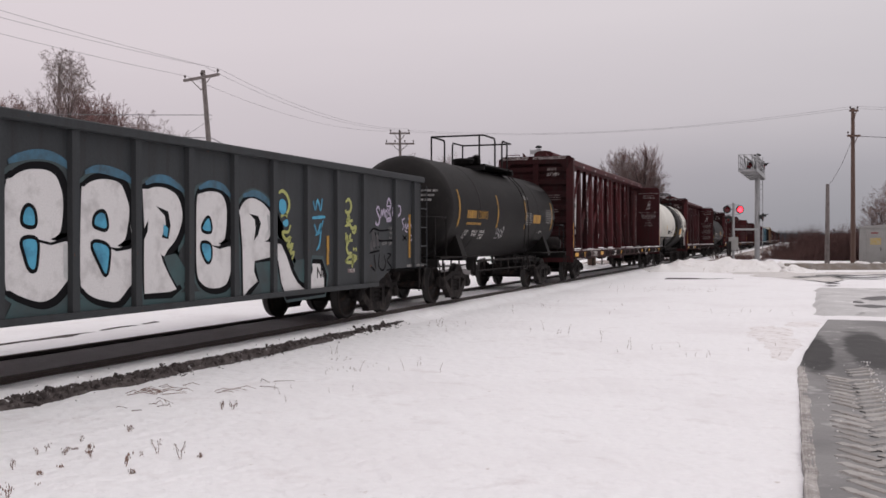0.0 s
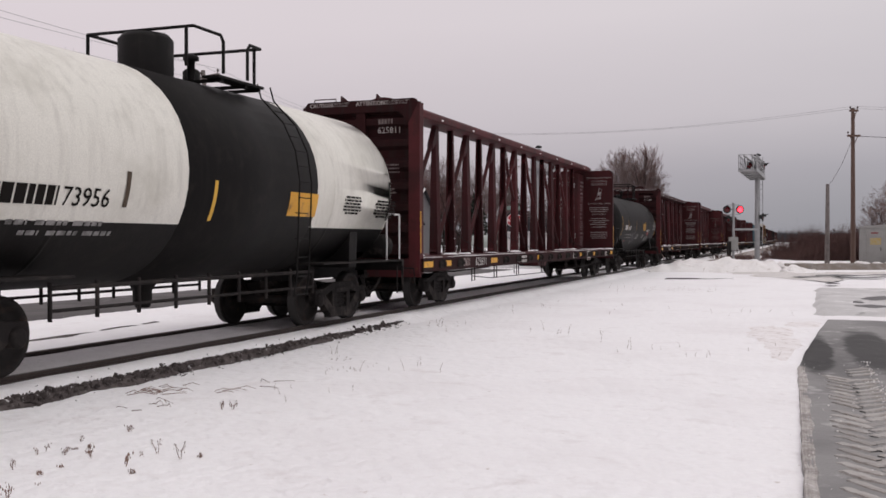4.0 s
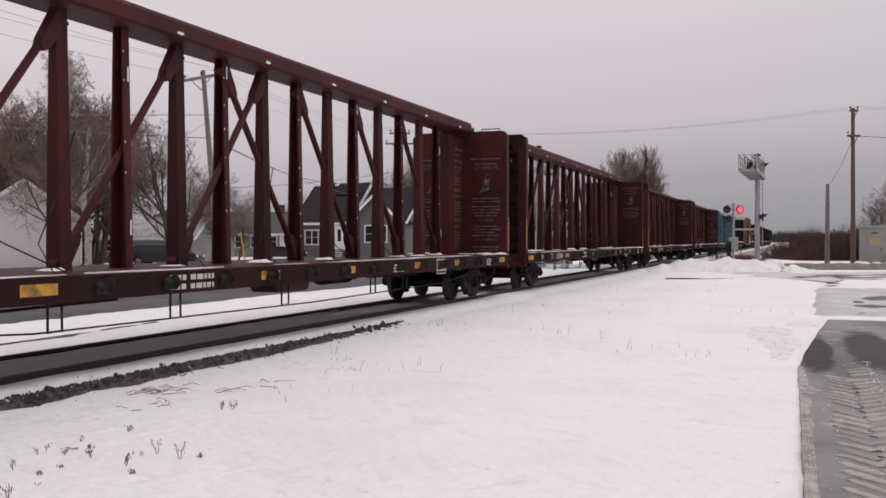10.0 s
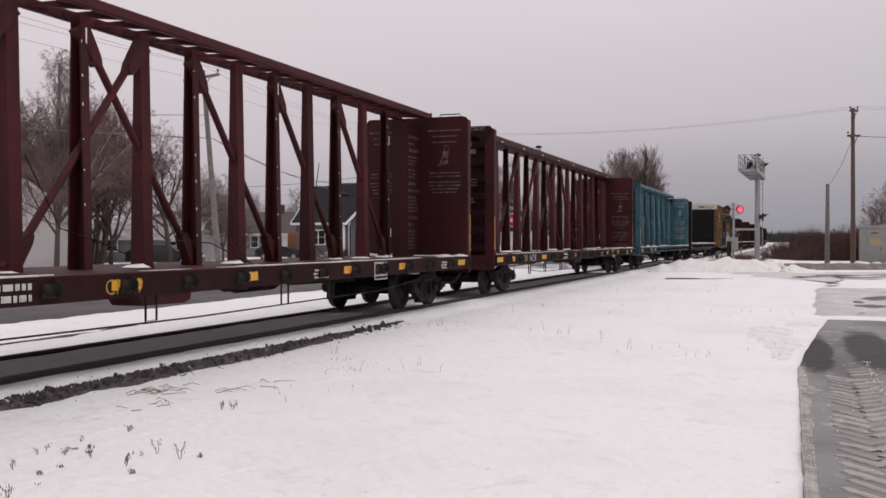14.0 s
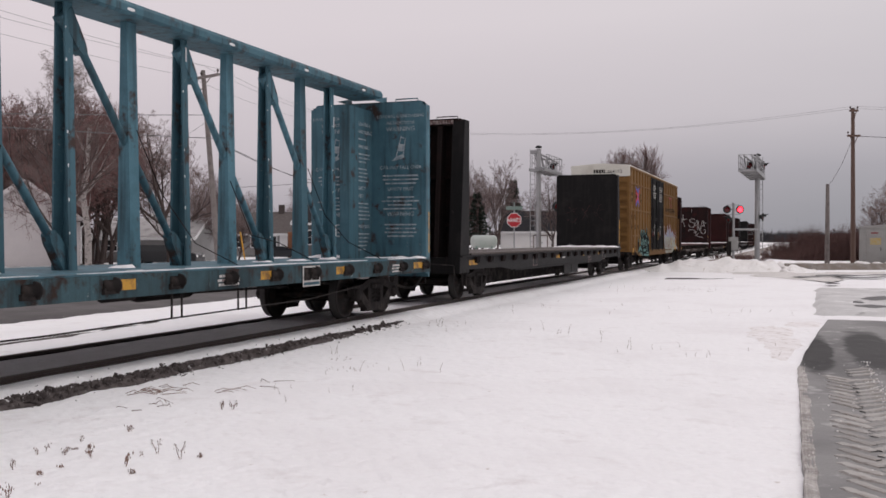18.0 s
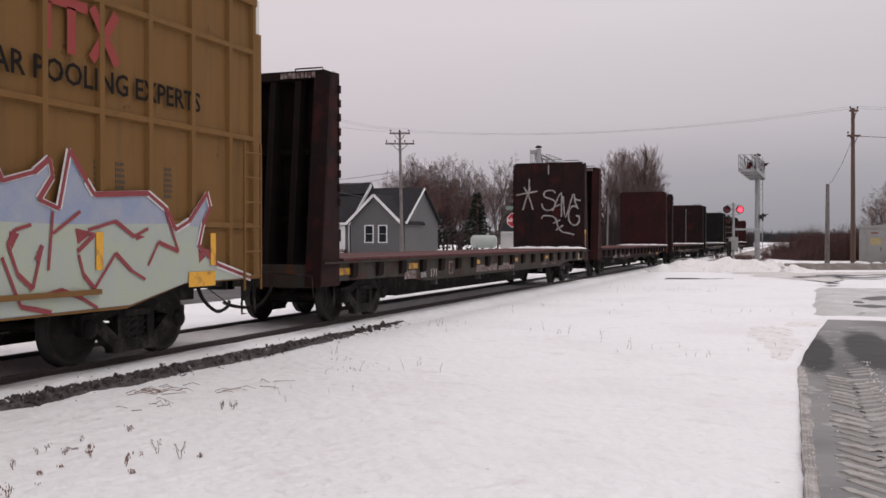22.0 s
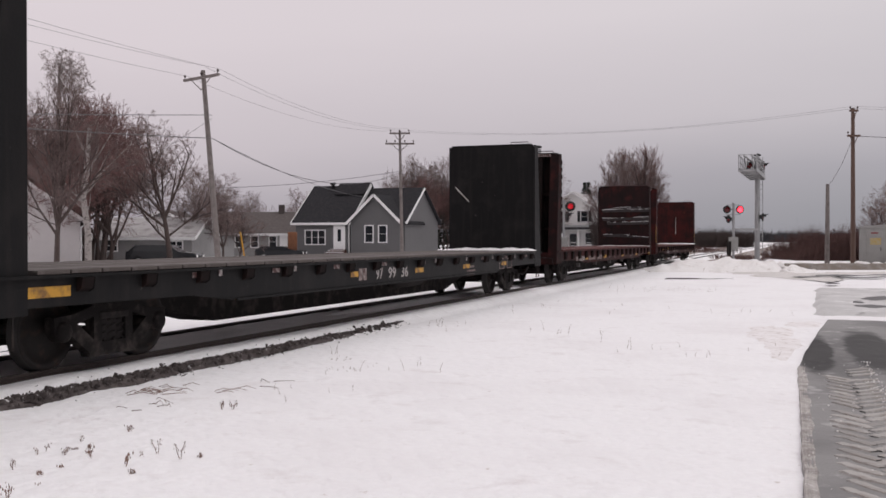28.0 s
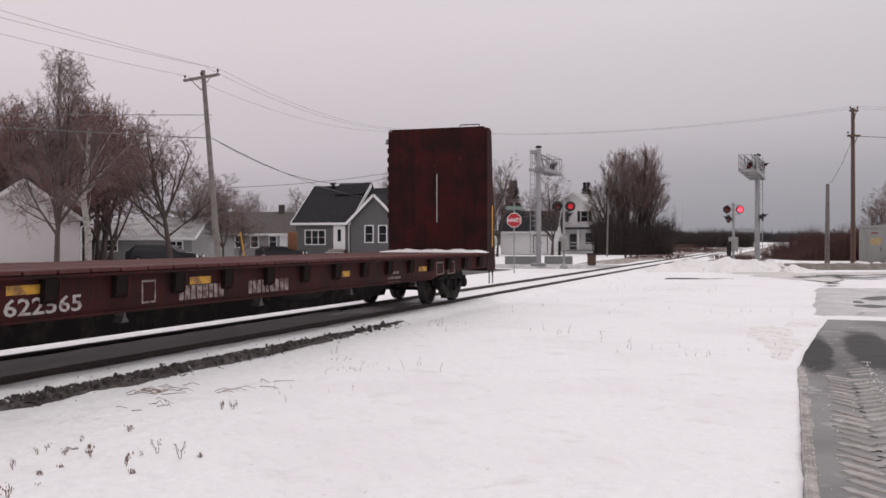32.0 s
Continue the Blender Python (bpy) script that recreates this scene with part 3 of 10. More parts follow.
    def chord_mesh():
        s = Shape()
        e = CB_END - 0.22
        if chord == "deep":
            s.prism([(0.33, 4.45), (0.37, 4.48), (0.37, 4.59), (-0.37, 4.59), (-0.37, 4.48), (-0.33, 4.45)], "y", -e, -e + 1.5)
            s.prism([(0.33, low), (0.37, low + 0.04), (0.37, 4.78), (0.33, 4.84), (-0.33, 4.84), (-0.37, 4.78), (-0.37, low + 0.04), (-0.33, low)], "y", -e + 1.5, e)
        elif chord == "solid":
            s.prism([(0.33, 4.45), (0.37, 4.48), (0.37, 4.585), (-0.37, 4.585), (-0.37, 4.48), (-0.33, 4.45)], "y", -e, -e + 1.0)
            arc = [(0.37 * math.cos(a), beam[1] - 0.14 + 0.14 * math.sin(a)) for a in [math.pi * i / 10 for i in range(11)]]
            s.prism([(0.34, low)] + [(0.37, low + 0.03)] + arc + [(-0.37, low + 0.03), (-0.34, low)], "y", -e + 1.0, e)
        else:
            for sx in (-1, 1):
                s.box(sx * 0.44, sx * 0.33, -e, e, 4.54, 4.69, bev=0.02)
            for k in range(36):
                y = -e + 0.3 + k * (2 * e - 0.6) / 35
                s.box(-0.33, 0.33, y - 0.09, y + 0.09, CB_TOP + 0.03, CB_TOP + 0.06)
                s.beam((-0.33, y - 0.25, CB_TOP), (0.33, y + 0.25, CB_TOP), 0.06, 0.05, up=(0, 0, 1))
        return s.mesh("top_chord", paint)
    tc = part("top_chord", kept((*key, "chord", chord, beam), chord_mesh), None, ob)
    if chord != "open":
        # white ellipses stand for light showing through the lifting slots along the beam
        for k in range(9):
            y = (k - 4) * 2.56 + 0.25
            part("slot_snow", kept("slot_snow", lambda: Shape().prism([(0.085 * math.cos(a), 0.024 * math.sin(a)) for a in [math.pi * i / 5 for i in range(10)]], "x", -0.004, 0.004).mesh("slot_snow", HOLELIGHT)), None, tc, loc=(0.3705, y, low + 0.075))

    def plate():
        out = [(-1.38, 0.98), (1.38, 0.98), (1.38, CB_TOP - 0.14), (1.28, CB_TOP - 0.03), (-1.28, CB_TOP - 0.03), (-1.38, CB_TOP - 0.14)]
        return Shape().prism(out, "y", 0, 0.03).mesh("bulkhead", paint)

    def flange():
        s = Shape()
        s.prism([(1.41, -0.002), (1.41, 0.22), (1.15, 0.22), (1.15, 0.19), (1.38, 0.19), (1.38, -0.002)], "z", 0.80, CB_TOP - 0.10)
        return s.mesh("end_post", paint)

    def header():
        s = Shape()
        s.prism([(-1.375, CB_TOP - 0.10), (-1.15, CB_TOP - 0.52), (-0.90, CB_TOP - 0.27), (0.90, CB_TOP - 0.27), (1.15, CB_TOP - 0.52), (1.375, CB_TOP - 0.10), (1.28, CB_TOP), (-1.28, CB_TOP)], "y", 0.192, 0.224)
        return s.mesh("header_plate", outer)

    def rib():
        s = Shape()
        s.prism([(0.0, -0.15), (0.13, -0.07), (0.13, 0.07), (0.0, 0.15)], "x", -1.17, 1.17)
        return s.mesh("rib", outer)
    for sy in (-1, 1):
        flip = (0, 0, 0 if sy > 0 else 180)
        yi = sy * (CB_END - 0.22)
        b = part("bulkhead", kept((*key, "plate"), plate), None, ob, "steel end wall, flat inside and ribbed outside", (0, yi, 0), flip)
        if chord == "deep" and sy < 0 and paint is MAROON:
            b.scale.z = 1.022
        for mx in (1, -1):
            f = part("end_post", kept((*key, "flange"), flange), None, b)
            f.scale = (mx, 1, 1)
        part("outer_sheet", kept((*key, "sheet"), lambda: Shape().box(-1.375, 1.375, 0.0305, 0.035, 1.0, CB_TOP - 0.06).mesh("outer_sheet", outer)), None, b)
        part("header_plate", kept((*key, "header"), header), None, b)
        part("top_plate", kept((*key, "topp"), lambda: Shape().box(-1.27, 1.27, 0.004, 0.19, CB_TOP - 0.03, CB_TOP - 0.003).mesh("top_plate", paint)), None, b)
        part("middle_post", kept((*key, "midp"), lambda: Shape().box(-0.11, 0.11, 0.032, 0.205, 0.98, CB_TOP - 0.28).mesh("middle_post", outer)), None, b)
        for k in range(7):
            part("rib", kept((*key, "rib"), rib), None, b, loc=(0, 0.036, 1.30 + 0.47 * k))
        part("end_web", kept((*key, "web"), lambda: Shape().prism([(-0.11, -1.19), (0.11, -1.19), (0.11, -0.001), (-0.11, -0.001)], "z", CB_DECK, CB_TOP - 0.2).mesh("end_web", paint)), None, b, "solid panel closing the beam at its end")
        g = Shape().tube([(sy * a, sy * (CB_END - 0.06), CB_TOP + b) for a, b in ((0.62, 0), (0.62, 0.07), (1.15, 0.07), (1.15, 0))], 0.014, 5)
        part("grab_iron", g, paint, ob)
        for a in (-0.48, 0.38):
            part("fin", Shape().prism([(sy * (CB_END - 0.04), CB_TOP - 0.02), (sy * (CB_END - 0.75), CB_TOP - 0.02), (sy * (CB_END - 0.04), CB_TOP + 0.13)], "x", a - 0.015, a + 0.015), paint, ob)
        st = Shape().box(1.412, 1.416, sy * CB_END - sy * 0.06 - 0.02, sy * CB_END - sy * 0.06 + 0.02, 1.25, 2.15)
        part("reflector", st, REFLECT, ob, "yellow reflective strip")

    def winch():
        s = Shape()
        s.lathe([(-0.10, 0.0), (-0.10, 0.07), (0.07, 0.07), (0.07, 0.10), (0.10, 0.10), (0.10, 0.0)], "y", seg=10)
        s.box(-0.06, 0.03, -0.13, 0.13, -0.10, -0.03)
        return s.mesh("winch", UNDER)
    for k in range(18):
        y = (k - 8.5) * 1.28 + 0.35
        if not -8.9 < y < -6.2:
            part("winch", kept("winch", winch), None, ob, loc=(1.478, y, 0.99))
    # slack tie-down cables slung from post to post and down to the deck
    rnd = random.Random(len(number) + int(u))
    for k in range(8):
        y = (2 * k - 7.5) * 1.28 + rnd.uniform(-0.2, 0.2)
        hi, run = rnd.uniform(2.3, 3.3), rnd.uniform(0.9, 1.5) * rnd.choice((-1, 1))
        c = Shape().tube([(0.17, y, hi), (0.30, y + run * 0.35, hi - 0.9), (0.55, y + run * 0.75, CB_DECK + 0.35), (1.1, y + run, CB_DECK + 0.02)], 0.009, 4)
        part("tie_down_cable", c, UNDER, ob)
    for y in (-11.3, -10.1, -6.4, -1.55, 1.2, 4.7, 7.25, 10.9):
        reflector(ob, y, 0.99, mat=WORNREFLECT if chord == "deep" else None)
    for y in (-8.0, -6.1, -3.9, -1.0, 2.4, 4.0):
        stirrup(ob, y)
    rod = Shape().tube([(1.38, -8.0, 0.62), (1.38, -6.4, 0.52), (1.38, 0, 0.48), (1.38, 6.2, 0.54), (1.38, 8.0, 0.66)], 0.012, 5)
    part("brake_rod", rod, UNDER, ob)
    part("brake_reservoir", kept("reservoir", lambda: Shape().lathe([(-0.75, 0.0), (-0.75, 0.15), (-0.65, 0.24), (0.65, 0.24), (0.75, 0.15), (0.75, 0)], "y", seg=14).mesh("brake_reservoir", UNDER)), None, ob, loc=(-0.75, 5.0, 0.78))
    part("valve_housing", kept((paint.name, "valve_housing"), lambda: Shape().prism([(-0.62, 0.88), (-0.45, 0.69), (0.42, 0.68), (0.56, 0.72), (0.60, 0.88)], "x", 0.80, 1.28).mesh("valve_housing", paint)), None, ob, "painted housing under the sill", (0, -3.3 if paint is BLUE else -0.55, 0))
    part("data_plate", Shape().box(1.462, 1.468, 5.74, 6.34, 0.76, 1.10).box(1.468, 1.471, 5.77, 6.02, 0.86, 1.07, slot=1).box(1.468, 1.471, 6.06, 6.31, 0.86, 1.07, slot=1).box(1.468, 1.471, 5.77, 6.31, 0.78, 0.83, slot=2), (STENCIL, UNDER, paint), ob, "white-framed data panel")
    # lettering: number on the sill and the front end, instructions inside the rear wall
    lettering(ob, number, 0.29, -8.2 if len(number) < 6 else -8.0, 0.89, spacing=1.1)
    bars(ob, ((0, 0, mark_w, 0.19),), (1.463, -8.45 - mark_w, 0.90), SIDE, seed=2)
    bars(ob, ((0, 0, 0.35, 0.07), (0, -0.12, 0.35, 0.07), (0.45, 0, 0.55, 0.07), (0.45, -0.12, 0.55, 0.07)), (1.463, -4.1, 1.0), SIDE)
    bars(ob, block(0.7, 3, 0.035, 0.06), (1.463, 3.2, 1.0), SIDE)
    bars(ob, block(0.6, 3, 0.035, 0.06), (1.463, 9.4, 1.0), SIDE)
    yo = -CB_END - 0.003
    clean = paint is MAROON and rear_words is not FADED
    endink = ENDSTENCIL if clean else DIMSTENCIL
    lettering(ob, number, 0.19, yo, 3.86, x=0.42, face=FRONT, mat=endink)
    bars(ob, ((0, 0, 0.34, 0.11),), (0.44, yo, 4.06), FRONT, mat=DIMSTENCIL, seed=4)
    if clean:
        lettering(ob, "CAUTION", 0.125, yo, CB_TOP - 0.115, x=-1.24, face=FRONT, mat=ENDSTENCIL, bold=0.004)
        lettering(ob, "ATTENTION", 0.125, yo, CB_TOP - 0.115, x=-0.10, face=FRONT, mat=ENDSTENCIL, bold=0.004)
        bars(ob, ((0, 0, 0.44, 0.035), (0, 0.055, 0.5, 0.035)), (-0.72, yo, CB_TOP - 0.115), FRONT, mat=ENDSTENCIL, seed=5)
        bars(ob, ((0, 0, 0.56, 0.035), (0, 0.055, 0.6, 0.035)), (0.56, yo, CB_TOP - 0.115), FRONT, mat=ENDSTENCIL, seed=6)
    bars(ob, block(0.6, 3, 0.035, 0.08), (0.4, yo + 0.035, 3.15), FRONT, mat=DIMSTENCIL, seed=7)
    bars(ob, block(0.5, 2, 0.035, 0.08), (0.4, yo + 0.035, 2.62), FRONT, mat=DIMSTENCIL, seed=8)
    yi = CB_END - 0.225
    ink = DIMSTENCIL if rear_words is FADED else (WORNPALE if paint is BLUE else FADEDPRINT if rear_words is FRENCH else ENDSTENCIL)
    for cx in (-0.80, 0.80):
        z = CB_TOP - (0.80 if rear_words is FRENCH else 0.36)
        for i, (txt, size) in enumerate(rear_words):
            if txt:
                lettering(ob, txt, size * 0.84, yi, z, x=cx, face=FRONT, align="CENTER", mat=ink)
                z -= size * 1.30
            else:
                n = int(size)
                bars(ob, block(0.92, n, 0.032, 0.085, seed=i + 2), (cx - 0.46, yi, z), FRONT, mat=ink, seed=i)
                z -= 0.085 * n + 0.06
            if i == 2:
                part("pictogram", kept(("pictogram", ink.name), lambda: Shape().beam((-0.10, 0, 0.0), (0.02, 0, 0.44), 0.022, 0.002, up=(0, 1, 0)).beam((0.06, 0, 0.0), (0.12, 0, 0.40), 0.022, 0.002, up=(0, 1, 0)).beam((0.0, 0.001, 0.42), (0.13, 0.001, 0.39), 0.022, 0.002, up=(0, 1, 0)).beam((-0.05, 0.001, 0.20), (0.10, 0.001, 0.18), 0.16, 0.002, up=(0, 1, 0)).prism([(-0.20, -0.10), (0.02, -0.06), (0.10, -0.02), (0.06, 0.05), (-0.12, -0.01)], "y", -0.001, 0.001).mesh("pictogram", ink)), None, ob, loc=(cx, yi, z - 0.34))
                z -= 0.62
    # the same instructions in a column on the end of the beam
    z, yw = 4.02, CB_END - 0.22 - 0.72
    for i, (txt, n) in enumerate(WEBFRENCH if rear_words in (FRENCH, FADED) else WEBENGLISH):
        if txt:
            lettering(ob, txt, 0.115, yw, z, x=0.115, mat=ink)
            z -= 0.17
        if n:
            bars(ob, block(0.6, n, 0.032, 0.085, centred=False, seed=i), (0.115, yw, z + 0.03), SIDE, mat=ink, seed=i)
            z -= 0.085 * n + 0.07
    for y in (-9.55, 9.55):
        truck(ob, y)
        part("body_bolster", kept(("cb", "bolster"), lambda: Shape().prism([(-1.40, 0.86), (-0.5, 0.76), (0.5, 0.76), (1.40, 0.86), (1.40, 1.05), (-1.40, 1.05)], "y", -0.22, 0.22).mesh("body_bolster", UNDER)), None, ob, loc=(0, y, 0))
    for sy in (-1, 1):
        part("brake_rod", kept(("cb", "rod", sy), lambda: Shape().tube([(-0.6, sy * 8.2, 0.72), (0.5, sy * 6.9, 0.70), (0.55, sy * 4.0, 0.74)], 0.022, 5).mesh("brake_rod", UNDER)), None, ob)
        part("brake_rod", kept(("cb", "lever", sy), lambda: Shape().tube([(0.75, sy * 10.9, 0.80), (0.8, sy * 9.0, 0.62), (0.5, sy * 7.2, 0.80)], 0.025, 5).mesh("brake_rod", UNDER)), None, ob)
    part("brake_valve", kept(("cb", "valve"), lambda: Shape().box(0.35, 0.80, 2.7, 3.0, 0.74, 0.92, bev=0.03).mesh("brake_valve", UNDER)), None, ob)
    part("brake_cylinder", kept(("cb", "cylinder"), lambda: Shape().lathe([(1.9, 0.0), (1.9, 0.11), (2.5, 0.11), (2.5, 0.0)], "y", (0.6, 0, 0.82), 12).mesh("brake_cylinder", UNDER)), None, ob)
    couplers(ob, CB_END - 0.1, 1.08)
    return ob


LOADING = (("LOADING & UNLOADING", 0.115), ("INSTRUCTIONS", 0.115), ("WARNING", 0.17), ("CAR MAY FALL OVER", 0.125), ("", 3), ("SAFETY FIRST", 0.125), ("", 4), ("WARNING", 0.16), ("", 4))
TIPPING = (("LOADING AND UNLOADING", 0.11), ("INSTRUCTION", 0.11), ("WARNING", 0.17), ("AVOID TIPPING ACCIDENT", 0.11), ("", 3), ("73'-0", 0.12), ("BETWEEN", 0.11), ("BULKHEADS", 0.11))
FRENCH = (("", 1), ("", 1), ("ATTENTION", 0.16), ("", 2), ("", 4), ("SECURITE", 0.12), ("", 4), ("ATTENTION", 0.14), ("", 4))
WEBFRENCH = (("CHARGEMENT", 0), ("", 1), ("CHARGEMENT", 3), ("", 3), ("SECURITE", 0), ("AVANT TOUT", 5), ("ATTENTION", 0), ("NE PAS", 6))
WEBENGLISH = (("LOADING &", 0), ("UNLOADING", 1), ("WARNING", 3), ("", 4), ("SAFETY", 0), ("FIRST", 5), ("WARNING", 5))
FADED = (("", 1), ("", 1), ("", 1), ("", 2), ("", 4))
cb_label = "maroon centre-beam lumber flat car, empty, snow on its deck"
centre_beam(46.39, MAROON, "37389", TIPPING, label="clean maroon centre-beam lumber car with solid top beam", mark_w=0.4, beam=(4.60, 4.92), slide=0.23)
centre_beam(85.14, MAROON, "625811", LOADING, label=cb_label, beam=(4.56, 4.84))
centre_beam(124.19, MAROON, "21284", LOADING, label=cb_label, beam=(4.495, 4.80))
centre_beam(149.54, MAROON, "624106", FRENCH, chord="deep", label=cb_label)
centre_beam(174.79, MAROON, "626444", FADED, chord="deep", label="maroon centre-beam lumber car with faded stencils, empty")
scrawled = centre_beam(200.09, MAROON, "623120", FADED, chord="open", label="maroon centre-beam lumber car with an open lattice top beam")
lettering(scrawled, "CMK9", 0.27, -1.95, 0.88, mat=WORNREFLECT, x=1.464, name="graffiti_tag", label="yellow sprayed tag", bold=-0.004)
centre_beam(225.49, MAROON, "16730", FRENCH, label=cb_label)
centre_beam(251.19, BLUE, "7322", LOADING, chord="deep", label="faded blue centre-beam lumber car streaked with rust, empty")

# ------------------------------------------------ bulkhead flat cars
FLATPRINT = surface("scuffed_white_stencil", (0.38, 0.35, 0.34), 0.8, spots=((8, 0.58, 0.05, (0.12, 0.07, 0.07)),), relief=(0, 0))
# bearer feet: thin snow, and light on them put into a paler colour
LITDUST = surface("snow_dusted_steel", (0.10, 0.09, 0.088), 0.8, spots=((6, 0.6, 0.1, (0.24, 0.22, 0.22)),))
PLACARDPINK = surface("pink_placard", (0.50, 0.20, 0.28), 0.6, relief=(0, 0))
BF_END, BF_DECK, BF_TOP = 11.28, 1.20, 4.52
# outer-wall grime; on stake pockets the same dark stands for shaded openings
GRIMESHADE = surface("grimed_end_wall", (0.013, 0.0095, 0.0092), 0.85, spots=((1.3, 0.58, 0.12, (0.024, 0.013, 0.012)),), streak=((0.006, 0.005, 0.005), 0.7), spec=0.08)
MAROONWALL = surface("dull_maroon_wall", (0.043, 0.0135, 0.0135), 0.75, spots=((0.8, 0.55, 0.22, (0.021, 0.0095, 0.0095)), (5, 0.66, 0.05, (0.06, 0.025, 0.023))), streak=((0.014, 0.009, 0.009), 0.7), spec=0.1)


def bulkhead_flat(u, paint, deck_mat, label, number=(), marks=(), print_z=(0.75, 0.18), amber=(), plates=((6.76, 0.47), (7.52, 0.47)), wall=None, strips=False, legs=None, shift=0.0, snow=1.0):
    """number: groups of digits (text, from, to); marks: worn words as bars (from, to); print_z: foot and height of
    both;
    amber: reflective strips (middle, height, width); plates: white-framed panels (from, width); legs: first lit,
    snow-dusted bearer foot."""
    ob = car("bulkhead_flatcar", label, "freight car", u)
    wall = wall or paint
    key = ("bf", paint.name)

    def sill():
        s = Shape()
        e = BF_END - 0.05
        s.prism([(-e, 0.80), (-7.6, 0.78), (-6.5, 0.66), (6.5, 0.66), (7.6, 0.78), (e, 0.80), (e, BF_DECK - 0.052), (-e, BF_DECK - 0.052)], "x", 1.40, 1.37)
        s.box(1.47, 1.401, -e, e, BF_DECK - 0.09, BF_DECK - 0.055)
        s.box(1.44, 1.401, -6.5, 6.5, 0.65, 0.68)
        return s.mesh("side_sill", paint)
    for turn in (0, 180):
        part("side_sill", kept((*key, "sill"), sill), None, ob, rot=(0, 0, turn))
    for sy in (-1, 1):
        part("end_sill", kept((*key, "end_sill"), lambda: Shape().box(-1.36, 1.36, -0.03, 0.03, 0.70, BF_DECK - 0.1).mesh("end_sill", paint)), None, ob, loc=(0, sy * (BF_END - 0.10), 0))

    def belly():
        s = Shape()
        s.prism([(-BF_END + 0.2, 0.75), (-7.2, 0.62), (-5.4, 0.24), (5.4, 0.24), (7.2, 0.62), (BF_END - 0.2, 0.75), (BF_END - 0.2, 1.05), (-BF_END + 0.2, 1.05)], "x", -0.34, 0.34)
        return s.mesh("center_sill", UNDER)
    part("center_sill", kept(("bf", "belly"), belly), None, ob)
    for k in range(-8, 9):
        part("crossbearer", kept(("bf", "bearer"), lambda: Shape().prism([(0.345, 0.66), (1.36, 0.84), (1.36, 1.10), (0.345, 1.10)], "y", -0.05, 0.05).mesh("crossbearer", UNDER)), None, ob, loc=(0, k * 1.2, 0))

    def pocket():
        s = Shape()
        low = 0.11 if paint is BLACKCAR else 0.0
        # solid block: its dark face paints in the shade of the pocket's opening
        s.prism([(0.0, low - 0.12), (0.07, low - 0.08), (0.09, 0.155), (0.0, 0.155)], "y", -0.10, 0.10, slot=1)
        s.prism([(0.0, low - 0.13), (0.08, low - 0.085), (0.10, 0.158), (0.0, 0.158)], "y", 0.10, 0.12)
        return s.mesh("stake_pocket", paint, GRIMESHADE)
    n = 18
    for k in range(n):
        part("stake_pocket", kept((*key, "pocket"), pocket), None, ob, loc=(1.401, -10.02 + shift + 19.8 * k / (n - 1), BF_DECK - 0.25))

    def plank():
        return Shape().box(-1.45, 1.45, -0.245, 0.245, -0.05, 0.0, bev=0.006).mesh("plank", deck_mat)
    m = 40
    for k in range(m):
        part("plank", kept(("plank", deck_mat.name), plank), None, ob, loc=(0, -10.2 + k * 0.523, BF_DECK + 0.002 * ((k * 7) % 3)))

    yt, yb = 0.355, 0.735           # the end wall's depth at its top and foot

    def plate():
        out = [(-1.37, 1.05), (1.37, 1.05), (1.37, BF_TOP - 0.10), (1.30, BF_TOP), (-1.30, BF_TOP), (-1.37, BF_TOP - 0.10)]
        return Shape().prism(out, "y", 0, 0.04).mesh("bulkhead", wall)

    def side_plate():
        return Shape().prism([(0.002, 0.72), (yb - 0.045, 0.72), (yt - 0.045, BF_TOP - 0.12), (yt - 0.09, BF_TOP - 0.04), (0.002, BF_TOP - 0.04)], "x", 1.41, 1.375).mesh("side_plate", wall)

    def end_flange():
        v = [(x, y + d, z) for d in (0.0, -0.04) for x, y, z in ((1.41, yb, 0.72), (1.10, yb, 0.72), (1.10, yt, BF_TOP - 0.08), (1.41, yt, BF_TOP - 0.08))]
        return Shape().add(v, [(0, 1, 2, 3), (4, 7, 6, 5), (0, 4, 5, 1), (1, 5, 6, 2), (2, 6, 7, 3), (3, 7, 4, 0)]).mesh("end_flange", wall)

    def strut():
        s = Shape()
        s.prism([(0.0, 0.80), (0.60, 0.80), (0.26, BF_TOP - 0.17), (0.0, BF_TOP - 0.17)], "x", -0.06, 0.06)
        return s.mesh("strut", GRIMESHADE)
    for sy in (-1, 1):
        b = part("bulkhead", kept((wall.name, "bplate"), plate), None, ob, "end wall, flat inside and ribbed outside", (0, sy * (BF_END - 0.735), 0), (0, 0, 0 if sy > 0 else 180))
        for mx in (1, -1):
            for nm, fn in (("side_plate", side_plate), ("end_flange", end_flange)):
                f = part(nm, kept((wall.name, "bf", nm), fn), None, b)
                f.scale = (mx, 1, 1)
        part("outer_sheet", kept((wall.name, "sheet"), lambda: Shape().box(-1.37, 1.37, 0.0405, 0.044, 1.06, BF_TOP - 0.10).mesh("outer_sheet", GRIMESHADE)), None, b)
        part("cap", kept((wall.name, "bcap"), lambda: Shape().box(-1.28, 1.28, 0.045, yt - 0.02, BF_TOP - 0.16, BF_TOP - 0.005).mesh("cap", GRIMESHADE)), None, b)
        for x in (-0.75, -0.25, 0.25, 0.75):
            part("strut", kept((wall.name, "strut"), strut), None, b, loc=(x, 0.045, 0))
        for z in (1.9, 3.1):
            part("cross_rib", kept((wall.name, "xrib"), lambda: Shape().box(-1.36, 1.36, -0.06, 0.06, -0.05, 0.05, bev=0.01).mesh("cross_rib", GRIMESHADE)), None, b, loc=(0, 0.105, z))
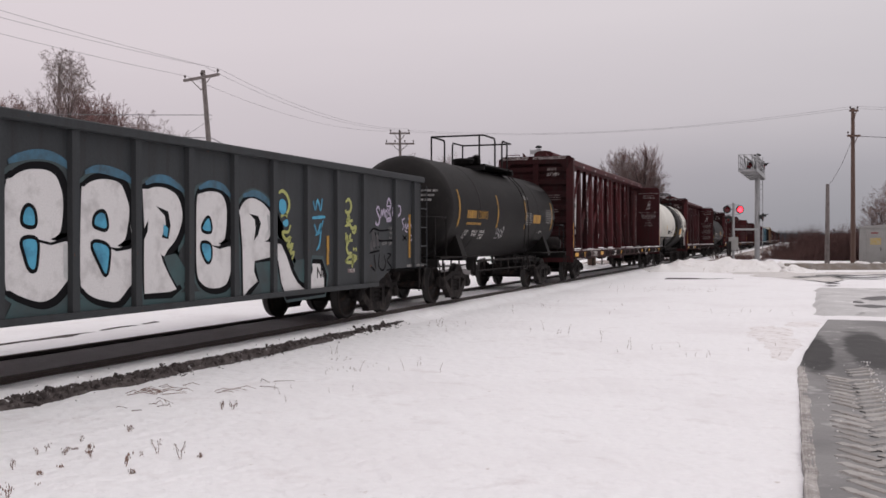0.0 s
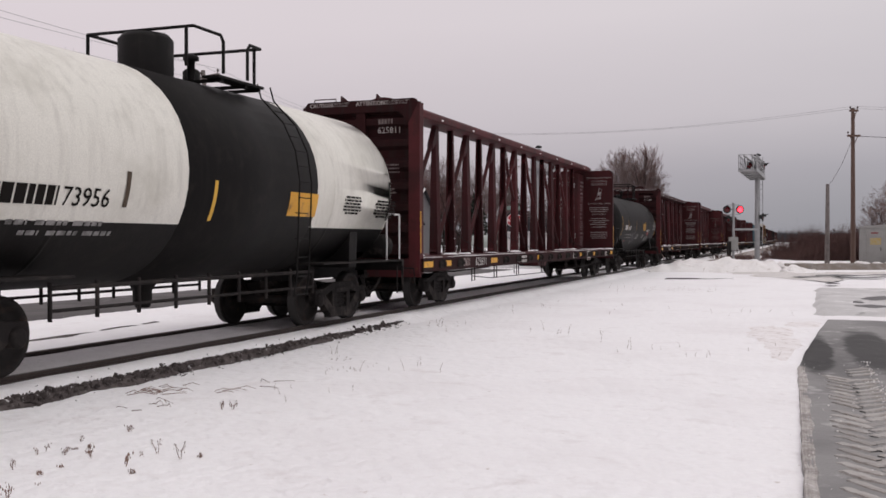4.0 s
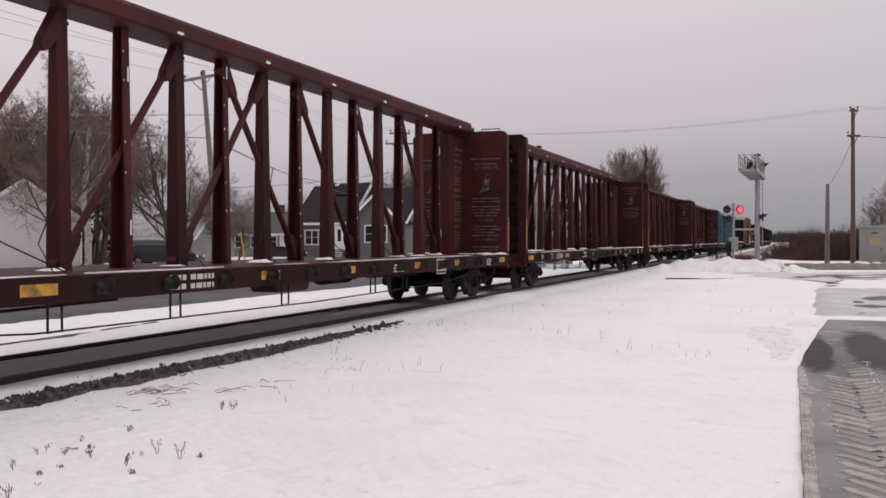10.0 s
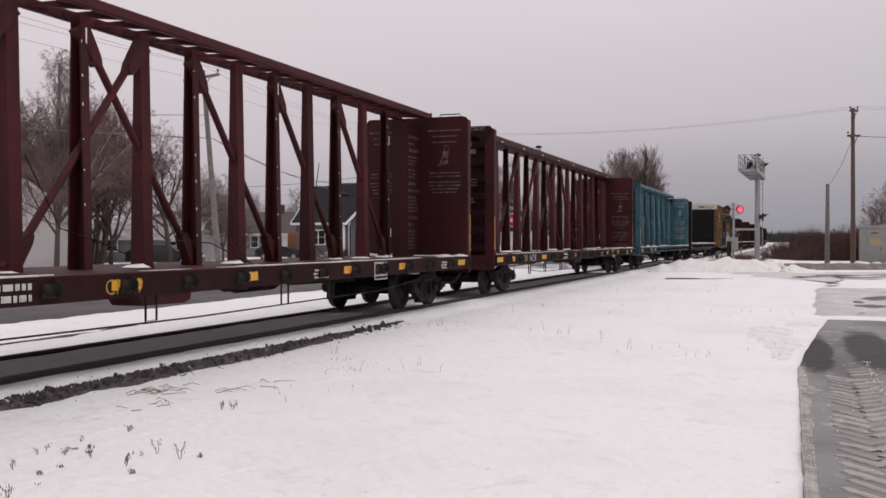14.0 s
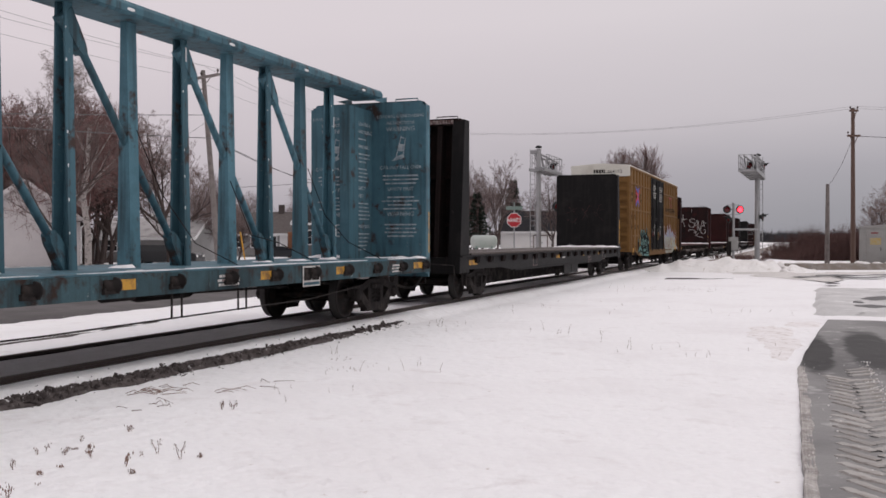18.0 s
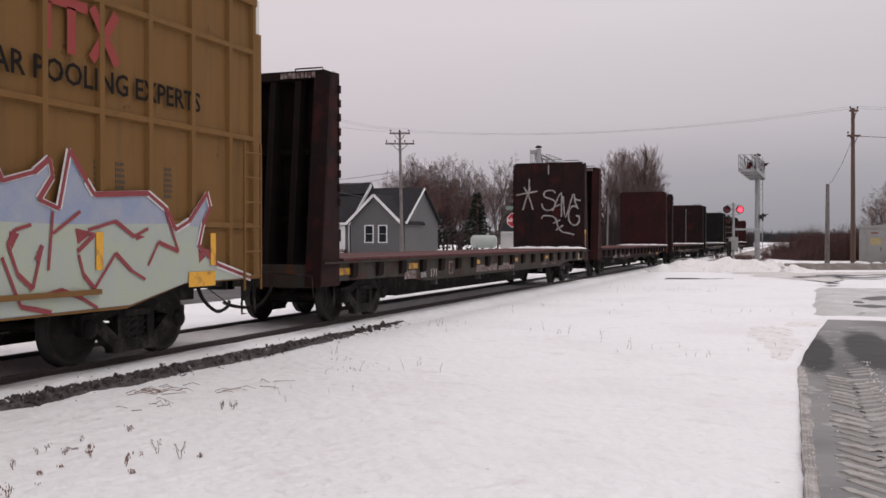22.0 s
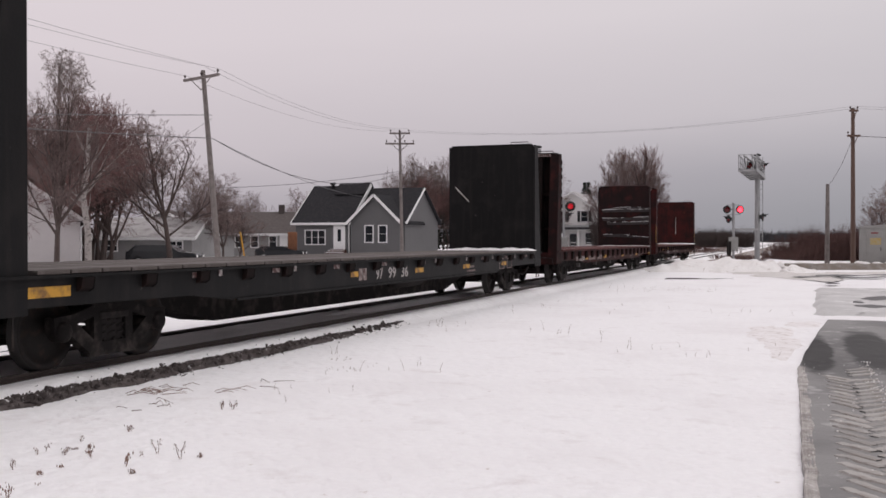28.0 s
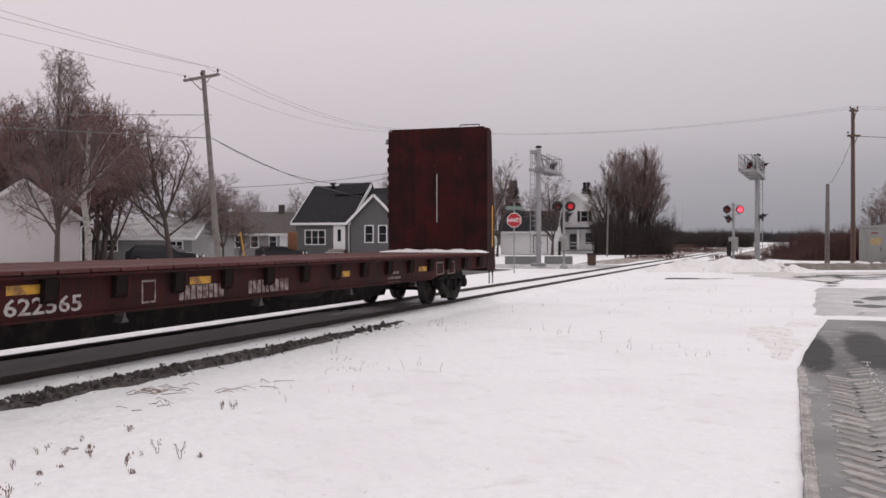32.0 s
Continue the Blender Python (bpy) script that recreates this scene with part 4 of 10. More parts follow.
        yg = sy * (BF_END - 0.6)
        part("grab_iron", Shape().tube([(0.60, yg, BF_TOP), (0.60, yg, BF_TOP + 0.07), (1.15, yg, BF_TOP + 0.07), (1.15, yg, BF_TOP)], 0.014, 5), wall, ob)
        if strips and not (paint is BLACKCAR and sy < 0):
            part("reflector", Shape().box(1.412, 1.416, sy * (BF_END - 0.12) - 0.035 if sy < 0 else BF_END - 0.33, (sy * (BF_END - 0.12) + 0.035) if sy < 0 else BF_END - 0.26, 1.35, 2.45), REFLECT, ob, "yellow reflective strip")
        for k in range(0 if paint is BLACKCAR else 9):
            part("edge_lug", kept((wall.name, "lug"), lambda: Shape().box(0, 0.03, -0.04, 0.04, -0.07, 0.07, bev=0.008).mesh("edge_lug", wall)), None, ob, loc=(1.41 if sy < 0 else -1.44, sy * (BF_END - 0.71), 2.2 + 0.25 * k))

    def drift():
        s = Shape()
        rnd = random.Random(3)
        for i in range(26):
            x = -1.25 + 2.5 * i / 25
            h = rnd.uniform(0.03, 0.10)
            s.lathe([(BF_DECK, 0.34), (BF_DECK + h * 0.5, 0.24), (BF_DECK + h, 0.03)], "z", (x, BF_END - 0.74 - rnd.uniform(0.1, 0.42), 0), 8)
        return s.mesh("snow_drift", SNOW)
    sd = part("snow_drift", kept("bf_drift", drift), None, ob, "snow drifted against the end wall", kind="stuff")
    sd.scale = (1, 1, snow)
    sd.location.z = BF_DECK * (1 - snow)
    for y, z, w in amber:
        reflector(ob, y, z, w=w, h=0.10 if w < 0.5 else 0.12, x=1.404, mat=WORNREFLECT)
    for y in (-10.9, 10.9):
        stirrup(ob, y, top=0.80, drop=0.42, w=0.3)
    foot, tall = print_z
    for text, y0, y1 in number:
        lettering(ob, text, 0.3, y0, foot, x=1.403, bold=0.004, span=(y1 - y0, tall), mat=FLATPRINT)
    for k, (y0, y1) in enumerate(marks):
        bars(ob, ((0, 0, round(y1 - y0, 2), tall),), (1.403, y0, foot), SIDE, seed=2 + k)
    bars(ob, block(0.8, 3, 0.05, 0.10, centred=False), (1.402, 4.0, 0.84), SIDE, mat=BARINK)
    for y0, w in plates:
        def plate_frame():
            s = Shape()
            for p0, p1, q0, q1 in ((0, 0.025, 0, 0.29), (w - 0.025, w, 0, 0.29), (0.025, w - 0.025, 0.265, 0.29), (0.025, w - 0.025, 0, 0.025)):
                s.box(-0.002, 0.002, p0, p1, q0, q1)
            return s.mesh("data_plate", BARINK)
        part("data_plate", kept(("bf_plate", w), plate_frame), None, ob, "data panel in a worn white frame", (1.402, y0, 0.735))
    if legs is not None:
        def leg():
            return Shape().prism([(-0.075, 0.52), (0.075, 0.52), (0.02, 0.59), (0.015, 0.655), (-0.015, 0.655), (-0.02, 0.59)], "x", 1.20, 1.34).mesh("bearer_foot", LITDUST)
        y = legs
        while y < 7.5:
            part("bearer_foot", kept("bf_leg", leg), None, ob, "snow-dusted foot of a cross bearer, coloured pale as lit", (0, y, 0))
            y += 3.21
    bars(ob, ((0, 0, 0.72, 0.10),), (0.43, -BF_END + 0.37, BF_TOP - 0.14), FRONT, mat=BARINK, seed=5)
    part("brake_reservoir", kept("reservoir", lambda: Shape()), None, ob, loc=(0.9, 1.2, 0.72))
    for y in (-8.75, 8.75):
        truck(ob, y)
    couplers(ob, BF_END - 0.05, 0.98)
    return ob


flat13 = bulkhead_flat(276.20, BLACKCAR, DECK, "black bulkhead flat car, empty, with a bare grey deck", strips=True,
                       marks=((-0.34, 0.08),), print_z=(0.90, 0.05), plates=((-4.32, 0.5), (6.98, 0.61)), amber=((-1.01, 0.965, 0.48), (3.03, 0.985, 0.48), (6.28, 0.99, 0.48), (-10.25, 0.96, 0.7)))
for y0 in (-0.01, 1.13):
    part("side_sheet", Shape().box(1.30, 1.385, y0, y0 + 1.11, 0.34, 0.82, bev=0.015), BLACKCAR, flat13, "deep black side sheet")
part("placard", Shape().box(1.403, 1.408, 10.1, 10.25, 0.99, 1.09), PLACARDPINK, flat13, "small pink placard")
flat15 = bulkhead_flat(322.90, GREENCAR, REDDECK, "grimy green bulkhead flat car with brown end walls and painted deck", wall=RUSTCAR, print_z=(0.71, 0.18), legs=-5.41,
                       number=(("86", -6.55, -6.23), ("171", -6.0, -5.64)), marks=((-7.49, -6.81), (-2.69, -0.93), (-0.71, 0.78)), plates=((-4.75, 0.27), (5.36, 0.46)), amber=((-7.0, 0.98, 0.5), (-2.66, 0.97, 0.49), (0.93, 0.96, 0.48), (4.6, 0.97, 0.45), (-10.25, 0.96, 0.7)))
flat16 = bulkhead_flat(347.35, RUSTCAR, REDDECK, "rust-brown bulkhead flat car, empty, with maroon end walls", wall=MAROONWALL, print_z=(0.74, 0.18), legs=-7.17,
                       number=(("2541", -7.41, -6.78),), marks=((-7.71, -7.44), (-5.83, -4.79), (-4.20, -3.10)), amber=((-7.26, 0.98, 0.48), (-3.9, 0.995, 0.41), (-0.30, 0.96, 0.36), (3.45, 0.84, 0.44), (6.46, 0.76, 0.55), (9.88, 0.96, 0.93)))
flat17 = bulkhead_flat(372.00, GREENCAR, REDDECK, "grey-green bulkhead flat car with rust-streaked brown end walls", wall=RUSTCAR, print_z=(0.72, 0.18), legs=-5.41,
                       number=(("316", -5.9, -5.45),), marks=((-7.3, -6.6), (-2.69, -0.93), (-0.71, 0.78)), plates=((-4.75, 0.27), (5.36, 0.46)), amber=((-7.0, 0.98, 0.5), (-2.66, 0.97, 0.49), (0.93, 0.96, 0.48), (4.6, 0.97, 0.45), (-10.25, 0.96, 0.7)))
flat18 = bulkhead_flat(396.40, BLACKCAR, DECK, "black bulkhead flat car, empty, with white stencilled number", print_z=(0.77, 0.225), shift=0.32,
                       number=(("97", -1.50, -1.17), ("99", -0.90, -0.52), ("36", -0.24, 0.12)), marks=((-2.28, -1.94),), amber=((-2.47, 0.895, 0.31), (0.79, 0.88, 0.47), (3.96, 0.88, 0.48), (-10.25, 0.96, 0.7), (7.2, 0.88, 0.45)))
for k in range(-4, 5):
    part("dull_strip", kept("dull_strip", lambda: Shape().box(0, 0.003, -0.115, 0.115, -0.035, 0.035).mesh("dull_strip", BARINK)), None, flat18, "dusty pale strip", (1.404, 1.03 + 2.12 * k, 1.055))
    part("paper_tag", kept("paper_tag", lambda: Shape().box(0, 0.003, -0.045, 0.045, -0.065, 0.065).mesh("paper_tag", FLATPRINT)), None, flat18, "small white paper tag", (1.404, 1.79 + 2.17 * k, 1.085))
flat19 = bulkhead_flat(421.10, REDCAR, REDDECK, "brown-red bulkhead flat car with planks nailed across its end wall", wall=RUSTCAR, snow=0.3, print_z=(0.75, 0.17), legs=-7.21,
                       number=(("22500", -7.45, -6.65),), marks=((-8.14, -7.8), (-7.62, -7.52), (-5.75, -4.57), (-4.10, -3.16)), amber=((-6.25, 0.825, 0.46), (-2.45, 0.835, 0.50), (1.92, 0.82, 0.48), (5.97, 0.81, 0.46), (10.32, 0.84, 0.44)))
for y0 in (-1.46, -0.16):
    bars(flat19, ((0, 0, 0.22, 0.03), (0, 0.04, 0.03, 0.22)), (1.403, y0, 0.76), SIDE, mat=BARINK, seed=7)
flat20 = bulkhead_flat(445.45, REDCAR, REDDECK, "brown-red bulkhead flat car, the last of the train", strips=True, print_z=(0.73, 0.19), legs=-7.18,
                       number=(("622565", -5.98, -4.82),), marks=((-6.33, -6.02), (-2.95, -1.85), (-1.23, -0.01)), plates=((-3.73, 0.28), (6.76, 0.47), (7.52, 0.47)), amber=((-7.93, 0.95, 0.49), (-5.69, 1.0, 0.49), (-2.47, 0.98, 0.49), (1.99, 0.915, 0.48), (5.9, 0.9, 0.46), (-11.05, 0.87, 0.25)))

# ------------------------------------------------ tank cars
AMBER = surface("amber_stencil", (0.62, 0.36, 0.04), 0.6, spots=((6, 0.62, 0.05, (0.25, 0.14, 0.03)),), relief=(0, 0))
BLACKINK = surface("black_stencil", (0.014, 0.012, 0.011), 0.8, relief=(0, 0), spec=0.05)
WHITEPAINT = surface("white_spray", (0.60, 0.58, 0.58), 0.6, spots=((3, 0.6, 0.1, (0.42, 0.40, 0.40)),), relief=(0, 0))
BLUESPRAY = surface("blue_spray", (0.06, 0.30, 0.45), 0.6, spots=((4, 0.56, 0.1, (0.03, 0.16, 0.26)),), relief=(0, 0))
TEAL = surface("teal_spray", (0.075, 0.215, 0.20), 0.6, spots=((2, 0.58, 0.12, (0.035, 0.10, 0.095)),), relief=(0, 0))
TEALLINE = surface("pale_teal_spray", (0.14, 0.30, 0.285), 0.6, relief=(0, 0))
PALEBLUE = surface("pale_blue_spray", (0.23, 0.27, 0.38), 0.6, spots=((2, 0.55, 0.15, (0.33, 0.33, 0.36)),), relief=(0, 0))
REDSPRAY = surface("red_spray", (0.42, 0.03, 0.04), 0.6, relief=(0, 0))
MINT = surface("mint_spray", (0.36, 0.39, 0.30), 0.6, spots=((2, 0.55, 0.15, (0.33, 0.36, 0.36)),), relief=(0, 0))
LIMESPRAY = surface("lime_spray", (0.34, 0.35, 0.11), 0.6, relief=(0, 0))
LILAC = surface("lilac_spray", (0.38, 0.33, 0.43), 0.6, relief=(0, 0))
FADEDINK = surface("faded_black_stencil", (0.06, 0.038, 0.022), 0.7, relief=(0, 0))
FADEDRED = surface("faded_red_emblem", (0.24, 0.028, 0.022), 0.7, relief=(0, 0))
DULLRED = surface("dull_red_spray", (0.22, 0.035, 0.04), 0.7, relief=(0, 0))
LOGORED, LOGOBLUE = surface("emblem_red", (0.45, 0.03, 0.04), 0.6), surface("emblem_blue", (0.05, 0.09, 0.40), 0.6)


def wrap(me, r, cz, y, ang):
    """A copy of flat lettering bent round a tank of radius r, its base line at angle ang above the middle."""
    out = me.copy()
    co = np.empty(len(me.vertices) * 3)
    me.vertices.foreach_get("co", co)
    co = co.reshape(-1, 3)
    a = ang + co[:, 1] / r
    rr = r + 0.006 + co[:, 2]
    out.vertices.foreach_set("co", np.stack([rr * np.cos(a), y + co[:, 0], cz + rr * np.sin(a)], 1).ravel())
    return out


def tank_words(parent, text, size, r, cz, y, ang, mat, name="lettering"):
    return part(name, wrap(words(text, size, mat), r, cz, y, ang), None, parent)


def tank_bars(parent, rows, r, cz, y, ang, mat):
    s, rnd = Shape(), random.Random(len(rows))
    for u0, w0, ln, th in rows:
        p = u0
        while p < u0 + ln - 0.02:
            k = min(rnd.uniform(0.06, 0.18), u0 + ln - p)
            s.box(p, p + k, w0, w0 + th, -0.001, 0.001)
            p += k + 0.03
    return part("stencil_block", wrap(s.mesh("stencil_block", mat), r, cz, y, ang), None, parent, kind="stuff")


def tank_strip(parent, r, cz, y, w, a0, a1, mat, name="stripe", lift=0.006):
    s, n = Shape(), 10
    v = []
    for i in range(n + 1):
        a = a0 + (a1 - a0) * i / n
        for dy in (-w / 2, w / 2):
            v.append(((r + lift) * math.cos(a), y + dy, cz + (r + lift) * math.sin(a)))
    s.add(v, [(2 * i, 2 * i + 1, 2 * i + 3, 2 * i + 2) for i in range(n)], 0, True)
    return part(name, s, mat, parent)


def tank_car(u, r, cz, half, frame_half, tc, shell_mat, label, lower=None, band=None, rail=(0.8, -1.2, -0.1, 0.6, 1.55, 4.47), rungs=(0.95, 1.35), planks=False):
    ob = car("tank_car", label, "freight car", u)
    s = Shape()
    prof = [(-half, 0.0)]
    for i in range(1, 9):
        a = math.pi / 2 * i / 8
        prof.append((-half + 0.70 * (1 - math.cos(a)), r * math.sin(a)))
    prof += [(-y, b) for y, b in prof[::-1]]
    mid = []
    for i, (y, b) in enumerate(prof):
        mid.append((y, b))
        if i == 8:
            mid += [(-half + 0.74, r), (-half * 0.52 - 0.03, r), (-half * 0.52, r), (-half * 0.52 + 0.012, r + 0.006), (-half * 0.52 + 0.04, r + 0.006), (-half * 0.52 + 0.052, r), (-half * 0.52 + 0.08, r), (0.0, r), (half * 0.52 - 0.08, r), (half * 0.52 - 0.052, r), (half * 0.52 - 0.04, r + 0.006), (half * 0.52 - 0.012, r + 0.006), (half * 0.52, r), (half * 0.52 + 0.03, r), (half - 0.66, r)]
    s.lathe(mid, "y", (0, 0, cz), 40)
    me = s.mesh("tank_shell", shell_mat, lower or shell_mat, shell_mat)
    if lower:
        bm = bmesh.new()
        bm.from_mesh(me)
        bmesh.ops.bisect_plane(bm, geom=bm.verts[:] + bm.edges[:] + bm.faces[:], plane_co=(0, 0, 1.735), plane_no=(0, 0, 1))
        for f in bm.faces:
            if f.calc_center_median().z < 1.735:
                f.material_index = 1
        bm.to_mesh(me)
        bm.free()
    part("tank_shell", me, None, ob, "cylindrical tank with dished ends")
    if band:
        v = Shape()
        v.lathe([(band[0], r - 0.01), (band[0], r + 0.005), (band[1], r + 0.005), (band[1], r - 0.01)], "y", (0, 0, cz), 40)
        part("black_band", v, TANKBLACK, ob, "black band round the tank")
    for sy in (-1, 1):
        y = sy * tc
        f = Shape()
        f.prism([(-1.30, 1.02), (1.30, 1.02), (1.30, 1.12), (r * 0.86, cz - r * 0.50), (-r * 0.86, cz - r * 0.50), (-1.30, 1.12)], "y", y - 0.16, y + 0.16)
        f.box(-0.32, 0.32, y - 0.9, sy * frame_half, 0.78, 1.08)
        f.box(-1.38, 1.38, sy * (frame_half - 0.10), sy * frame_half, 0.90, 1.10)
        f.box(-1.40, 1.40, sy * (frame_half - 0.62), sy * (frame_half - 0.10), 1.09, 1.13)
        part("saddle", f, TANKBLACK, ob, "black saddle and stub sill")
        t = Shape()
        e = sy * (frame_half - 0.05)
        for x in (-1.3, 0, 1.3):
            t.tube([(x, e, 1.1), (x, e, 2.05)], 0.02, 5)
        t.tube([(-1.3, e, 2.05), (1.3, e, 2.05), (1.32, e - sy * 0.7, 2.05)], 0.02, 5)
        t.tube([(1.32, e - sy * 0.7, 2.05), (1.32, e - sy * 0.7, 1.1)], 0.02, 5)
        part("end_railing", t, TANKBLACK if not lower else WHITEPAINT, ob)
        part("running_board", Shape().box(0.9, 1.42, y - sy * 1.4, sy * (frame_half - 0.1), 1.10, 1.13), UNDER, ob)
        stirrup(ob, sy * (frame_half - 0.25), top=1.0, drop=0.55, w=0.3)
    # walkway, railing and fittings on top
    top = cz + r
    wide, y0, ya, yb, y1, rz = rail
    w = Shape()
    if planks:
        # two narrow gratings beside the fittings, on brackets
        for sx in (-1, 1):
            w.box(sx * (wide - 0.28), sx * (wide + 0.02), ya - 0.15, y1 + 0.08, top - 0.02, top + 0.015)
            for q in (ya, yb, y1):
                w.box(sx * 0.30, sx * (wide - 0.02), q - 0.03, q + 0.03, top - 0.07, top - 0.021)
    else:
        w.box(-wide - 0.05, wide + 0.05, y0 - 0.08, y1 + 0.08, top + 0.02, top + 0.06)
        w.box(-wide - 0.05, wide + 0.05, y0 - 0.08, y0 - 0.02, top - 0.10, top + 0.06).box(-wide - 0.05, wide + 0.05, y1 + 0.02, y1 + 0.08, top - 0.10, top + 0.06)
    part("walkway", w, TANKBLACK, ob)
    # a U-shaped railing at each end of the walkway, open at the sides for the ladders
    for e, b in ((y0, ya), (y1, yb)):
        d = 0.07 if b > e else -0.07
        rl = Shape()
        near = [(wide, b, top + 0.05), (wide, b, rz - 0.09), (wide, b - d, rz), (wide, e, rz)]
        rl.tube(near + [(-x, y, z) for x, y, z in near[::-1]], 0.026, 6)
        for x in (-wide, wide - 0.12):
            rl.tube([(x, e, top + 0.05), (x, e, rz)], 0.026, 6)
        part("railing", rl, TANKBLACK, ob, "black tubular railing")
    g = 0.62 if planks else 1.0
    part("manway", Shape().lathe([(top - 0.1, 0.28 * g), (top + 0.16 * g, 0.28 * g), (top + 0.20 * g, 0.33 * g), (top + 0.24 * g, 0.33 * g), (top + 0.27 * g, 0.20 * g), (top + 0.27 * g, 0)], "z", (0, y0 + 0.5, 0), 16), TANKBLACK, ob)
    part("valve_housing", Shape().lathe([(top - 0.1, 0.22 * g), (top + 0.30 * g, 0.22 * g), (top + 0.36 * g, 0.15 * g), (top + 0.36 * g, 0)], "z", (0.1, y0 + 1.15, 0), 14), TANKBLACK, ob)
    part("safety_valve", Shape().lathe([(top, 0.06), (top + 0.3, 0.06), (top + 0.3, 0.12), (top + 0.36, 0.12), (top + 0.40, 0.04), (top + 0.40, 0)], "z", (0.3, y0 + 0.85, 0), 10), TANKBLACK, ob)
    lad = Shape()
    for y in rungs:
        lad.tube([(0.9, y, top + 0.05)] + [((r + 0.13) * math.cos(a), y, cz + (r + 0.13) * math.sin(a)) for a in (0.95, 0.6, 0.3, 0.0)] + [(r + 0.08, y, 1.0), (r + 0.02, y, 0.62)], 0.014, 5)
    for i in range(9):
        a = 0.9 - i * 0.15
        z = cz + (r + 0.13) * math.sin(a)
        x = (r + 0.13) * math.cos(a)
        lad.tube([(x, rungs[0], z), (x, rungs[1], z)], 0.009, 5)
    for z in (0.66, 0.95, 1.25, 1.55):
        lad.tube([(r + 0.06, rungs[0], z), (r + 0.06, rungs[1], z)], 0.014, 5)
    if not planks or lower:
        part("ladder", lad, TANKBLACK, ob)
    hr = Shape()
    ya, yb = -tc + 1.3, tc - 1.3
    for x in (1.15, -1.15):
        hr.tube([(x, ya, 0.98), (x, yb, 0.98)], 0.030, 6)
        hr.tube([(x, ya, 0.72), (x, yb, 0.72)], 0.022, 6)
        for i in range(9):
            y = ya + (yb - ya) * i / 8
            hr.tube([(x, y, 1.05), (x, y, 0.60)], 0.026, 6)
    part("brake_piping", hr, UNDER, ob)
    part("brake_reservoir", kept("reservoir", lambda: Shape()), None, ob, loc=(0.55, frame_half - 0.55, 1.40), rot=(0, 0, 90))
    part("bottom_outlet", Shape().lathe([(cz - r - 0.38, 0.10), (cz - r - 0.30, 0.14), (cz - r - 0.12, 0.14), (cz - r + 0.05, 0.26)], "z", (0, 0, 0), 12), TANKBLACK, ob)
    for sy in (-1, 1):
        truck(ob, sy * tc)
    couplers(ob, frame_half, 1.05)
    return ob


def tank_ribbon(parent, r, cz, strokes, width, mat, label):
    """Hand-drawn lines on a tank's side: strokes of (along, up), laid on the shell."""
    rr = r + 0.006
    for pts in strokes:
        line, v = flowing(pts, 4), []
        k = len(line)
        for i, p in enumerate(line):
            d = (line[min(i + 1, k - 1)] - line[max(i - 1, 0)]).normalized()
            for w in (-width / 2, width / 2):
                z = p.y + d.x * w
                v.append((math.sqrt(rr * rr - (z - cz) ** 2), p.x - d.y * w, z))
        part("graffiti_stroke", Shape().add(v, [(2 * i, 2 * i + 1, 2 * i + 3, 2 * i + 2) for i in range(k - 1)]), mat, parent, label)


FAINTSPRAY = surface("faint_grey_spray", (0.095, 0.088, 0.092), 0.8, spots=((5, 0.50, 0.12, (0.045, 0.042, 0.044)),), relief=(0, 0))
TAGWHITE = surface("white_marker", (0.36, 0.35, 0.35), 0.8, spots=((8, 0.55, 0.1, (0.2, 0.19, 0.19)),), relief=(0, 0))
DULLINK = surface("grimy_white_stencil", (0.26, 0.25, 0.245), 0.8, spots=((7, 0.52, 0.08, (0.10, 0.095, 0.092)),), relief=(0, 0))
DULLAMBER = surface("grimy_amber", (0.36, 0.19, 0.022), 0.7, spots=((5, 0.56, 0.1, (0.18, 0.095, 0.02)),), relief=(0, 0))

t2 = tank_car(27.15, 1.29, 2.31, 5.85, 6.5, 4.35, TANKBLACK, "black tank car with amber lettering and graffiti scribble", rail=(0.78, -1.2, -0.1, 0.6, 1.55, 4.47))
for y in (-4.69, -1.43, 1.47, 4.78):
    tank_strip(t2, 1.29, 2.31, y, 0.10, -0.353, 0.36, DULLAMBER)
tank_words(t2, "125093", 0.295, 1.29, 2.31, -3.26, -0.175, DULLAMBER)
tank_bars(t2, ((0, 0, 0.74, 0.20),), 1.29, 2.31, -4.07, -0.175, DULLAMBER)
tank_bars(t2, ((0, 0, 1.18, 0.06),), 1.29, 2.31, -4.04, -0.305, DULLAMBER)
for k, row in enumerate((((-4.04, "LD LMT"), (-3.41, "204700 LB"), (-2.77, "92850 KG")), ((-4.04, "LT WT"), (-3.34, "58300 LB"), (-2.74, "26450 KG")), ((-4.06, "NEW"), (-2.68, "03-1988")))):
    for y, text in row:
        tank_words(t2, text, 0.105, 1.29, 2.31, y, -0.474 - 0.074 * k, STENCIL)
tank_bars(t2, block(0.92, 6, 0.032, 0.068, centred=False), 1.29, 2.31, 1.5, 0.013, DULLINK)
tank_bars(t2, block(0.63, 3, 0.04, 0.055, centred=False), 1.29, 2.31, 1.5, 0.426, DULLINK)
tank_strip(t2, 1.29, 2.31, 2.8, 0.90, -0.2, 0.005, DULLAMBER, "notice")
tank_bars(t2, block(1.1, 7, 0.028, 0.068), 1.29, 2.31, 3.82, 0.141, DULLINK)
tank_bars(t2, ((0, 0, 0.5, 0.012), (0, 0.05, 0.5, 0.012)), 1.29, 2.31, 3.27, -0.442, STENCIL)
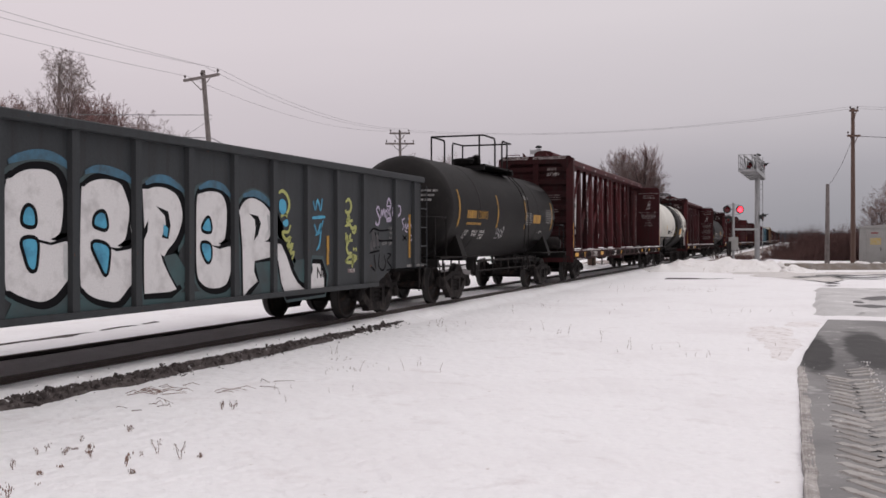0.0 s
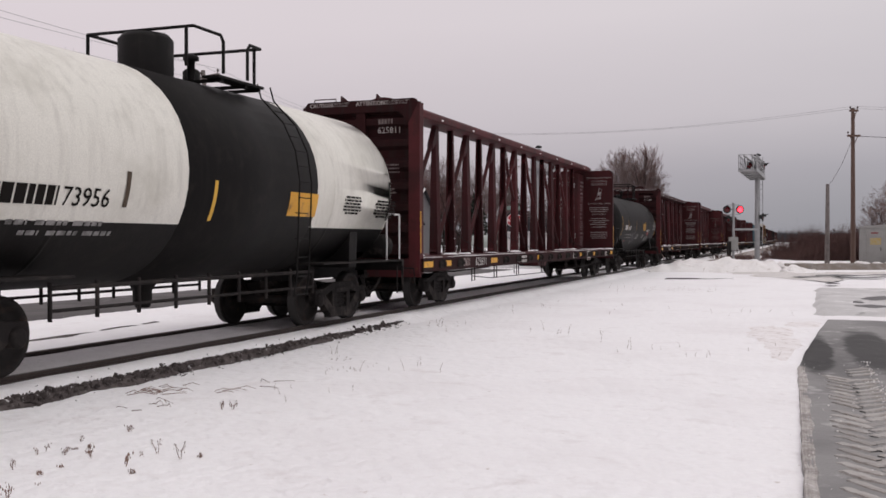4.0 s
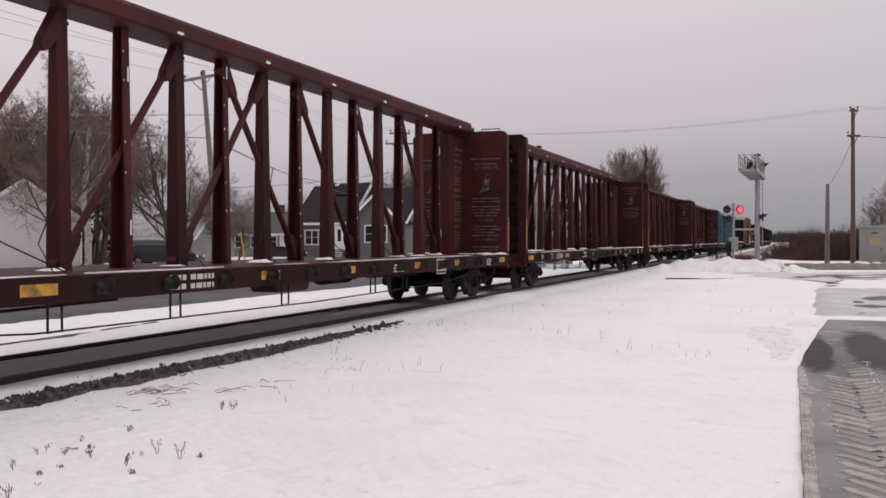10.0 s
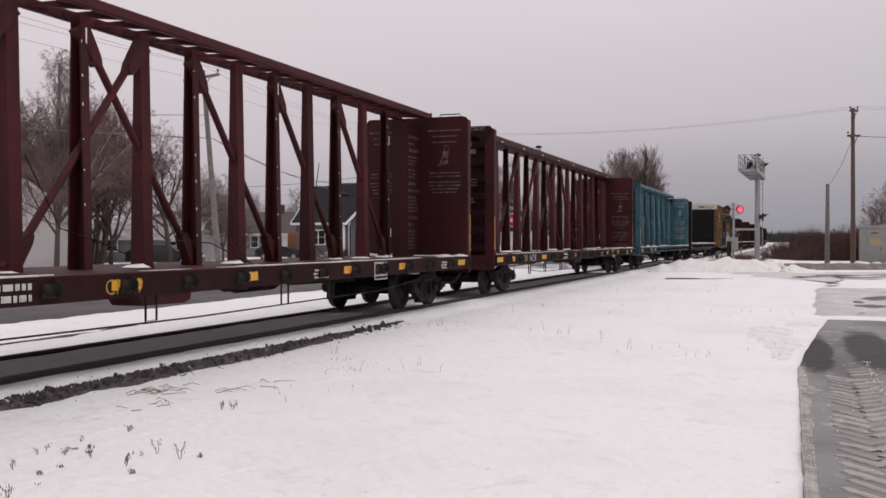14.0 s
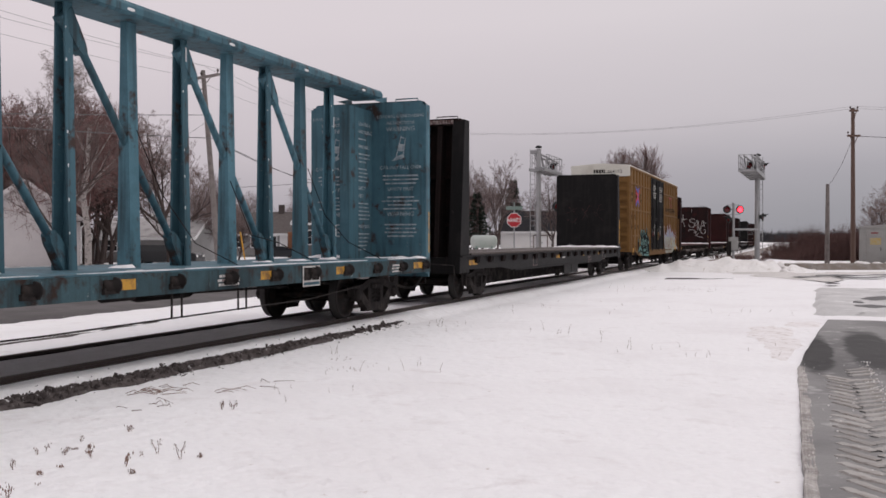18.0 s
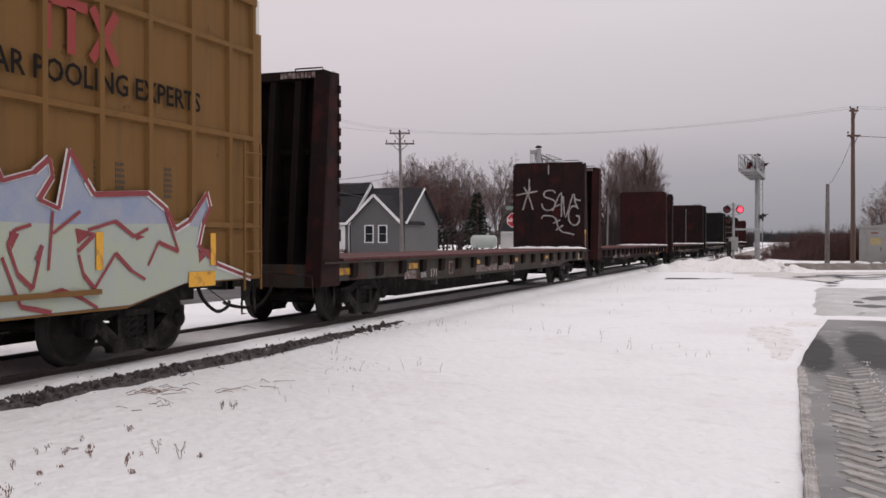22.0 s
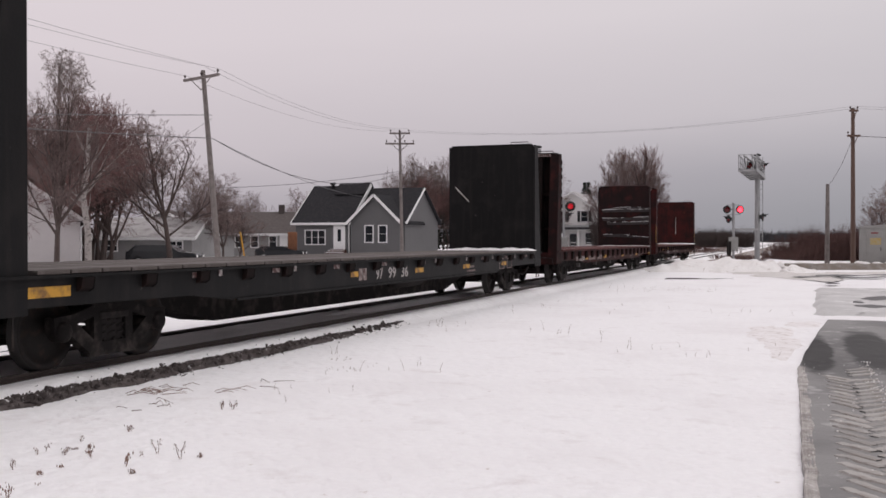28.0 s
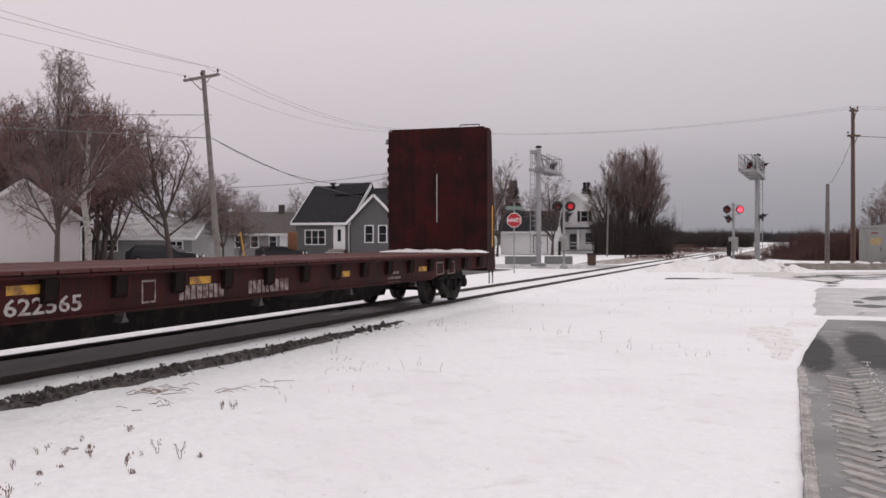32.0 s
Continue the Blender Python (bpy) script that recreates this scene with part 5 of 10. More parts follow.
tank_ribbon(t2, 1.29, 2.31, ([(-1.31, 1.83), (-1.18, 1.59)], [(-1.32, 1.82), (-1.18, 1.84), (-1.08, 1.79), (-1.15, 1.72), (-0.99, 1.7), (-0.89, 1.62), (-1.01, 1.58), (-1.19, 1.59)], [(-0.85, 1.83), (-0.94, 1.77), (-0.88, 1.66), (-0.71, 1.59), (-0.67, 1.66), (-0.76, 1.76), (-0.89, 1.81), (-0.88, 1.68), (-0.47, 1.62)], [(-0.79, 1.79), (-0.64, 1.72), (-0.66, 1.86)], [(-0.65, 1.75), (-0.62, 1.61), (-0.73, 1.56)], [(-0.71, 1.9), (-0.54, 1.61)], [(-0.73, 1.91), (-0.61, 1.85), (-0.55, 1.72), (-0.57, 1.6)]), 0.022, TAGWHITE, "thin white marker stroke")



def end_print(parent, half, r, cz, x, z, text, rows, mat, size=0.26, ink=None):
    """Print on the dished front end, set on the curve of the head."""
    def lay(me):
        out = me.copy()
        co = np.empty(len(me.vertices) * 3)
        me.vertices.foreach_get("co", co)
        co = co.reshape(-1, 3)
        xx, zz = co[:, 0] + x, co[:, 1] + z
        dd = np.clip(1 - (xx ** 2 + (zz - cz) ** 2) / r ** 2, 0, 1)
        out.vertices.foreach_set("co", np.stack([xx, -half + 0.70 * (1 - np.sqrt(dd)) - 0.012 - co[:, 2], zz], 1).ravel())
        return out
    if text:
        part("lettering", lay(words(text, size, mat)), None, parent)
    s, rnd = Shape(), random.Random(len(text))
    for k in range(rows):
        p = 0.0
        while p < 0.85:
            w = rnd.uniform(0.06, 0.16)
            s.box(p, p + w, -0.16 - 0.11 * k, -0.11 - 0.11 * k, -0.001, 0.001)
            p += w + 0.03
    part("stencil_block", lay(s.mesh("stencil_block", ink or DULLINK)), None, parent, kind="stuff")


end_print(t2, 5.85, 1.29, 2.31, 0.08, 2.84, "125093", 3, DULLINK, 0.17)
t4 = tank_car(65.85, 1.535, 2.45, 6.35, 6.75, 4.45, TANKWHITE, "white tank car with a black band and black belly", rail=(0.93, -0.05, 0.72, 1.4, 1.8, 4.60), rungs=(1.75, 2.15), planks=True, lower=TANKBLACK, band=(-1.03, 2.62))
tank_words(t4, "73956", 0.32, 1.535, 2.45, -3.32, -0.358, BLACKINK)
tank_bars(t4, ((0, 0, 0.92, 0.22),), 1.535, 2.45, -4.3, -0.358, BLACKINK)
for y, m, a0, a1 in ((-5.07, AMBER, -0.58, -0.01), (-2.24, FADEDINK, -0.35, -0.065), (-0.38, AMBER, -0.44, -0.065), (5.65, BLACKINK, -0.36, 0.14)):
    tank_strip(t4, 1.535, 2.45, y, 0.08, a0, a1, m)
tank_strip(t4, 1.535, 2.45, 2.18, 0.95, -0.358, -0.103, REFLECT, "notice")
part("dome", Shape().lathe([(3.9, 0.40), (4.48, 0.40), (4.56, 0.33), (4.58, 0)], "z", (0, 0.1, 0), 18), TANKBLACK, t4, "black protective housing")
for y, n in ((-4.01, 0), (-3.78, 1)):
    tank_bars(t4, ((0, 0, 0.30, 0.06), (0.42, 0, 0.50, 0.06), (1.0, 0, 0.48, 0.06)), 1.535, 2.45, y, -0.515 - 0.085 * n, DULLINK)
tank_bars(t4, block(0.85, 6, 0.035, 0.058), 1.535, 2.45, 3.6, -0.112, BLACKINK)
tank_bars(t4, block(1.2, 6, 0.04, 0.06), 1.535, 2.45, 4.9, -0.131, BLACKINK)

t6 = tank_car(104.65, 1.4, 2.32, 6.15, 6.75, 4.5, TANKBLACK, "black molten sulfur tank car with grey graffiti", rail=(0.92, -0.22, 0.53, 1.2, 1.7, 4.40), planks=True)
for y, a0, a1 in ((-5.24, -0.41, 0.224), (-3.56, -0.20, 0.114), (-1.14, -0.20, 0.108), (1.09, -0.20, 0.073), (1.99, -0.21, 0.114), (5.44, -0.397, 0.219)):
    tank_strip(t6, 1.4, 2.32, y, 0.09, a0, a1, DULLAMBER)
end_print(t6, 6.15, 1.4, 2.32, 0.16, 2.68, "6818", 3, DULLINK, 0.19)
end_print(t6, 6.15, 1.4, 2.32, -0.25, 1.85, "", 4, DULLINK)
end_print(t6, 6.15, 1.4, 2.32, -0.25, 3.24, "", 2, DULLINK, ink=DULLRED)
tank_words(t6, "6818", 0.31, 1.4, 2.32, -3.39, -0.223, STENCIL)
tank_bars(t6, ((0, 0, 0.76, 0.22),), 1.4, 2.32, -4.43, -0.223, STENCIL)
tank_bars(t6, ((0, 0, 0.4, 0.05), (0.5, 0, 0.62, 0.05), (1.2, 0, 0.55, 0.05)), 1.4, 2.32, -4.07, -0.409, DULLINK)
tank_bars(t6, ((0, 0, 0.3, 0.05), (0.5, 0, 0.55, 0.05), (1.15, 0, 0.55, 0.05)), 1.4, 2.32, -3.9, -0.516, DULLINK)
tank_strip(t6, 1.4, 2.32, -3.57, 0.34, -0.663, -0.621, DULLRED, "red_mark")
tank_strip(t6, 1.4, 2.32, 1.58, 0.80, -0.216, 0.043, DULLAMBER, "notice")
tank_words(t6, "MOLTEN SULFUR", 0.135, 1.4, 2.32, 2.36, -0.241, STENCIL)
tank_strip(t6, 1.4, 2.32, 2.93, 0.5, -0.389, -0.271, DULLRED, "red_mark")
tank_bars(t6, block(1.12, 8, 0.036, 0.052), 1.4, 2.32, 4.63, 0.104, DULLINK)
tank_bars(t6, block(0.9, 5, 0.03, 0.055, centred=False), 1.4, 2.32, -0.67, -0.389, DULLINK)
tank_bars(t6, block(0.92, 4, 0.03, 0.050, centred=False), 1.4, 2.32, 1.15, -0.399, DULLINK)
tank_bars(t6, block(1.4, 5, 0.03, 0.055, centred=False), 1.4, 2.32, 2.38, -0.467, DULLINK)
tank_ribbon(t6, 1.4, 2.32, ([(-2.21, 1.92), (-2.08, 1.71), (-1.99, 1.54), (-2.02, 1.46), (-2.14, 1.48)], [(-1.99, 1.85), (-2.0, 1.76), (-1.93, 1.65), (-1.83, 1.6), (-1.83, 1.67), (-1.9, 1.78), (-1.99, 1.84)], [(-1.74, 1.62), (-1.86, 1.82), (-1.69, 1.67), (-1.74, 1.86), (-1.61, 1.62)], [(-1.57, 1.64), (-1.63, 1.81), (-1.58, 1.89), (-1.51, 1.81), (-1.51, 1.6), (-1.34, 1.61)], [(-1.45, 1.87), (-1.31, 1.61)], [(-1.33, 1.91), (-1.13, 1.56)], [(-1.34, 1.91), (-1.18, 1.94), (-1.05, 1.86), (-1.06, 1.76), (-1.21, 1.7)], [(-1.16, 1.71), (-1.11, 1.56), (-0.92, 1.46), (-0.81, 1.49), (-0.84, 1.6), (-1.03, 1.71)], [(-1.74, 2.16), (-1.83, 2.12), (-1.82, 2.05), (-1.72, 2.01), (-1.62, 2.04), (-1.61, 2.1), (-1.69, 2.15), (-1.74, 2.16)], [(-1.62, 1.59), (-1.55, 1.45), (-1.55, 1.33)], [(-1.69, 1.44), (-1.51, 1.47), (-1.26, 1.45)], [(-1.57, 1.36), (-1.47, 1.39), (-1.27, 1.36)]), 0.045, FAINTSPRAY, "faint grey sprayed letter")

# ------------------------------------------------ gondola
BLUEHALO = surface("soft_blue_spray", (0.045, 0.155, 0.25), 0.7, spots=((5, 0.50, 0.25, (0.034, 0.050, 0.060)),), relief=(0, 0))
OUTLINE = surface("black_spray", (0.010, 0.010, 0.011), 0.9, relief=(0, 0), spec=0.05)
SHADEPAINT = surface("grey_spray_shade", (0.36, 0.36, 0.36), 0.8, spots=((3, 0.5, 0.15, (0.5, 0.5, 0.5)),), relief=(0, 0))
TEALGLAZE = surface("dull_teal_spray", (0.035, 0.075, 0.080), 0.7, spots=((2, 0.5, 0.15, (0.035, 0.045, 0.048)),), relief=(0, 0))


def gondola(u):
    half, top, low = 8.6, 2.87, 0.66
    ob = car("gondola_car", "dark grey high-sided gondola car covered in large white and blue graffiti", "freight car", u)
    for sx in (-1, 1):
        part("side_wall", Shape().prism([(-half, 0.95), (-7.0, 0.95), (-6.2, low), (6.2, low), (7.0, 0.95), (half, 0.95), (half, top), (-half, top)], "x", sx * 1.36, sx * 1.33), GONDOLA, ob)
    part("car_floor", Shape().box(-1.33, 1.33, -half, half, 0.98, 1.02), GONDOLA, ob)
    for sy in (-1, 1):
        e = Shape().box(-1.36, 1.36, sy * half, sy * (half - 0.04), 0.9, top - 0.05)
        e = part("end_wall", e, GONDOLA, ob)
        for z in (1.4, 1.9, 2.4):
            part("end_rib", Shape().box(-1.3, 1.3, sy * (half + 0.002), sy * (half + 0.10), z - 0.09, z + 0.09), GONDOLA, e)
    for sx in (-1, 1):
        c = Shape().box(sx * 1.33, sx * 1.46, -half, half, top - 0.10, top + 0.02, bev=0.015)
        part("top_rail", c, GONDOLA, ob)
        b = Shape().box(sx * 1.34, sx * 1.44, -6.2, 6.2, low - 0.03, low + 0.05)
        part("bottom_rail", b, GONDOLA, ob)
    rib = Shape().prism([(0, -0.085), (0.065, -0.06), (0.065, 0.06), (0, 0.085)], "z", 0.0, 1.0)
    me = rib.mesh("side_rib", GONDOLA)
    for sx in (-1, 1):
        for dy in [0.45, 1.48] + [3.01 + 1.112 * k for k in range(11)] + [15.75, 16.75]:
            y = half - dy
            z0 = low if abs(y) < 6.2 else 0.95
            r = part("side_rib", me, None, ob, loc=(sx * 1.358, y, z0), rot=(0, 0, 0 if sx > 0 else 180))
            r.scale = (1, 1, top - 0.08 - z0)
    lad = Shape()
    for sy in (-1, 1):
        for z in (1.0, 1.4, 1.8, 2.2, 2.6):
            lad.tube([(1.50, sy * (half - 0.38), z), (1.50, sy * half, z)], 0.014, 5)
        for y in (half - 0.38, half):
            lad.tube([(1.50, sy * y, 0.9), (1.50, sy * y, 2.7)], 0.014, 5)
        stirrup(ob, sy * (half - 0.2), x=1.46, top=0.95, drop=0.5, w=0.3)
    part("ladder", lad, GONDOLA, ob)
    part("center_sill", Shape().box(-0.34, 0.34, -half, half, 0.62, 0.98), UNDER, ob)
    for y in (-6.95, 6.95):
        truck(ob, y)
    couplers(ob, half + 0.02, 1.2)
    # big letters: a blue halo above, a dark outline, a pale fill
    x0 = 1.364

    def smooth(pts, n=5):
        """A round closed outline through a few corner points."""
        out, k = [], len(pts)
        for i in range(k):
            p0, p1, p2, p3 = (Vector(pts[(i + d) % k]) for d in (-1, 0, 1, 2))
            for q in range(n):
                s = q / n
                v = p1 + (p2 - p0) * 0.5 * s + (p0 * 2 - p1 * 5 + p2 * 4 - p3) * 0.5 * s * s + (p1 * 3 - p0 - p2 * 3 + p3) * 0.5 * s ** 3
                out.append((v.x, v.y))
        return out

    def grown(poly, g):
        """The outline pushed outwards by g."""
        k, out = len(poly), []
        area = sum(poly[i][0] * poly[(i + 1) % k][1] - poly[(i + 1) % k][0] * poly[i][1] for i in range(k))
        for i in range(k):
            d = Vector(poly[(i + 1) % k]) - Vector(poly[i - 1])
            d = d.normalized() if d.length else Vector((1, 0))
            w = math.copysign(g, area)
            out.append((poly[i][0] + d.y * w, poly[i][1] - d.x * w))
        return out

    def layer(poly, mat, lift, label=""):
        part("graffiti_letter", Shape().prism(poly, "x", 0, 0.0012), mat, ob, label, (x0 + lift, half, 0))

    def letter(body, holes):
        layer([(a + 0.05, b + 0.01) for a, b in grown(body, 0.14)], TEALGLAZE, 0.0004)
        layer([(a + 0.04, b) for a, b in grown(body, 0.085)], OUTLINE, 0.002)
        layer(body, WHITEPAINT, 0.004, "white letter sprayed with a black and blue outline")
        for poly in holes:
            layer(grown(poly, 0.045), OUTLINE, 0.006)
            layer(poly, BLUESPRAY, 0.008)

    def e_letter(body, eye, slit, mouth):
        letter(smooth(body, 3), (smooth(eye), smooth(slit)))
        layer(mouth, OUTLINE, 0.0062)

    e_letter([(-11.79, 2.05), (-11.69, 2.18), (-11.54, 2.26), (-11.38, 2.29), (-11.19, 2.29), (-11.05, 2.23), (-10.97, 2.09), (-10.94, 1.94), (-10.96, 1.72), (-11.01, 1.59), (-11.13, 1.53), (-10.83, 1.50), (-10.78, 1.37), (-10.79, 1.18), (-10.88, 1.07), (-11.04, 0.93), (-11.17, 0.87), (-11.32, 0.86), (-11.54, 0.92), (-11.72, 1.00), (-11.79, 1.10)],
             [(-11.54, 1.73), (-11.52, 1.83), (-11.46, 1.88), (-11.39, 1.83), (-11.38, 1.70), (-11.48, 1.69)], [(-11.54, 1.52), (-11.36, 1.52), (-11.35, 1.35), (-11.38, 1.22), (-11.45, 1.24), (-11.51, 1.38)], [(-11.35, 1.54), (-11.13, 1.50), (-10.83, 1.58), (-10.76, 1.56), (-10.88, 1.52), (-11.13, 1.47), (-11.30, 1.50)])
    e_letter([(-10.65, 2.05), (-10.60, 2.14), (-10.44, 2.22), (-10.20, 2.25), (-9.97, 2.21), (-9.87, 2.08), (-9.80, 1.91), (-9.83, 1.70), (-9.89, 1.53), (-10.02, 1.45), (-9.68, 1.44), (-9.61, 1.34), (-9.68, 1.07), (-9.84, 0.92), (-10.02, 0.79), (-10.20, 0.80), (-10.45, 0.86), (-10.61, 0.96), (-10.67, 1.11)],
             [(-10.43, 1.72), (-10.40, 1.81), (-10.30, 1.85), (-10.24, 1.80), (-10.23, 1.67), (-10.38, 1.69)], [(-10.46, 1.48), (-10.20, 1.44), (-10.20, 1.23), (-10.24, 1.13), (-10.32, 1.23)], [(-10.22, 1.45), (-10.02, 1.43), (-9.83, 1.46), (-9.68, 1.50), (-9.63, 1.46), (-9.83, 1.41), (-10.04, 1.39)])
    e_letter([(-8.39, 1.72), (-8.37, 2.11), (-8.27, 2.17), (-8.01, 2.21), (-7.77, 2.17), (-7.65, 2.01), (-7.65, 1.73), (-7.71, 1.53), (-7.86, 1.47), (-7.59, 1.44), (-7.49, 1.37), (-7.54, 1.08), (-7.63, 0.92), (-7.77, 0.86), (-8.01, 0.85), (-8.25, 0.92), (-8.38, 1.10)],
             [(-8.24, 1.68), (-8.17, 1.79), (-8.09, 1.82), (-8.05, 1.66)], [(-8.26, 1.47), (-8.07, 1.45), (-8.05, 1.29), (-8.12, 1.23), (-8.22, 1.33)], [(-8.07, 1.46), (-7.86, 1.44), (-7.58, 1.51), (-7.43, 1.50), (-7.49, 1.45), (-7.83, 1.40)])
    # P with a flared stem
    letter(smooth([(-9.54, 2.09), (-9.43, 2.17), (-9.22, 2.21), (-8.98, 2.18), (-8.80, 2.09), (-8.71, 1.90), (-8.74, 1.72), (-8.86, 1.53), (-9.01, 1.42), (-9.18, 1.35)], 3)[:28] + [(-9.13, 1.24), (-8.99, 1.05), (-8.84, 0.88), (-8.99, 0.85), (-9.51, 0.85), (-9.52, 1.21), (-9.51, 1.71)], ())
    layer([(-9.27, 1.96), (-9.02, 1.90), (-8.97, 1.71), (-9.02, 1.54), (-9.16, 1.56), (-9.07, 1.73), (-9.09, 1.84)], OUTLINE, 0.006)
    layer([(-9.12, 1.73), (-9.02, 1.68), (-9.05, 1.56), (-9.13, 1.60)], BLUESPRAY, 0.008)
    layer([(-9.58, 1.59), (-9.43, 1.78), (-9.45, 1.63), (-9.52, 1.53)], OUTLINE, 0.006)
    layer([(-9.12, 1.32), (-8.85, 1.35), (-8.63, 1.13), (-8.63, 0.97), (-8.83, 0.92), (-9.00, 1.11)], TEALGLAZE, 0.0025, "dull teal shading between the letters")
    # R with a long foot
    letter(smooth([(-7.28, 1.86), (-7.20, 2.07), (-7.01, 2.15), (-6.80, 2.14), (-6.55, 2.05), (-6.35, 1.88), (-6.38, 1.66), (-6.62, 1.51)], 3)[:22] + [(-6.28, 1.48), (-6.08, 1.46), (-5.90, 1.26), (-5.74, 1.01), (-5.55, 0.83), (-5.34, 0.72), (-5.16, 0.82), (-5.01, 1.02), (-5.03, 1.13), (-4.75, 1.12), (-4.60, 0.89), (-4.60, 0.67), (-5.94, 0.65), (-6.08, 0.86), (-6.17, 1.20), (-6.42, 1.26), (-6.88, 1.21), (-6.90, 1.06), (-6.80, 0.90), (-7.05, 0.79), (-7.20, 0.68), (-7.22, 1.40)], ())
    layer([(-7.03, 1.92), (-6.78, 1.89), (-6.70, 1.78), (-6.78, 1.61), (-6.90, 1.52), (-6.85, 1.71), (-6.88, 1.84)], OUTLINE, 0.006)
    layer([(-6.87, 1.18), (-6.23, 1.21), (-6.12, 0.86), (-6.03, 0.67), (-7.03, 0.68), (-6.74, 0.88)], TEALGLAZE, 0.0045)
    layer([(-5.58, 1.20), (-5.18, 1.22), (-5.08, 1.04), (-5.28, 0.80), (-5.47, 0.86), (-5.68, 1.07)], TEALGLAZE, 0.0025)
    # grey overspray on the flanks of the letters, soft blue arcs over them
    for pts in ([(-9.80, 1.74), (-9.70, 1.41), (-9.70, 1.14), (-9.77, 0.97), (-9.68, 1.07), (-9.61, 1.34), (-9.68, 1.42)], [(-10.94, 1.48), (-10.81, 1.48), (-10.78, 1.37), (-10.79, 1.18), (-10.88, 1.07), (-10.94, 1.12)], [(-6.52, 1.92), (-6.35, 1.88), (-6.38, 1.66), (-6.59, 1.53), (-6.48, 1.70)]):
        layer(pts, SHADEPAINT, 0.0064)
    for pts in ([(-11.74, 2.34), (-11.62, 2.39), (-11.37, 2.45), (-11.12, 2.45), (-10.92, 2.39), (-10.81, 2.31)], [(-10.58, 2.31), (-10.39, 2.36), (-10.14, 2.35), (-9.87, 2.30), (-9.71, 2.22)], [(-9.48, 2.24), (-9.28, 2.31), (-8.98, 2.30), (-8.67, 2.18)], [(-8.32, 2.24), (-8.05, 2.31), (-7.75, 2.28), (-7.53, 2.16)], [(-7.20, 2.18), (-6.88, 2.23), (-6.58, 2.16), (-6.28, 2.00)]):
        part("graffiti_stroke", ribbon(pts, 0.11), BLUEHALO, ob, "soft blue sprayed arc", (x0 + 0.0034, half, 0))
    layer([(-11.8, 0.70), (-4.9, 0.69), (-5.6, 0.74), (-7.4, 0.80), (-9.0, 0.84), (-11.7, 0.86)], TEALGLAZE, 0.0011, "dull teal spray along the foot of the letters")
    part("graffiti_tag", words("No", 0.26, BLACKINK, bold=0.003), None, ob, "", (x0 + 0.0062, half - 4.88, 0.88), SIDE)
    for pts, mat, width in (([(-6.15, 2.27), (-6.03, 2.31), (-5.88, 2.24), (-5.81, 2.10), (-5.88, 1.97), (-6.03, 1.95)], LIMESPRAY, 0.030),
                          ([(-6.08, 1.90), (-5.97, 1.95), (-5.88, 1.90)], LIMESPRAY, 0.030),
                          ([(-5.77, 1.77), (-5.85, 1.66), (-6.03, 1.65), (-5.92, 1.53), (-5.77, 1.57), (-5.88, 1.41), (-5.70, 1.46), (-5.81, 1.30), (-5.66, 1.33), (-5.74, 1.19)], LIMESPRAY, 0.030),
                          ([(-4.99, 2.19), (-4.91, 2.04), (-4.83, 2.21), (-4.72, 2.04), (-4.66, 2.24)], BLUESPRAY, 0.025),
                          ([(-5.03, 1.90), (-4.55, 1.93)], BLUESPRAY, 0.025),
                          ([(-4.95, 1.79), (-4.83, 1.65), (-4.70, 1.81), (-4.75, 1.48), (-4.87, 1.35)], BLUESPRAY, 0.025),
                          ([(-4.62, 1.87), (-4.74, 1.67), (-4.91, 1.61)], BLUESPRAY, 0.020)):
        part("graffiti_tag", ribbon(pts, width * 2.2, 0.6), mat, ob, "sprayed tag", (x0 + 0.003, half, 0))
    for pts in ([(-6.13, 2.14), (-6.03, 2.18), (-5.92, 2.12), (-5.92, 1.99), (-6.03, 1.93), (-6.13, 2.00)], [(-6.03, 1.81), (-5.88, 1.86), (-5.85, 1.77), (-5.96, 1.74)]):
        layer(smooth(pts), BLUESPRAY, 0.003)
    def tag(mat, width, lines):
        for pts in lines:
            part("graffiti_tag", ribbon(pts, width * 2.2, 0.6), mat, ob, "sprayed tag", (x0 + 0.003, half, 0))

    tag(LILAC, 0.024, [[(-2.21, 2.1), (-2.28, 2.18), (-2.36, 2.11), (-2.26, 2.0), (-2.21, 1.95), (-2.28, 1.83), (-2.4, 1.84), (-2.38, 1.89)], [(-2.17, 1.96), (-2.11, 2.12), (-2.08, 2.01), (-2.01, 2.14), (-1.96, 1.98)], [(-1.9, 2.13), (-1.95, 2.04), (-1.9, 1.99), (-1.82, 2.05), (-1.9, 2.13)], [(-1.83, 2.16), (-1.66, 1.99)], [(-1.65, 2.21), (-1.88, 1.97)], [(-1.87, 2.2), (-1.77, 2.36), (-1.65, 2.22), (-1.87, 2.2)], [(-1.56, 2.19), (-1.57, 2.03), (-1.38, 2.02), (-1.36, 2.15), (-1.54, 2.1)], [(-1.28, 2.23), (-1.16, 2.21), (-1.17, 2.07), (-1.38, 1.99), (-1.52, 2.0)], [(-1.9, 1.94), (-1.66, 1.97), (-1.68, 1.92), (-1.88, 1.9)]])
    tag(LILAC, 0.018, [[(-0.92, 1.98), (-1.07, 1.93), (-0.99, 1.82), (-1.04, 1.73)], [(-0.92, 1.76), (-0.87, 1.87), (-0.82, 1.76), (-0.74, 1.87), (-0.72, 1.78), (-0.64, 1.89), (-0.53, 1.78)], [(-0.73, 2.0), (-0.71, 1.95)], [(-0.64, 1.73), (-0.68, 1.56), (-0.56, 1.52), (-0.51, 1.61), (-0.61, 1.63)], [(-0.92, 1.73), (-0.77, 1.69)]])
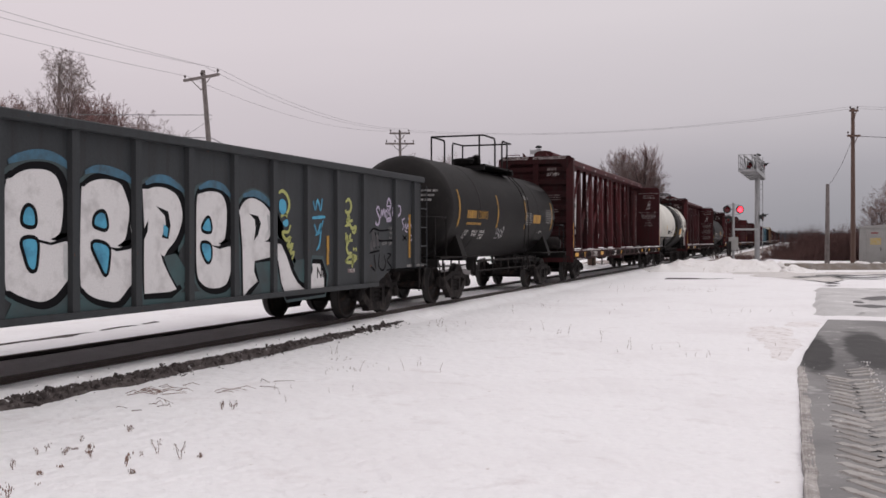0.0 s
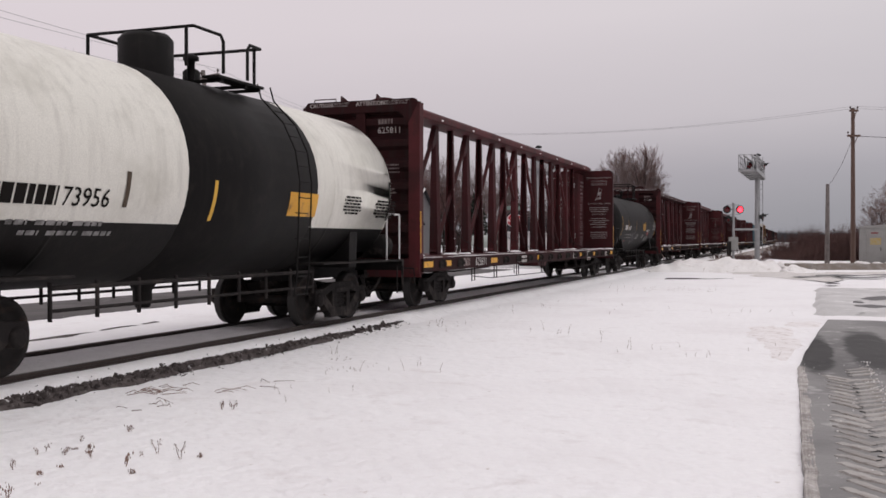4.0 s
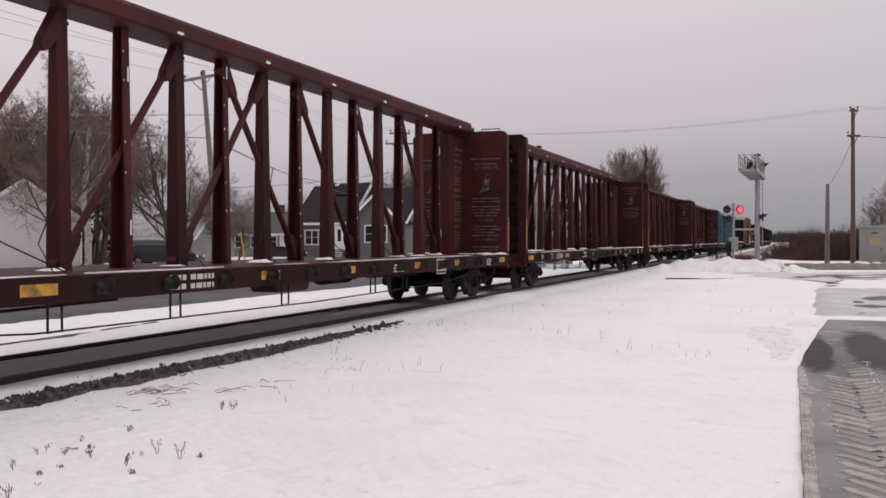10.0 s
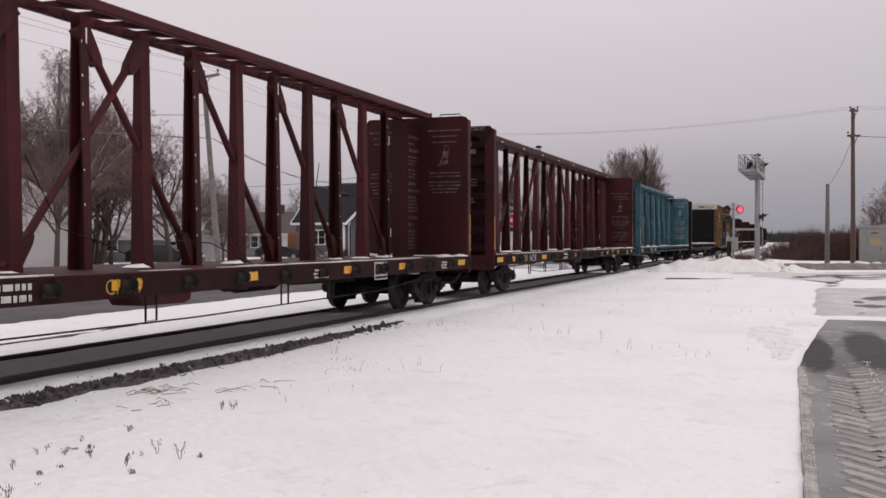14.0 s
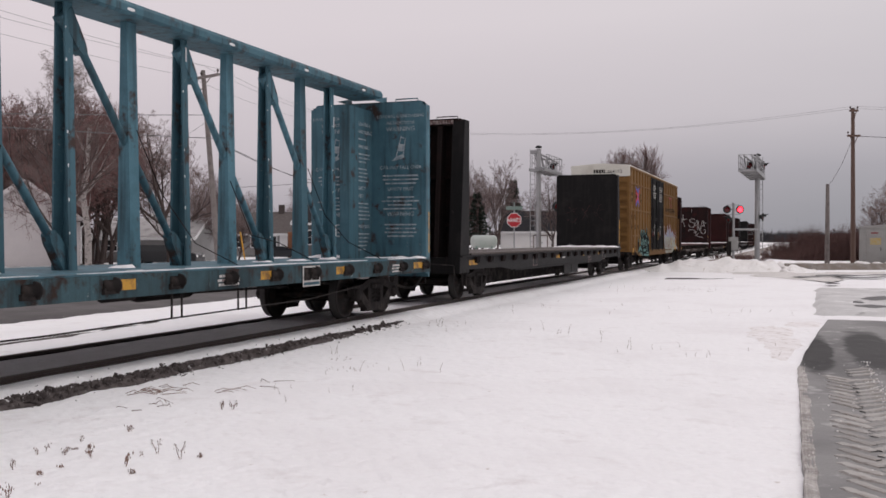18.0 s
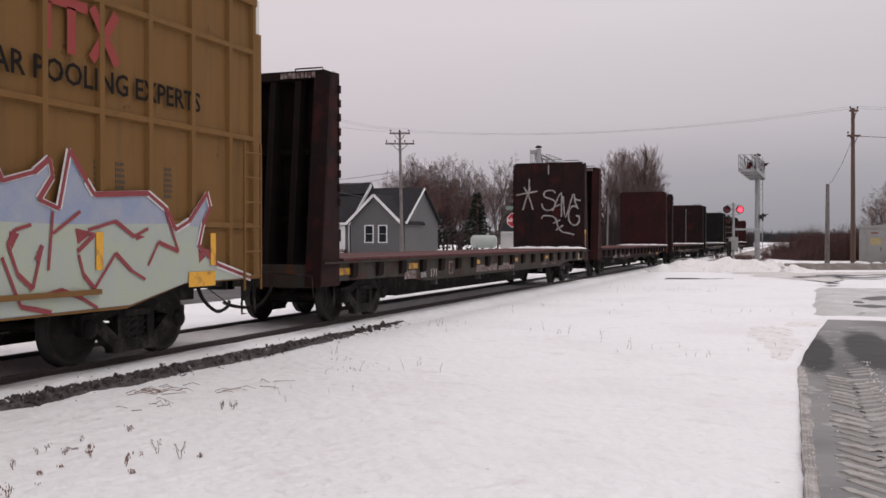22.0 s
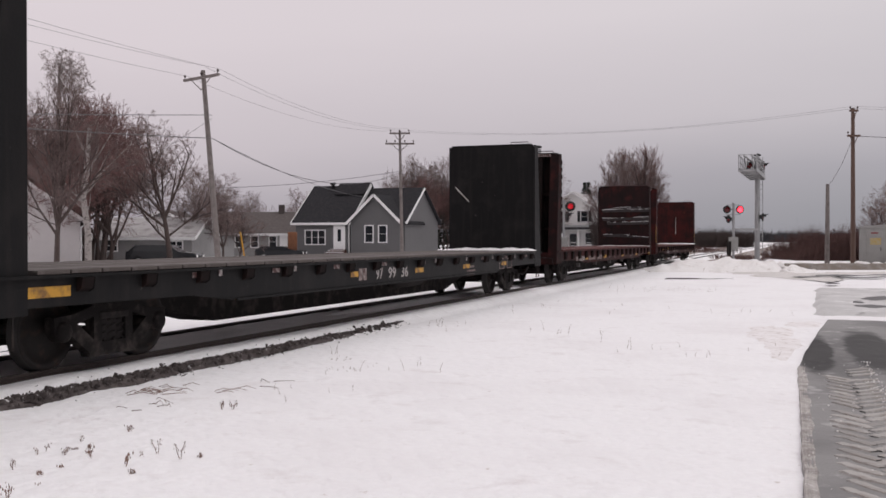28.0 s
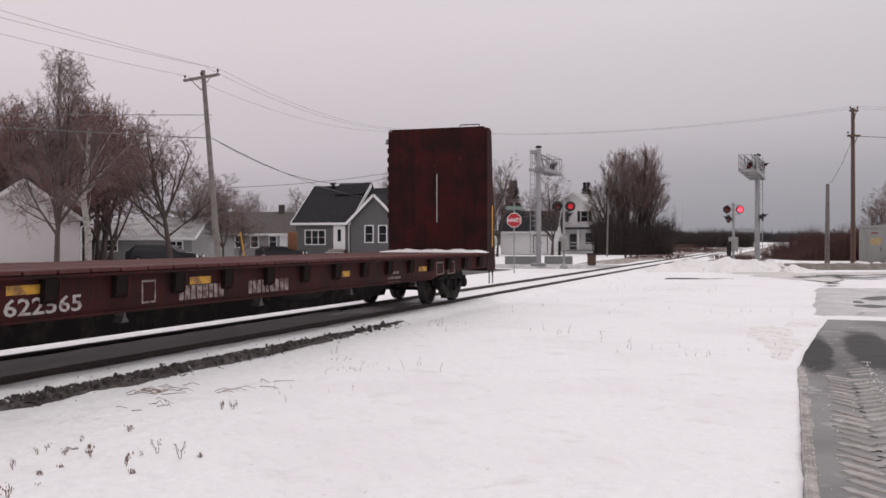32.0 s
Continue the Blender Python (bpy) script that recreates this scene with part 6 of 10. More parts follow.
    tag(OUTLINE, 0.018, [[(-2.69, 1.66), (-2.5, 1.75), (-2.17, 1.71), (-1.47, 1.75)], [(-2.58, 1.71), (-2.38, 1.35)], [(-2.44, 1.68), (-2.22, 1.38)], [(-2.28, 1.68), (-2.26, 1.52), (-1.52, 1.52)], [(-2.69, 1.28), (-2.22, 1.32)], [(-2.48, 1.25), (-2.4, 0.97)], [(-2.22, 1.27), (-2.26, 1.02), (-2.05, 0.93), (-1.92, 1.06), (-2.01, 1.23)], [(-1.84, 1.26), (-1.66, 1.23), (-1.84, 1.12), (-1.62, 0.96), (-1.88, 0.92)], [(-2.62, 1.01), (-2.42, 0.93)], [(-1.04, 1.62), (-0.82, 1.52)], [(-0.82, 1.62), (-1.04, 1.52)]])
    tag(LIMESPRAY, 0.032, [[(-3.74, 2.22), (-3.6, 2.27), (-3.5, 2.16), (-3.57, 2.04), (-3.71, 2.03), (-3.74, 2.08)], [(-3.68, 1.97), (-3.57, 1.95), (-3.7, 1.86), (-3.44, 1.89)], [(-3.76, 1.78), (-3.57, 1.81), (-3.47, 1.74), (-3.3, 1.77), (-3.37, 1.66), (-3.47, 1.69)], [(-3.73, 1.66), (-3.7, 1.49), (-3.65, 1.62)], [(-3.6, 1.52), (-3.52, 1.64)], [(-3.45, 1.52), (-3.6, 1.51), (-3.7, 1.4), (-3.63, 1.29), (-3.47, 1.29)], [(-3.4, 1.39), (-3.39, 1.33)], [(-3.32, 1.34), (-3.27, 1.37)], [(-3.73, 1.15), (-3.57, 1.22), (-3.27, 1.21), (-3.44, 1.12), (-3.7, 1.13), (-3.72, 1.18)], [(-3.41, 1.27), (-3.47, 1.02)]])
    for pts in [[(-2.58, 1.67), (-2.49, 1.73), (-2.39, 1.41), (-2.45, 1.37), (-2.55, 1.41)], [(-2.67, 1.45), (-2.6, 1.52), (-2.54, 1.33), (-2.65, 1.33)], [(-2.39, 1.65), (-2.3, 1.62), (-2.23, 1.41), (-2.33, 1.41)]]:
        layer(pts, FAINTSPRAY, 0.002, "faint grey bubble letter")
    lettering(ob, "CU FT", 0.085, half - 2.09, 1.43, mat=DULLINK, x=x0 + 0.004)
    lettering(ob, "2791", 0.085, half - 1.78, 1.43, mat=DULLINK, x=x0 + 0.004)
    lettering(ob, "52-6", 0.085, half - 1.77, 1.73, mat=DULLINK, x=x0 + 0.004)
    lettering(ob, "9-8", 0.085, half - 1.72, 1.64, mat=DULLINK, x=x0 + 0.004)
    lettering(ob, "4-6", 0.085, half - 1.73, 1.55, mat=DULLINK, x=x0 + 0.004)
    bars(ob, ((0, 0, 0.97, 0.05),), (x0 + 0.004, half - 0.8, 0.96), SIDE, mat=DULLINK)
    part("paper_tag", Shape().box(0, 0.003, -3.64, -3.36, 0.93, 1.0), ENDSTENCIL, ob, "small pale paper label", (x0, half, 0))
    reflector(ob, half - 0.66, 1.61, w=0.10, h=0.91, x=x0 + 0.004, mat=DULLAMBER)
    reflector(ob, half - 4.45, 1.35, w=0.09, h=0.5, x=x0 + 0.004, mat=DULLAMBER)
    return ob


gondola(11.05)

# ------------------------------------------------ box car
PALEEND = surface("pale_grey_paint", (0.62, 0.60, 0.54), 0.6, spots=((1, 0.6, 0.1, (0.5, 0.48, 0.42)),))


def piece(parent, poly, mat, lift, label=""):
    part("graffiti_piece", Shape().prism(poly, "x", 0, 0.002), mat, parent, label, (1.464 + lift, 0, 0))


def strokes(parent, lines, width, mat, lift, label=""):
    for pts in lines:
        part("graffiti_stroke", ribbon(pts, width), mat, parent, label, (1.464 + lift, 0, 0))


DOORBLACK = surface("door_black", (0.0052, 0.0048, 0.0052), 0.7, spots=((1.3, 0.62, 0.1, (0.010, 0.009, 0.009)),), streak=((0.009, 0.008, 0.008), 0.5), spec=0.08)


def boxcar(u):
    half, top, low = 9.72, 5.14, 0.82
    ob = car("boxcar", "yellow high-cube boxcar with black double doors and graffiti along the bottom", "freight car", u)
    s = Shape().box(-1.40, 1.40, -half, half, 0.95, top - 0.02)
    part("body", s, YELLOWBOX, ob, "yellow steel body")
    s = Shape()
    s.prism([(-1.46, top - 0.03), (1.46, top - 0.03), (1.42, top + 0.03), (0.0, top + 0.13), (-1.42, top + 0.03)], "y", -half - 0.02, half + 0.02)
    part("roof", s, PALEEND, ob, "galvanised roof")
    for sx in (-1, 1):
        part("side_sill", Shape().prism([(-half, 0.95), (-7.9, 0.95), (-6.7, 0.70), (6.7, 0.70), (7.9, 0.95), (half, 0.95), (half, 1.0), (-half, 1.0)], "x", sx * 1.40, sx * 1.46), YELLOWBOX, ob)
        part("top_plate", Shape().box(sx * 1.40, sx * 1.47, -half, half, top - 0.13, top - 0.025), YELLOWBOX, ob)
    cols = [-9.66] + [-3.69 - 0.96 * k for k in range(7)] + [-2.86, 2.66] + [3.56 + 0.91 * k for k in range(7)] + [9.66]
    post = Shape().prism([(0, -0.065), (0.058, -0.040), (0.058, 0.040), (0, 0.065)], "z", 0.98, top - 0.12).mesh("side_post", YELLOWBOX)
    for y in cols:
        for sx in (-1, 1):
            part("side_post", post, None, ob, loc=(sx * 1.40, y, 0), rot=(0, 0, 0 if sx > 0 else 180))
    rail_a = Shape().prism([(1.40, -0.06), (1.455, -0.035), (1.455, 0.03), (1.40, 0.045)], "y", -half, -2.85).mesh("side_rail", YELLOWBOX)
    rail_b = Shape().prism([(1.40, -0.06), (1.455, -0.035), (1.455, 0.03), (1.40, 0.045)], "y", 2.55, half).mesh("side_rail", YELLOWBOX)
    for z in (1.74, 3.03, 4.32):
        part("side_rail", rail_a, None, ob, loc=(0, 0, z))
        part("side_rail", rail_b, None, ob, loc=(0, 0, z))
    # doors
    for y0, y1 in ((-2.80, -0.36), (-0.30, 2.52)):
        d = part("door", Shape().box(1.40, 1.475, y0, y1, 1.0, top - 0.15, bev=0.01), DOORBLACK, ob, "black sliding plug door")
        for k in range(3):
            y = y0 + (y1 - y0) * (k + 0.5) / 3
            part("door_panel", Shape().box(1.475, 1.492, y - 0.30, y + 0.30, 1.35, 2.6, bev=0.006), DOORBLACK, d)
            part("door_panel", Shape().box(1.475, 1.492, y - 0.30, y + 0.30, 2.85, 3.35, bev=0.006), DOORBLACK, d)
        for y in (y0 + 0.45, y1 - 0.45):
            part("lock_rod", Shape().tube([(1.505, y, 1.05), (1.505, y, top - 0.25)], 0.022, 6), DOORBLACK, d)
        part("latch", Shape().box(1.49, 1.53, y0 + 0.5, y0 + 1.3, 2.68, 2.76, bev=0.01), UNDER, d)
        part("placard", Shape().box(1.493, 1.496, y0 + 1.02, y0 + 1.22, 1.85, 2.06), STENCIL, d, "white placard")
        part("placard_print", Shape().box(1.4965, 1.4975, y0 + 1.12, y0 + 1.19, 1.90, 1.95).box(1.4965, 1.4975, y0 + 1.14, y0 + 1.20, 1.99, 2.03), BLACKINK, d)
        for q, s in ((0.0, 1), (0.27, -1)):
            for k in range(4):
                c, u = y0 + 1.10 + q + 0.035 * (k - 1.5), 2.29 + s * 0.035 * (k - 1.5)
                part("tilted_notice", Shape().beam((1.4955, c - 0.075, u + s * 0.075), (1.4955, c + 0.075, u - s * 0.075), 0.016, 0.002), STENCIL, d)
        part("red_placard", Shape().box(1.493, 1.496, y0 + 0.64, y0 + 0.77, 1.77, 1.93), REDSPRAY, d, "red placard")
        bars(d, block(0.40, 4, 0.022, 0.06, centred=False, seed=5), (1.494, y0 + 0.12, 2.1), SIDE, mat=DULLINK, seed=3)
        bars(d, block(0.30, 4, 0.022, 0.075, centred=False, seed=8), (1.494, y0 + 0.12, 1.6), SIDE, mat=DULLINK, seed=4)
        bars(d, block(0.42, 3, 0.022, 0.06, centred=False, seed=6), (1.494, y1 - 0.7, 2.75), SIDE, mat=DULLINK, seed=6)
        part("door_roller", Shape().lathe([(0, 0), (0, 0.08), (0.05, 0.08), (0.05, 0)], "x", (1.47, y0 + 0.5, 0.96), 10).lathe([(0, 0), (0, 0.08), (0.05, 0.08), (0.05, 0)], "x", (1.47, y1 - 0.5, 0.96), 10), UNDER, d)
    part("door_track", Shape().box(1.40, 1.52, -2.9, 6.2, 0.90, 0.96), YELLOWBOX, ob)
    lettering(ob, "CLOSE THIS DOOR\nBEFORE CLOSING\nMAIN DOOR", 0.125, -1.97, 4.52, x=1.478)
    lettering(ob, "CIERRE ESTA PUERTA\nANTES DE CERRAR\nPUERTA PRINCIPAL", 0.125, -1.97, 4.12, x=1.478)
    lettering(ob, "CLOSE AND LOCK\nBOTH DOORS BEFORE\nMOVING CAR", 0.125, 0.52, 4.52, x=1.478)
    lettering(ob, "CIERRE Y PONGA\nEL SEGURO EN AMBAS\nPUERTAS ANTES DE\nMOVER EL CARRO", 0.125, 0.52, 4.12, x=1.478)
    # ends
    end_rib = Shape().prism([(0.0, -0.17), (0.12, -0.06), (0.12, 0.06), (0.0, 0.17)], "x", -1.33, 1.33).mesh("end_rib", YELLOWBOX)
    for sy in (-1, 1):
        e = part("end_wall", Shape().box(-1.44, 1.44, sy * half, sy * (half + 0.04), 0.95, 4.62), YELLOWBOX, ob)
        for sx in (-1.37, 1.37):
            part("corner_post", Shape().box(sx - 0.07, sx + 0.07, sy * (half + 0.042), sy * (half + 0.16), 0.95, 4.62), YELLOWBOX, e)
        for k in range(8):
            part("end_rib", end_rib, None, e, loc=(0, sy * (half + 0.03), 1.35 + 0.44 * k), rot=(0, 0, 0 if sy > 0 else 180))
        part("end_panel", Shape().prism([(-1.44, 4.62), (1.44, 4.62), (1.44, top - 0.03), (0, top + 0.07), (-1.44, top - 0.03)], "y", sy * half, sy * (half + 0.10)), PALEEND, ob, "white panel at the top of the end")
        lad = Shape()
        for k in range(6):
            lad.tube([(1.55, sy * (half - 0.5), 1.0 + 0.36 * k), (1.55, sy * (half - 0.05), 1.0 + 0.36 * k)], 0.016, 5)
        for y in (half - 0.5, half - 0.05):
            lad.tube([(1.55, sy * y, 0.8), (1.55, sy * y, 2.95)], 0.02, 5)
        part("ladder", lad, YELLOWBOX, ob)
        stirrup(ob, sy * (half - 0.25), x=1.46, top=0.9, drop=0.45, w=0.35)
    lettering(ob, "664193", 0.24, -half - 0.104, 4.78, x=0.35, face=FRONT, mat=BLACKINK)
    bars(ob, ((0, 0, 0.55, 0.17),), (-0.32, -half - 0.104, 4.79), FRONT, mat=BLACKINK)
    # lettering on the side
    lettering(ob, "any\nroad", 0.285, -6.44, 3.76, x=1.405, bold=0.008, mat=BLACKINK)
    lettering(ob, "next\nload", 0.285, -9.2, 3.72, bold=0.008, x=1.405, mat=BLACKINK)
    for row, z in ((("66", "41", "93"), 2.07), (("TB", "OX"), 2.55)):
        for k, ch in enumerate(row):
            lettering(ob, ch, 0.34, -9.24 + 0.965 * k, z, x=1.404, mat=BLACKINK, bold=0.010, span=(0.46, 0.25))
    # crossed arrows: a bent blue band behind four red arms
    for pts in ([(-8.07, 4.17), (-7.78, 4.06), (-7.47, 3.97), (-7.32, 3.85), (-7.32, 3.71), (-7.45, 3.53), (-7.75, 3.41), (-8.05, 3.23)], [(-7.33, 3.95), (-7.16, 4.08), (-6.95, 4.19)], [(-7.36, 3.56), (-7.19, 3.40), (-7.01, 3.23)]):
        part("emblem", ribbon(pts, 0.145, 0.9), LOGOBLUE, ob, "blue band of a crossed arrow emblem", (1.463, 0, 0))
    for pts in ([(-8.13, 3.99), (-7.86, 3.86), (-7.40, 3.77)], [(-8.13, 3.37), (-7.86, 3.53), (-7.40, 3.72)], [(-7.26, 3.78), (-7.04, 3.93), (-6.88, 4.05)], [(-7.26, 3.68), (-7.07, 3.54), (-6.90, 3.37)]):
        part("emblem", ribbon(pts, 0.15, 0.9), LOGORED, ob, "red arm of a crossed arrow emblem", (1.466, 0, 0))
    for y, z, s in ((-8.13, 3.96, 1), (-8.13, 3.42, -1)):
        part("emblem", Shape().prism([(y - 0.03, z + s * 0.14), (y - 0.03, z - s * 0.16), (y + 0.26, z - s * 0.07)], "x", 0, 0.002), LOGORED, ob, "", (1.467, 0, 0))
    x = Shape().box(0, 0.003, 0.0, 0.85, 0.50, 0.62).box(0, 0.003, 0.14, 0.28, 0, 0.52).box(0, 0.003, 0.52, 0.66, 0, 0.52)
    x.beam((0.0015, 0.92, 0.0), (0.0015, 1.36, 0.60), 0.13, 0.003).beam((0.0065, 1.36, 0.0), (0.0065, 0.92, 0.60), 0.13, 0.003)
    part("emblem", x, FADEDRED, ob, "faded red block emblem", (1.447, 5.2, 3.60))
    lettering(ob, "RAILCAR POOLING EXPERTS", 0.36, 3.66, 3.26, x=1.446, mat=BLACKINK, spacing=1.0, bold=0.005)
    bars(ob, block(0.6, 4, 0.04, 0.13, centred=False), (1.404, -8.4, 1.5), SIDE, mat=FADEDINK)
    part("notice_frame", Shape().box(1.401, 1.404, -7.2, -6.9, 2.62, 2.66).box(1.401, 1.404, -7.2, -6.9, 2.9, 2.94).box(1.401, 1.404, -7.2, -7.17, 2.66, 2.9).box(1.401, 1.404, -6.93, -6.9, 2.66, 2.9), BLACKINK, ob)
    # black and teal lettering on the panels before the doors
    piece(ob, [(-7.38, 1.20), (-7.36, 1.42), (-7.21, 1.56), (-7.04, 1.63), (-7.02, 1.42), (-6.86, 1.42), (-6.66, 1.57), (-6.63, 1.76), (-6.50, 1.95), (-6.32, 2.00), (-6.28, 2.08), (-6.07, 2.12), (-5.95, 1.95), (-5.88, 1.83), (-5.75, 1.91), (-5.69, 2.04), (-5.52, 2.09), (-5.36, 2.04), (-5.17, 2.08), (-5.08, 1.95), (-4.88, 1.87), (-4.75, 1.93), (-4.54, 2.05), (-4.42, 2.21), (-4.22, 2.02), (-4.13, 1.75), (-3.81, 1.71), (-3.56, 1.59), (-3.50, 1.34), (-3.38, 1.10), (-3.33, 0.79), (-3.62, 0.76)] + [(-4.00, 0.65), (-5.37, 0.67), (-5.77, 0.67), (-5.97, 0.83), (-6.32, 0.90), (-6.63, 0.85), (-6.72, 0.96), (-6.92, 0.85), (-7.29, 0.78)], OUTLINE, 0.0, "black graffiti letters with teal edges")
    for pts in ([(-5.93, 1.53), (-5.82, 1.58), (-5.66, 1.58), (-5.60, 1.44), (-5.67, 1.28), (-5.85, 1.27), (-5.94, 1.39)], [(-5.08, 1.49), (-4.85, 1.52), (-4.75, 1.61), (-4.64, 1.50), (-4.58, 1.45), (-4.82, 1.40)], [(-4.61, 1.76), (-4.36, 1.78), (-4.26, 1.72), (-4.54, 1.68)], [(-3.98, 1.37), (-3.89, 1.45), (-3.62, 1.47), (-3.60, 1.35), (-3.89, 1.24)], [(-7.25, 0.90), (-7.04, 1.05), (-6.85, 1.19), (-6.66, 1.22), (-6.45, 1.15), (-6.17, 1.05), (-5.93, 0.92), (-6.20, 0.95), (-6.47, 1.03), (-6.71, 1.08), (-6.92, 0.94), (-7.21, 0.88)], [(-6.63, 0.85), (-6.32, 0.92), (-5.97, 0.86), (-5.78, 0.71), (-6.00, 0.70), (-6.18, 0.83), (-6.45, 0.84), (-6.61, 0.71)], [(-5.51, 0.94), (-5.29, 1.04), (-4.95, 1.07), (-4.68, 1.01), (-4.61, 0.91), (-4.98, 0.97), (-5.24, 0.91)], [(-5.46, 0.77), (-4.88, 0.80), (-4.37, 0.76), (-3.81, 0.79), (-3.37, 0.67), (-3.82, 0.67), (-4.37, 0.68), (-5.37, 0.69)], [(-4.61, 0.88), (-4.00, 0.88), (-3.62, 0.85), (-3.66, 0.81), (-4.58, 0.84)], [(-6.28, 1.36), (-6.20, 1.41), (-6.03, 1.23), (-6.11, 1.25)]):
        piece(ob, pts, TEAL, 0.003)
    piece(ob, [(-5.85, 1.47), (-5.76, 1.54), (-5.67, 1.45), (-5.72, 1.32), (-5.82, 1.33)], OUTLINE, 0.006)
    strokes(ob, ([(-7.28, 1.44), (-7.06, 1.58)], [(-7.04, 1.55), (-7.07, 1.37)], [(-6.59, 1.77), (-6.50, 1.91), (-6.36, 1.96), (-6.28, 1.90)], [(-6.26, 1.88), (-6.24, 2.04), (-6.08, 2.05), (-5.97, 1.89)], [(-6.63, 1.72), (-6.50, 1.75), (-6.44, 1.71), (-6.50, 1.58), (-6.66, 1.53), (-6.81, 1.46)], [(-5.70, 2.01), (-5.66, 1.85), (-5.55, 2.00), (-5.43, 1.80), (-5.27, 2.02), (-5.16, 2.06), (-5.14, 1.94)], [(-5.09, 1.88), (-4.88, 1.79)], [(-4.75, 1.89), (-4.57, 1.98), (-4.45, 2.03), (-4.42, 2.17), (-4.26, 2.00), (-4.22, 1.79)], [(-6.19, 1.92), (-6.24, 1.74)], [(-6.08, 1.58), (-6.25, 1.49), (-6.28, 1.37), (-6.14, 1.27), (-5.94, 1.20)], [(-5.61, 1.70), (-5.55, 1.49), (-5.58, 1.32), (-5.70, 1.19), (-5.91, 1.17)], [(-5.85, 1.79), (-6.00, 1.71), (-6.04, 1.63)], [(-5.32, 1.65), (-5.27, 1.47), (-5.24, 1.25), (-5.35, 1.19)], [(-5.24, 1.40), (-5.01, 1.30), (-4.78, 1.24)], [(-4.40, 1.77), (-4.22, 1.64), (-4.19, 1.50), (-4.47, 1.36), (-4.71, 1.36)], [(-4.61, 1.34), (-4.61, 1.22)], [(-4.47, 1.31), (-4.33, 1.13), (-4.02, 1.07)], [(-4.33, 1.13), (-4.33, 0.93)], [(-3.66, 1.59), (-3.60, 1.48), (-3.74, 1.33)], [(-5.43, 1.22), (-5.52, 1.09), (-5.55, 0.99)], [(-6.50, 1.54), (-6.39, 1.41), (-6.55, 1.35), (-6.42, 1.30)]), 0.056, TEALLINE, 0.0064)
    for y, z in ((-6.95, 1.88), (-5.05, 2.25), (-3.55, 1.95), (-8.3, 1.1)):
        strokes(ob, ([(y, z), (y + 0.1, z + 0.14), (y + 0.14, z - 0.02), (y + 0.24, z + 0.12), (y + 0.3, z), (y + 0.42, z + 0.08)],), 0.03, OUTLINE, 0.0, "scrawled black tag")
    # pale blue and mint piece after the doors, edged in white and red
    top_line = [(2.78, 2.46), (3.05, 1.95), (3.40, 1.84), (3.86, 1.86), (4.30, 2.20), (4.51, 2.53), (4.74, 2.13), (5.19, 2.25), (5.41, 2.41), (5.46, 2.22), (5.25, 1.96), (5.55, 1.87), (5.72, 2.53), (5.99, 2.20), (6.12, 2.05), (7.10, 2.11), (7.50, 1.91), (7.67, 1.66), (7.97, 1.78), (8.38, 2.17), (8.46, 1.98), (8.29, 1.75), (8.18, 1.45), (8.62, 1.19), (9.51, 0.97)]
    piece(ob, top_line + [(7.9, 0.96), (6.77, 0.74), (3.61, 0.72), (2.95, 1.40)], PALEBLUE, 0.0, "pale blue and mint graffiti letters edged in red")
    piece(ob, [(3.05, 1.55), (3.5, 1.74), (5.6, 1.70), (7.6, 1.74), (8.2, 1.70), (8.15, 1.42), (8.6, 1.16), (9.4, 0.975), (7.9, 0.965), (6.77, 0.745), (3.65, 0.73)], MINT, 0.003)

    def zigzag(lines, width, mat, lift, label=""):
        for pts in lines:
            s = Shape()
            for k, (a, b) in enumerate(zip(pts, pts[1:])):
                s.beam((0.0004 * k, *a), (0.0004 * k, *b), width * (1.0 if k % 2 else 0.7), 0.002)
            part("graffiti_stroke", s, mat, ob, label, (1.464 + lift, 0, 0))
    zigzag((top_line, [(2.78, 2.46), (2.95, 1.40), (3.61, 0.76)]), 0.10, WHITEPAINT, 0.005)
    zigzag((top_line[:7], top_line[6:12], top_line[11:18], top_line[17:]), 0.065, DULLRED, 0.016, "dull red sprayed outline")
    zigzag(([(5.14, 1.69), (4.91, 1.63), (4.82, 1.47), (4.95, 1.17), (5.16, 1.01), (5.30, 1.47), (5.21, 1.31)], [(5.46, 1.84), (5.39, 1.20)], [(5.89, 1.85), (5.46, 1.60)], [(5.81, 1.64), (6.12, 1.59), (5.84, 1.40)], [(5.86, 1.36), (5.94, 1.13), (6.12, 0.97), (6.49, 1.37), (6.77, 1.16), (7.04, 1.04)], [(6.01, 1.64), (6.49, 1.75), (6.83, 1.57), (7.10, 1.67)], [(7.10, 1.21), (7.31, 1.50), (7.73, 1.38)], [(7.44, 1.93), (7.73, 1.38)], [(5.30, 0.93), (5.57, 0.98), (5.91, 0.87), (6.17, 0.74)], [(4.74, 1.35), (4.99, 0.83), (5.43, 0.74)], [(3.2, 1.7), (3.5, 1.1), (3.9, 1.5), (4.1, 0.95)], [(4.2, 1.7), (4.4, 1.1), (4.7, 1.2)]), 0.055, DULLRED, 0.016)
    for a, b in (((5.82, 1.62), (6.05, 1.48)), ((4.84, 1.62), (4.98, 1.42)), ((5.22, 1.40), (5.30, 1.22)), ((6.85, 1.60), (7.05, 1.52)), ((8.18, 1.42), (8.5, 1.22))):
        part("graffiti_fill", Shape().prism([(a[0], a[1]), (b[0], a[1] - 0.03), (a[0] + 0.03, b[1])], "x", 0, 0.002), DULLRED, ob, "", (1.472, 0, 0))
    for y in (6.2, 8.52):
        reflector(ob, y, 1.40, w=0.12, h=0.44, x=1.484)
    reflector(ob, 8.26, 1.0, w=0.62, h=0.2, x=1.484)
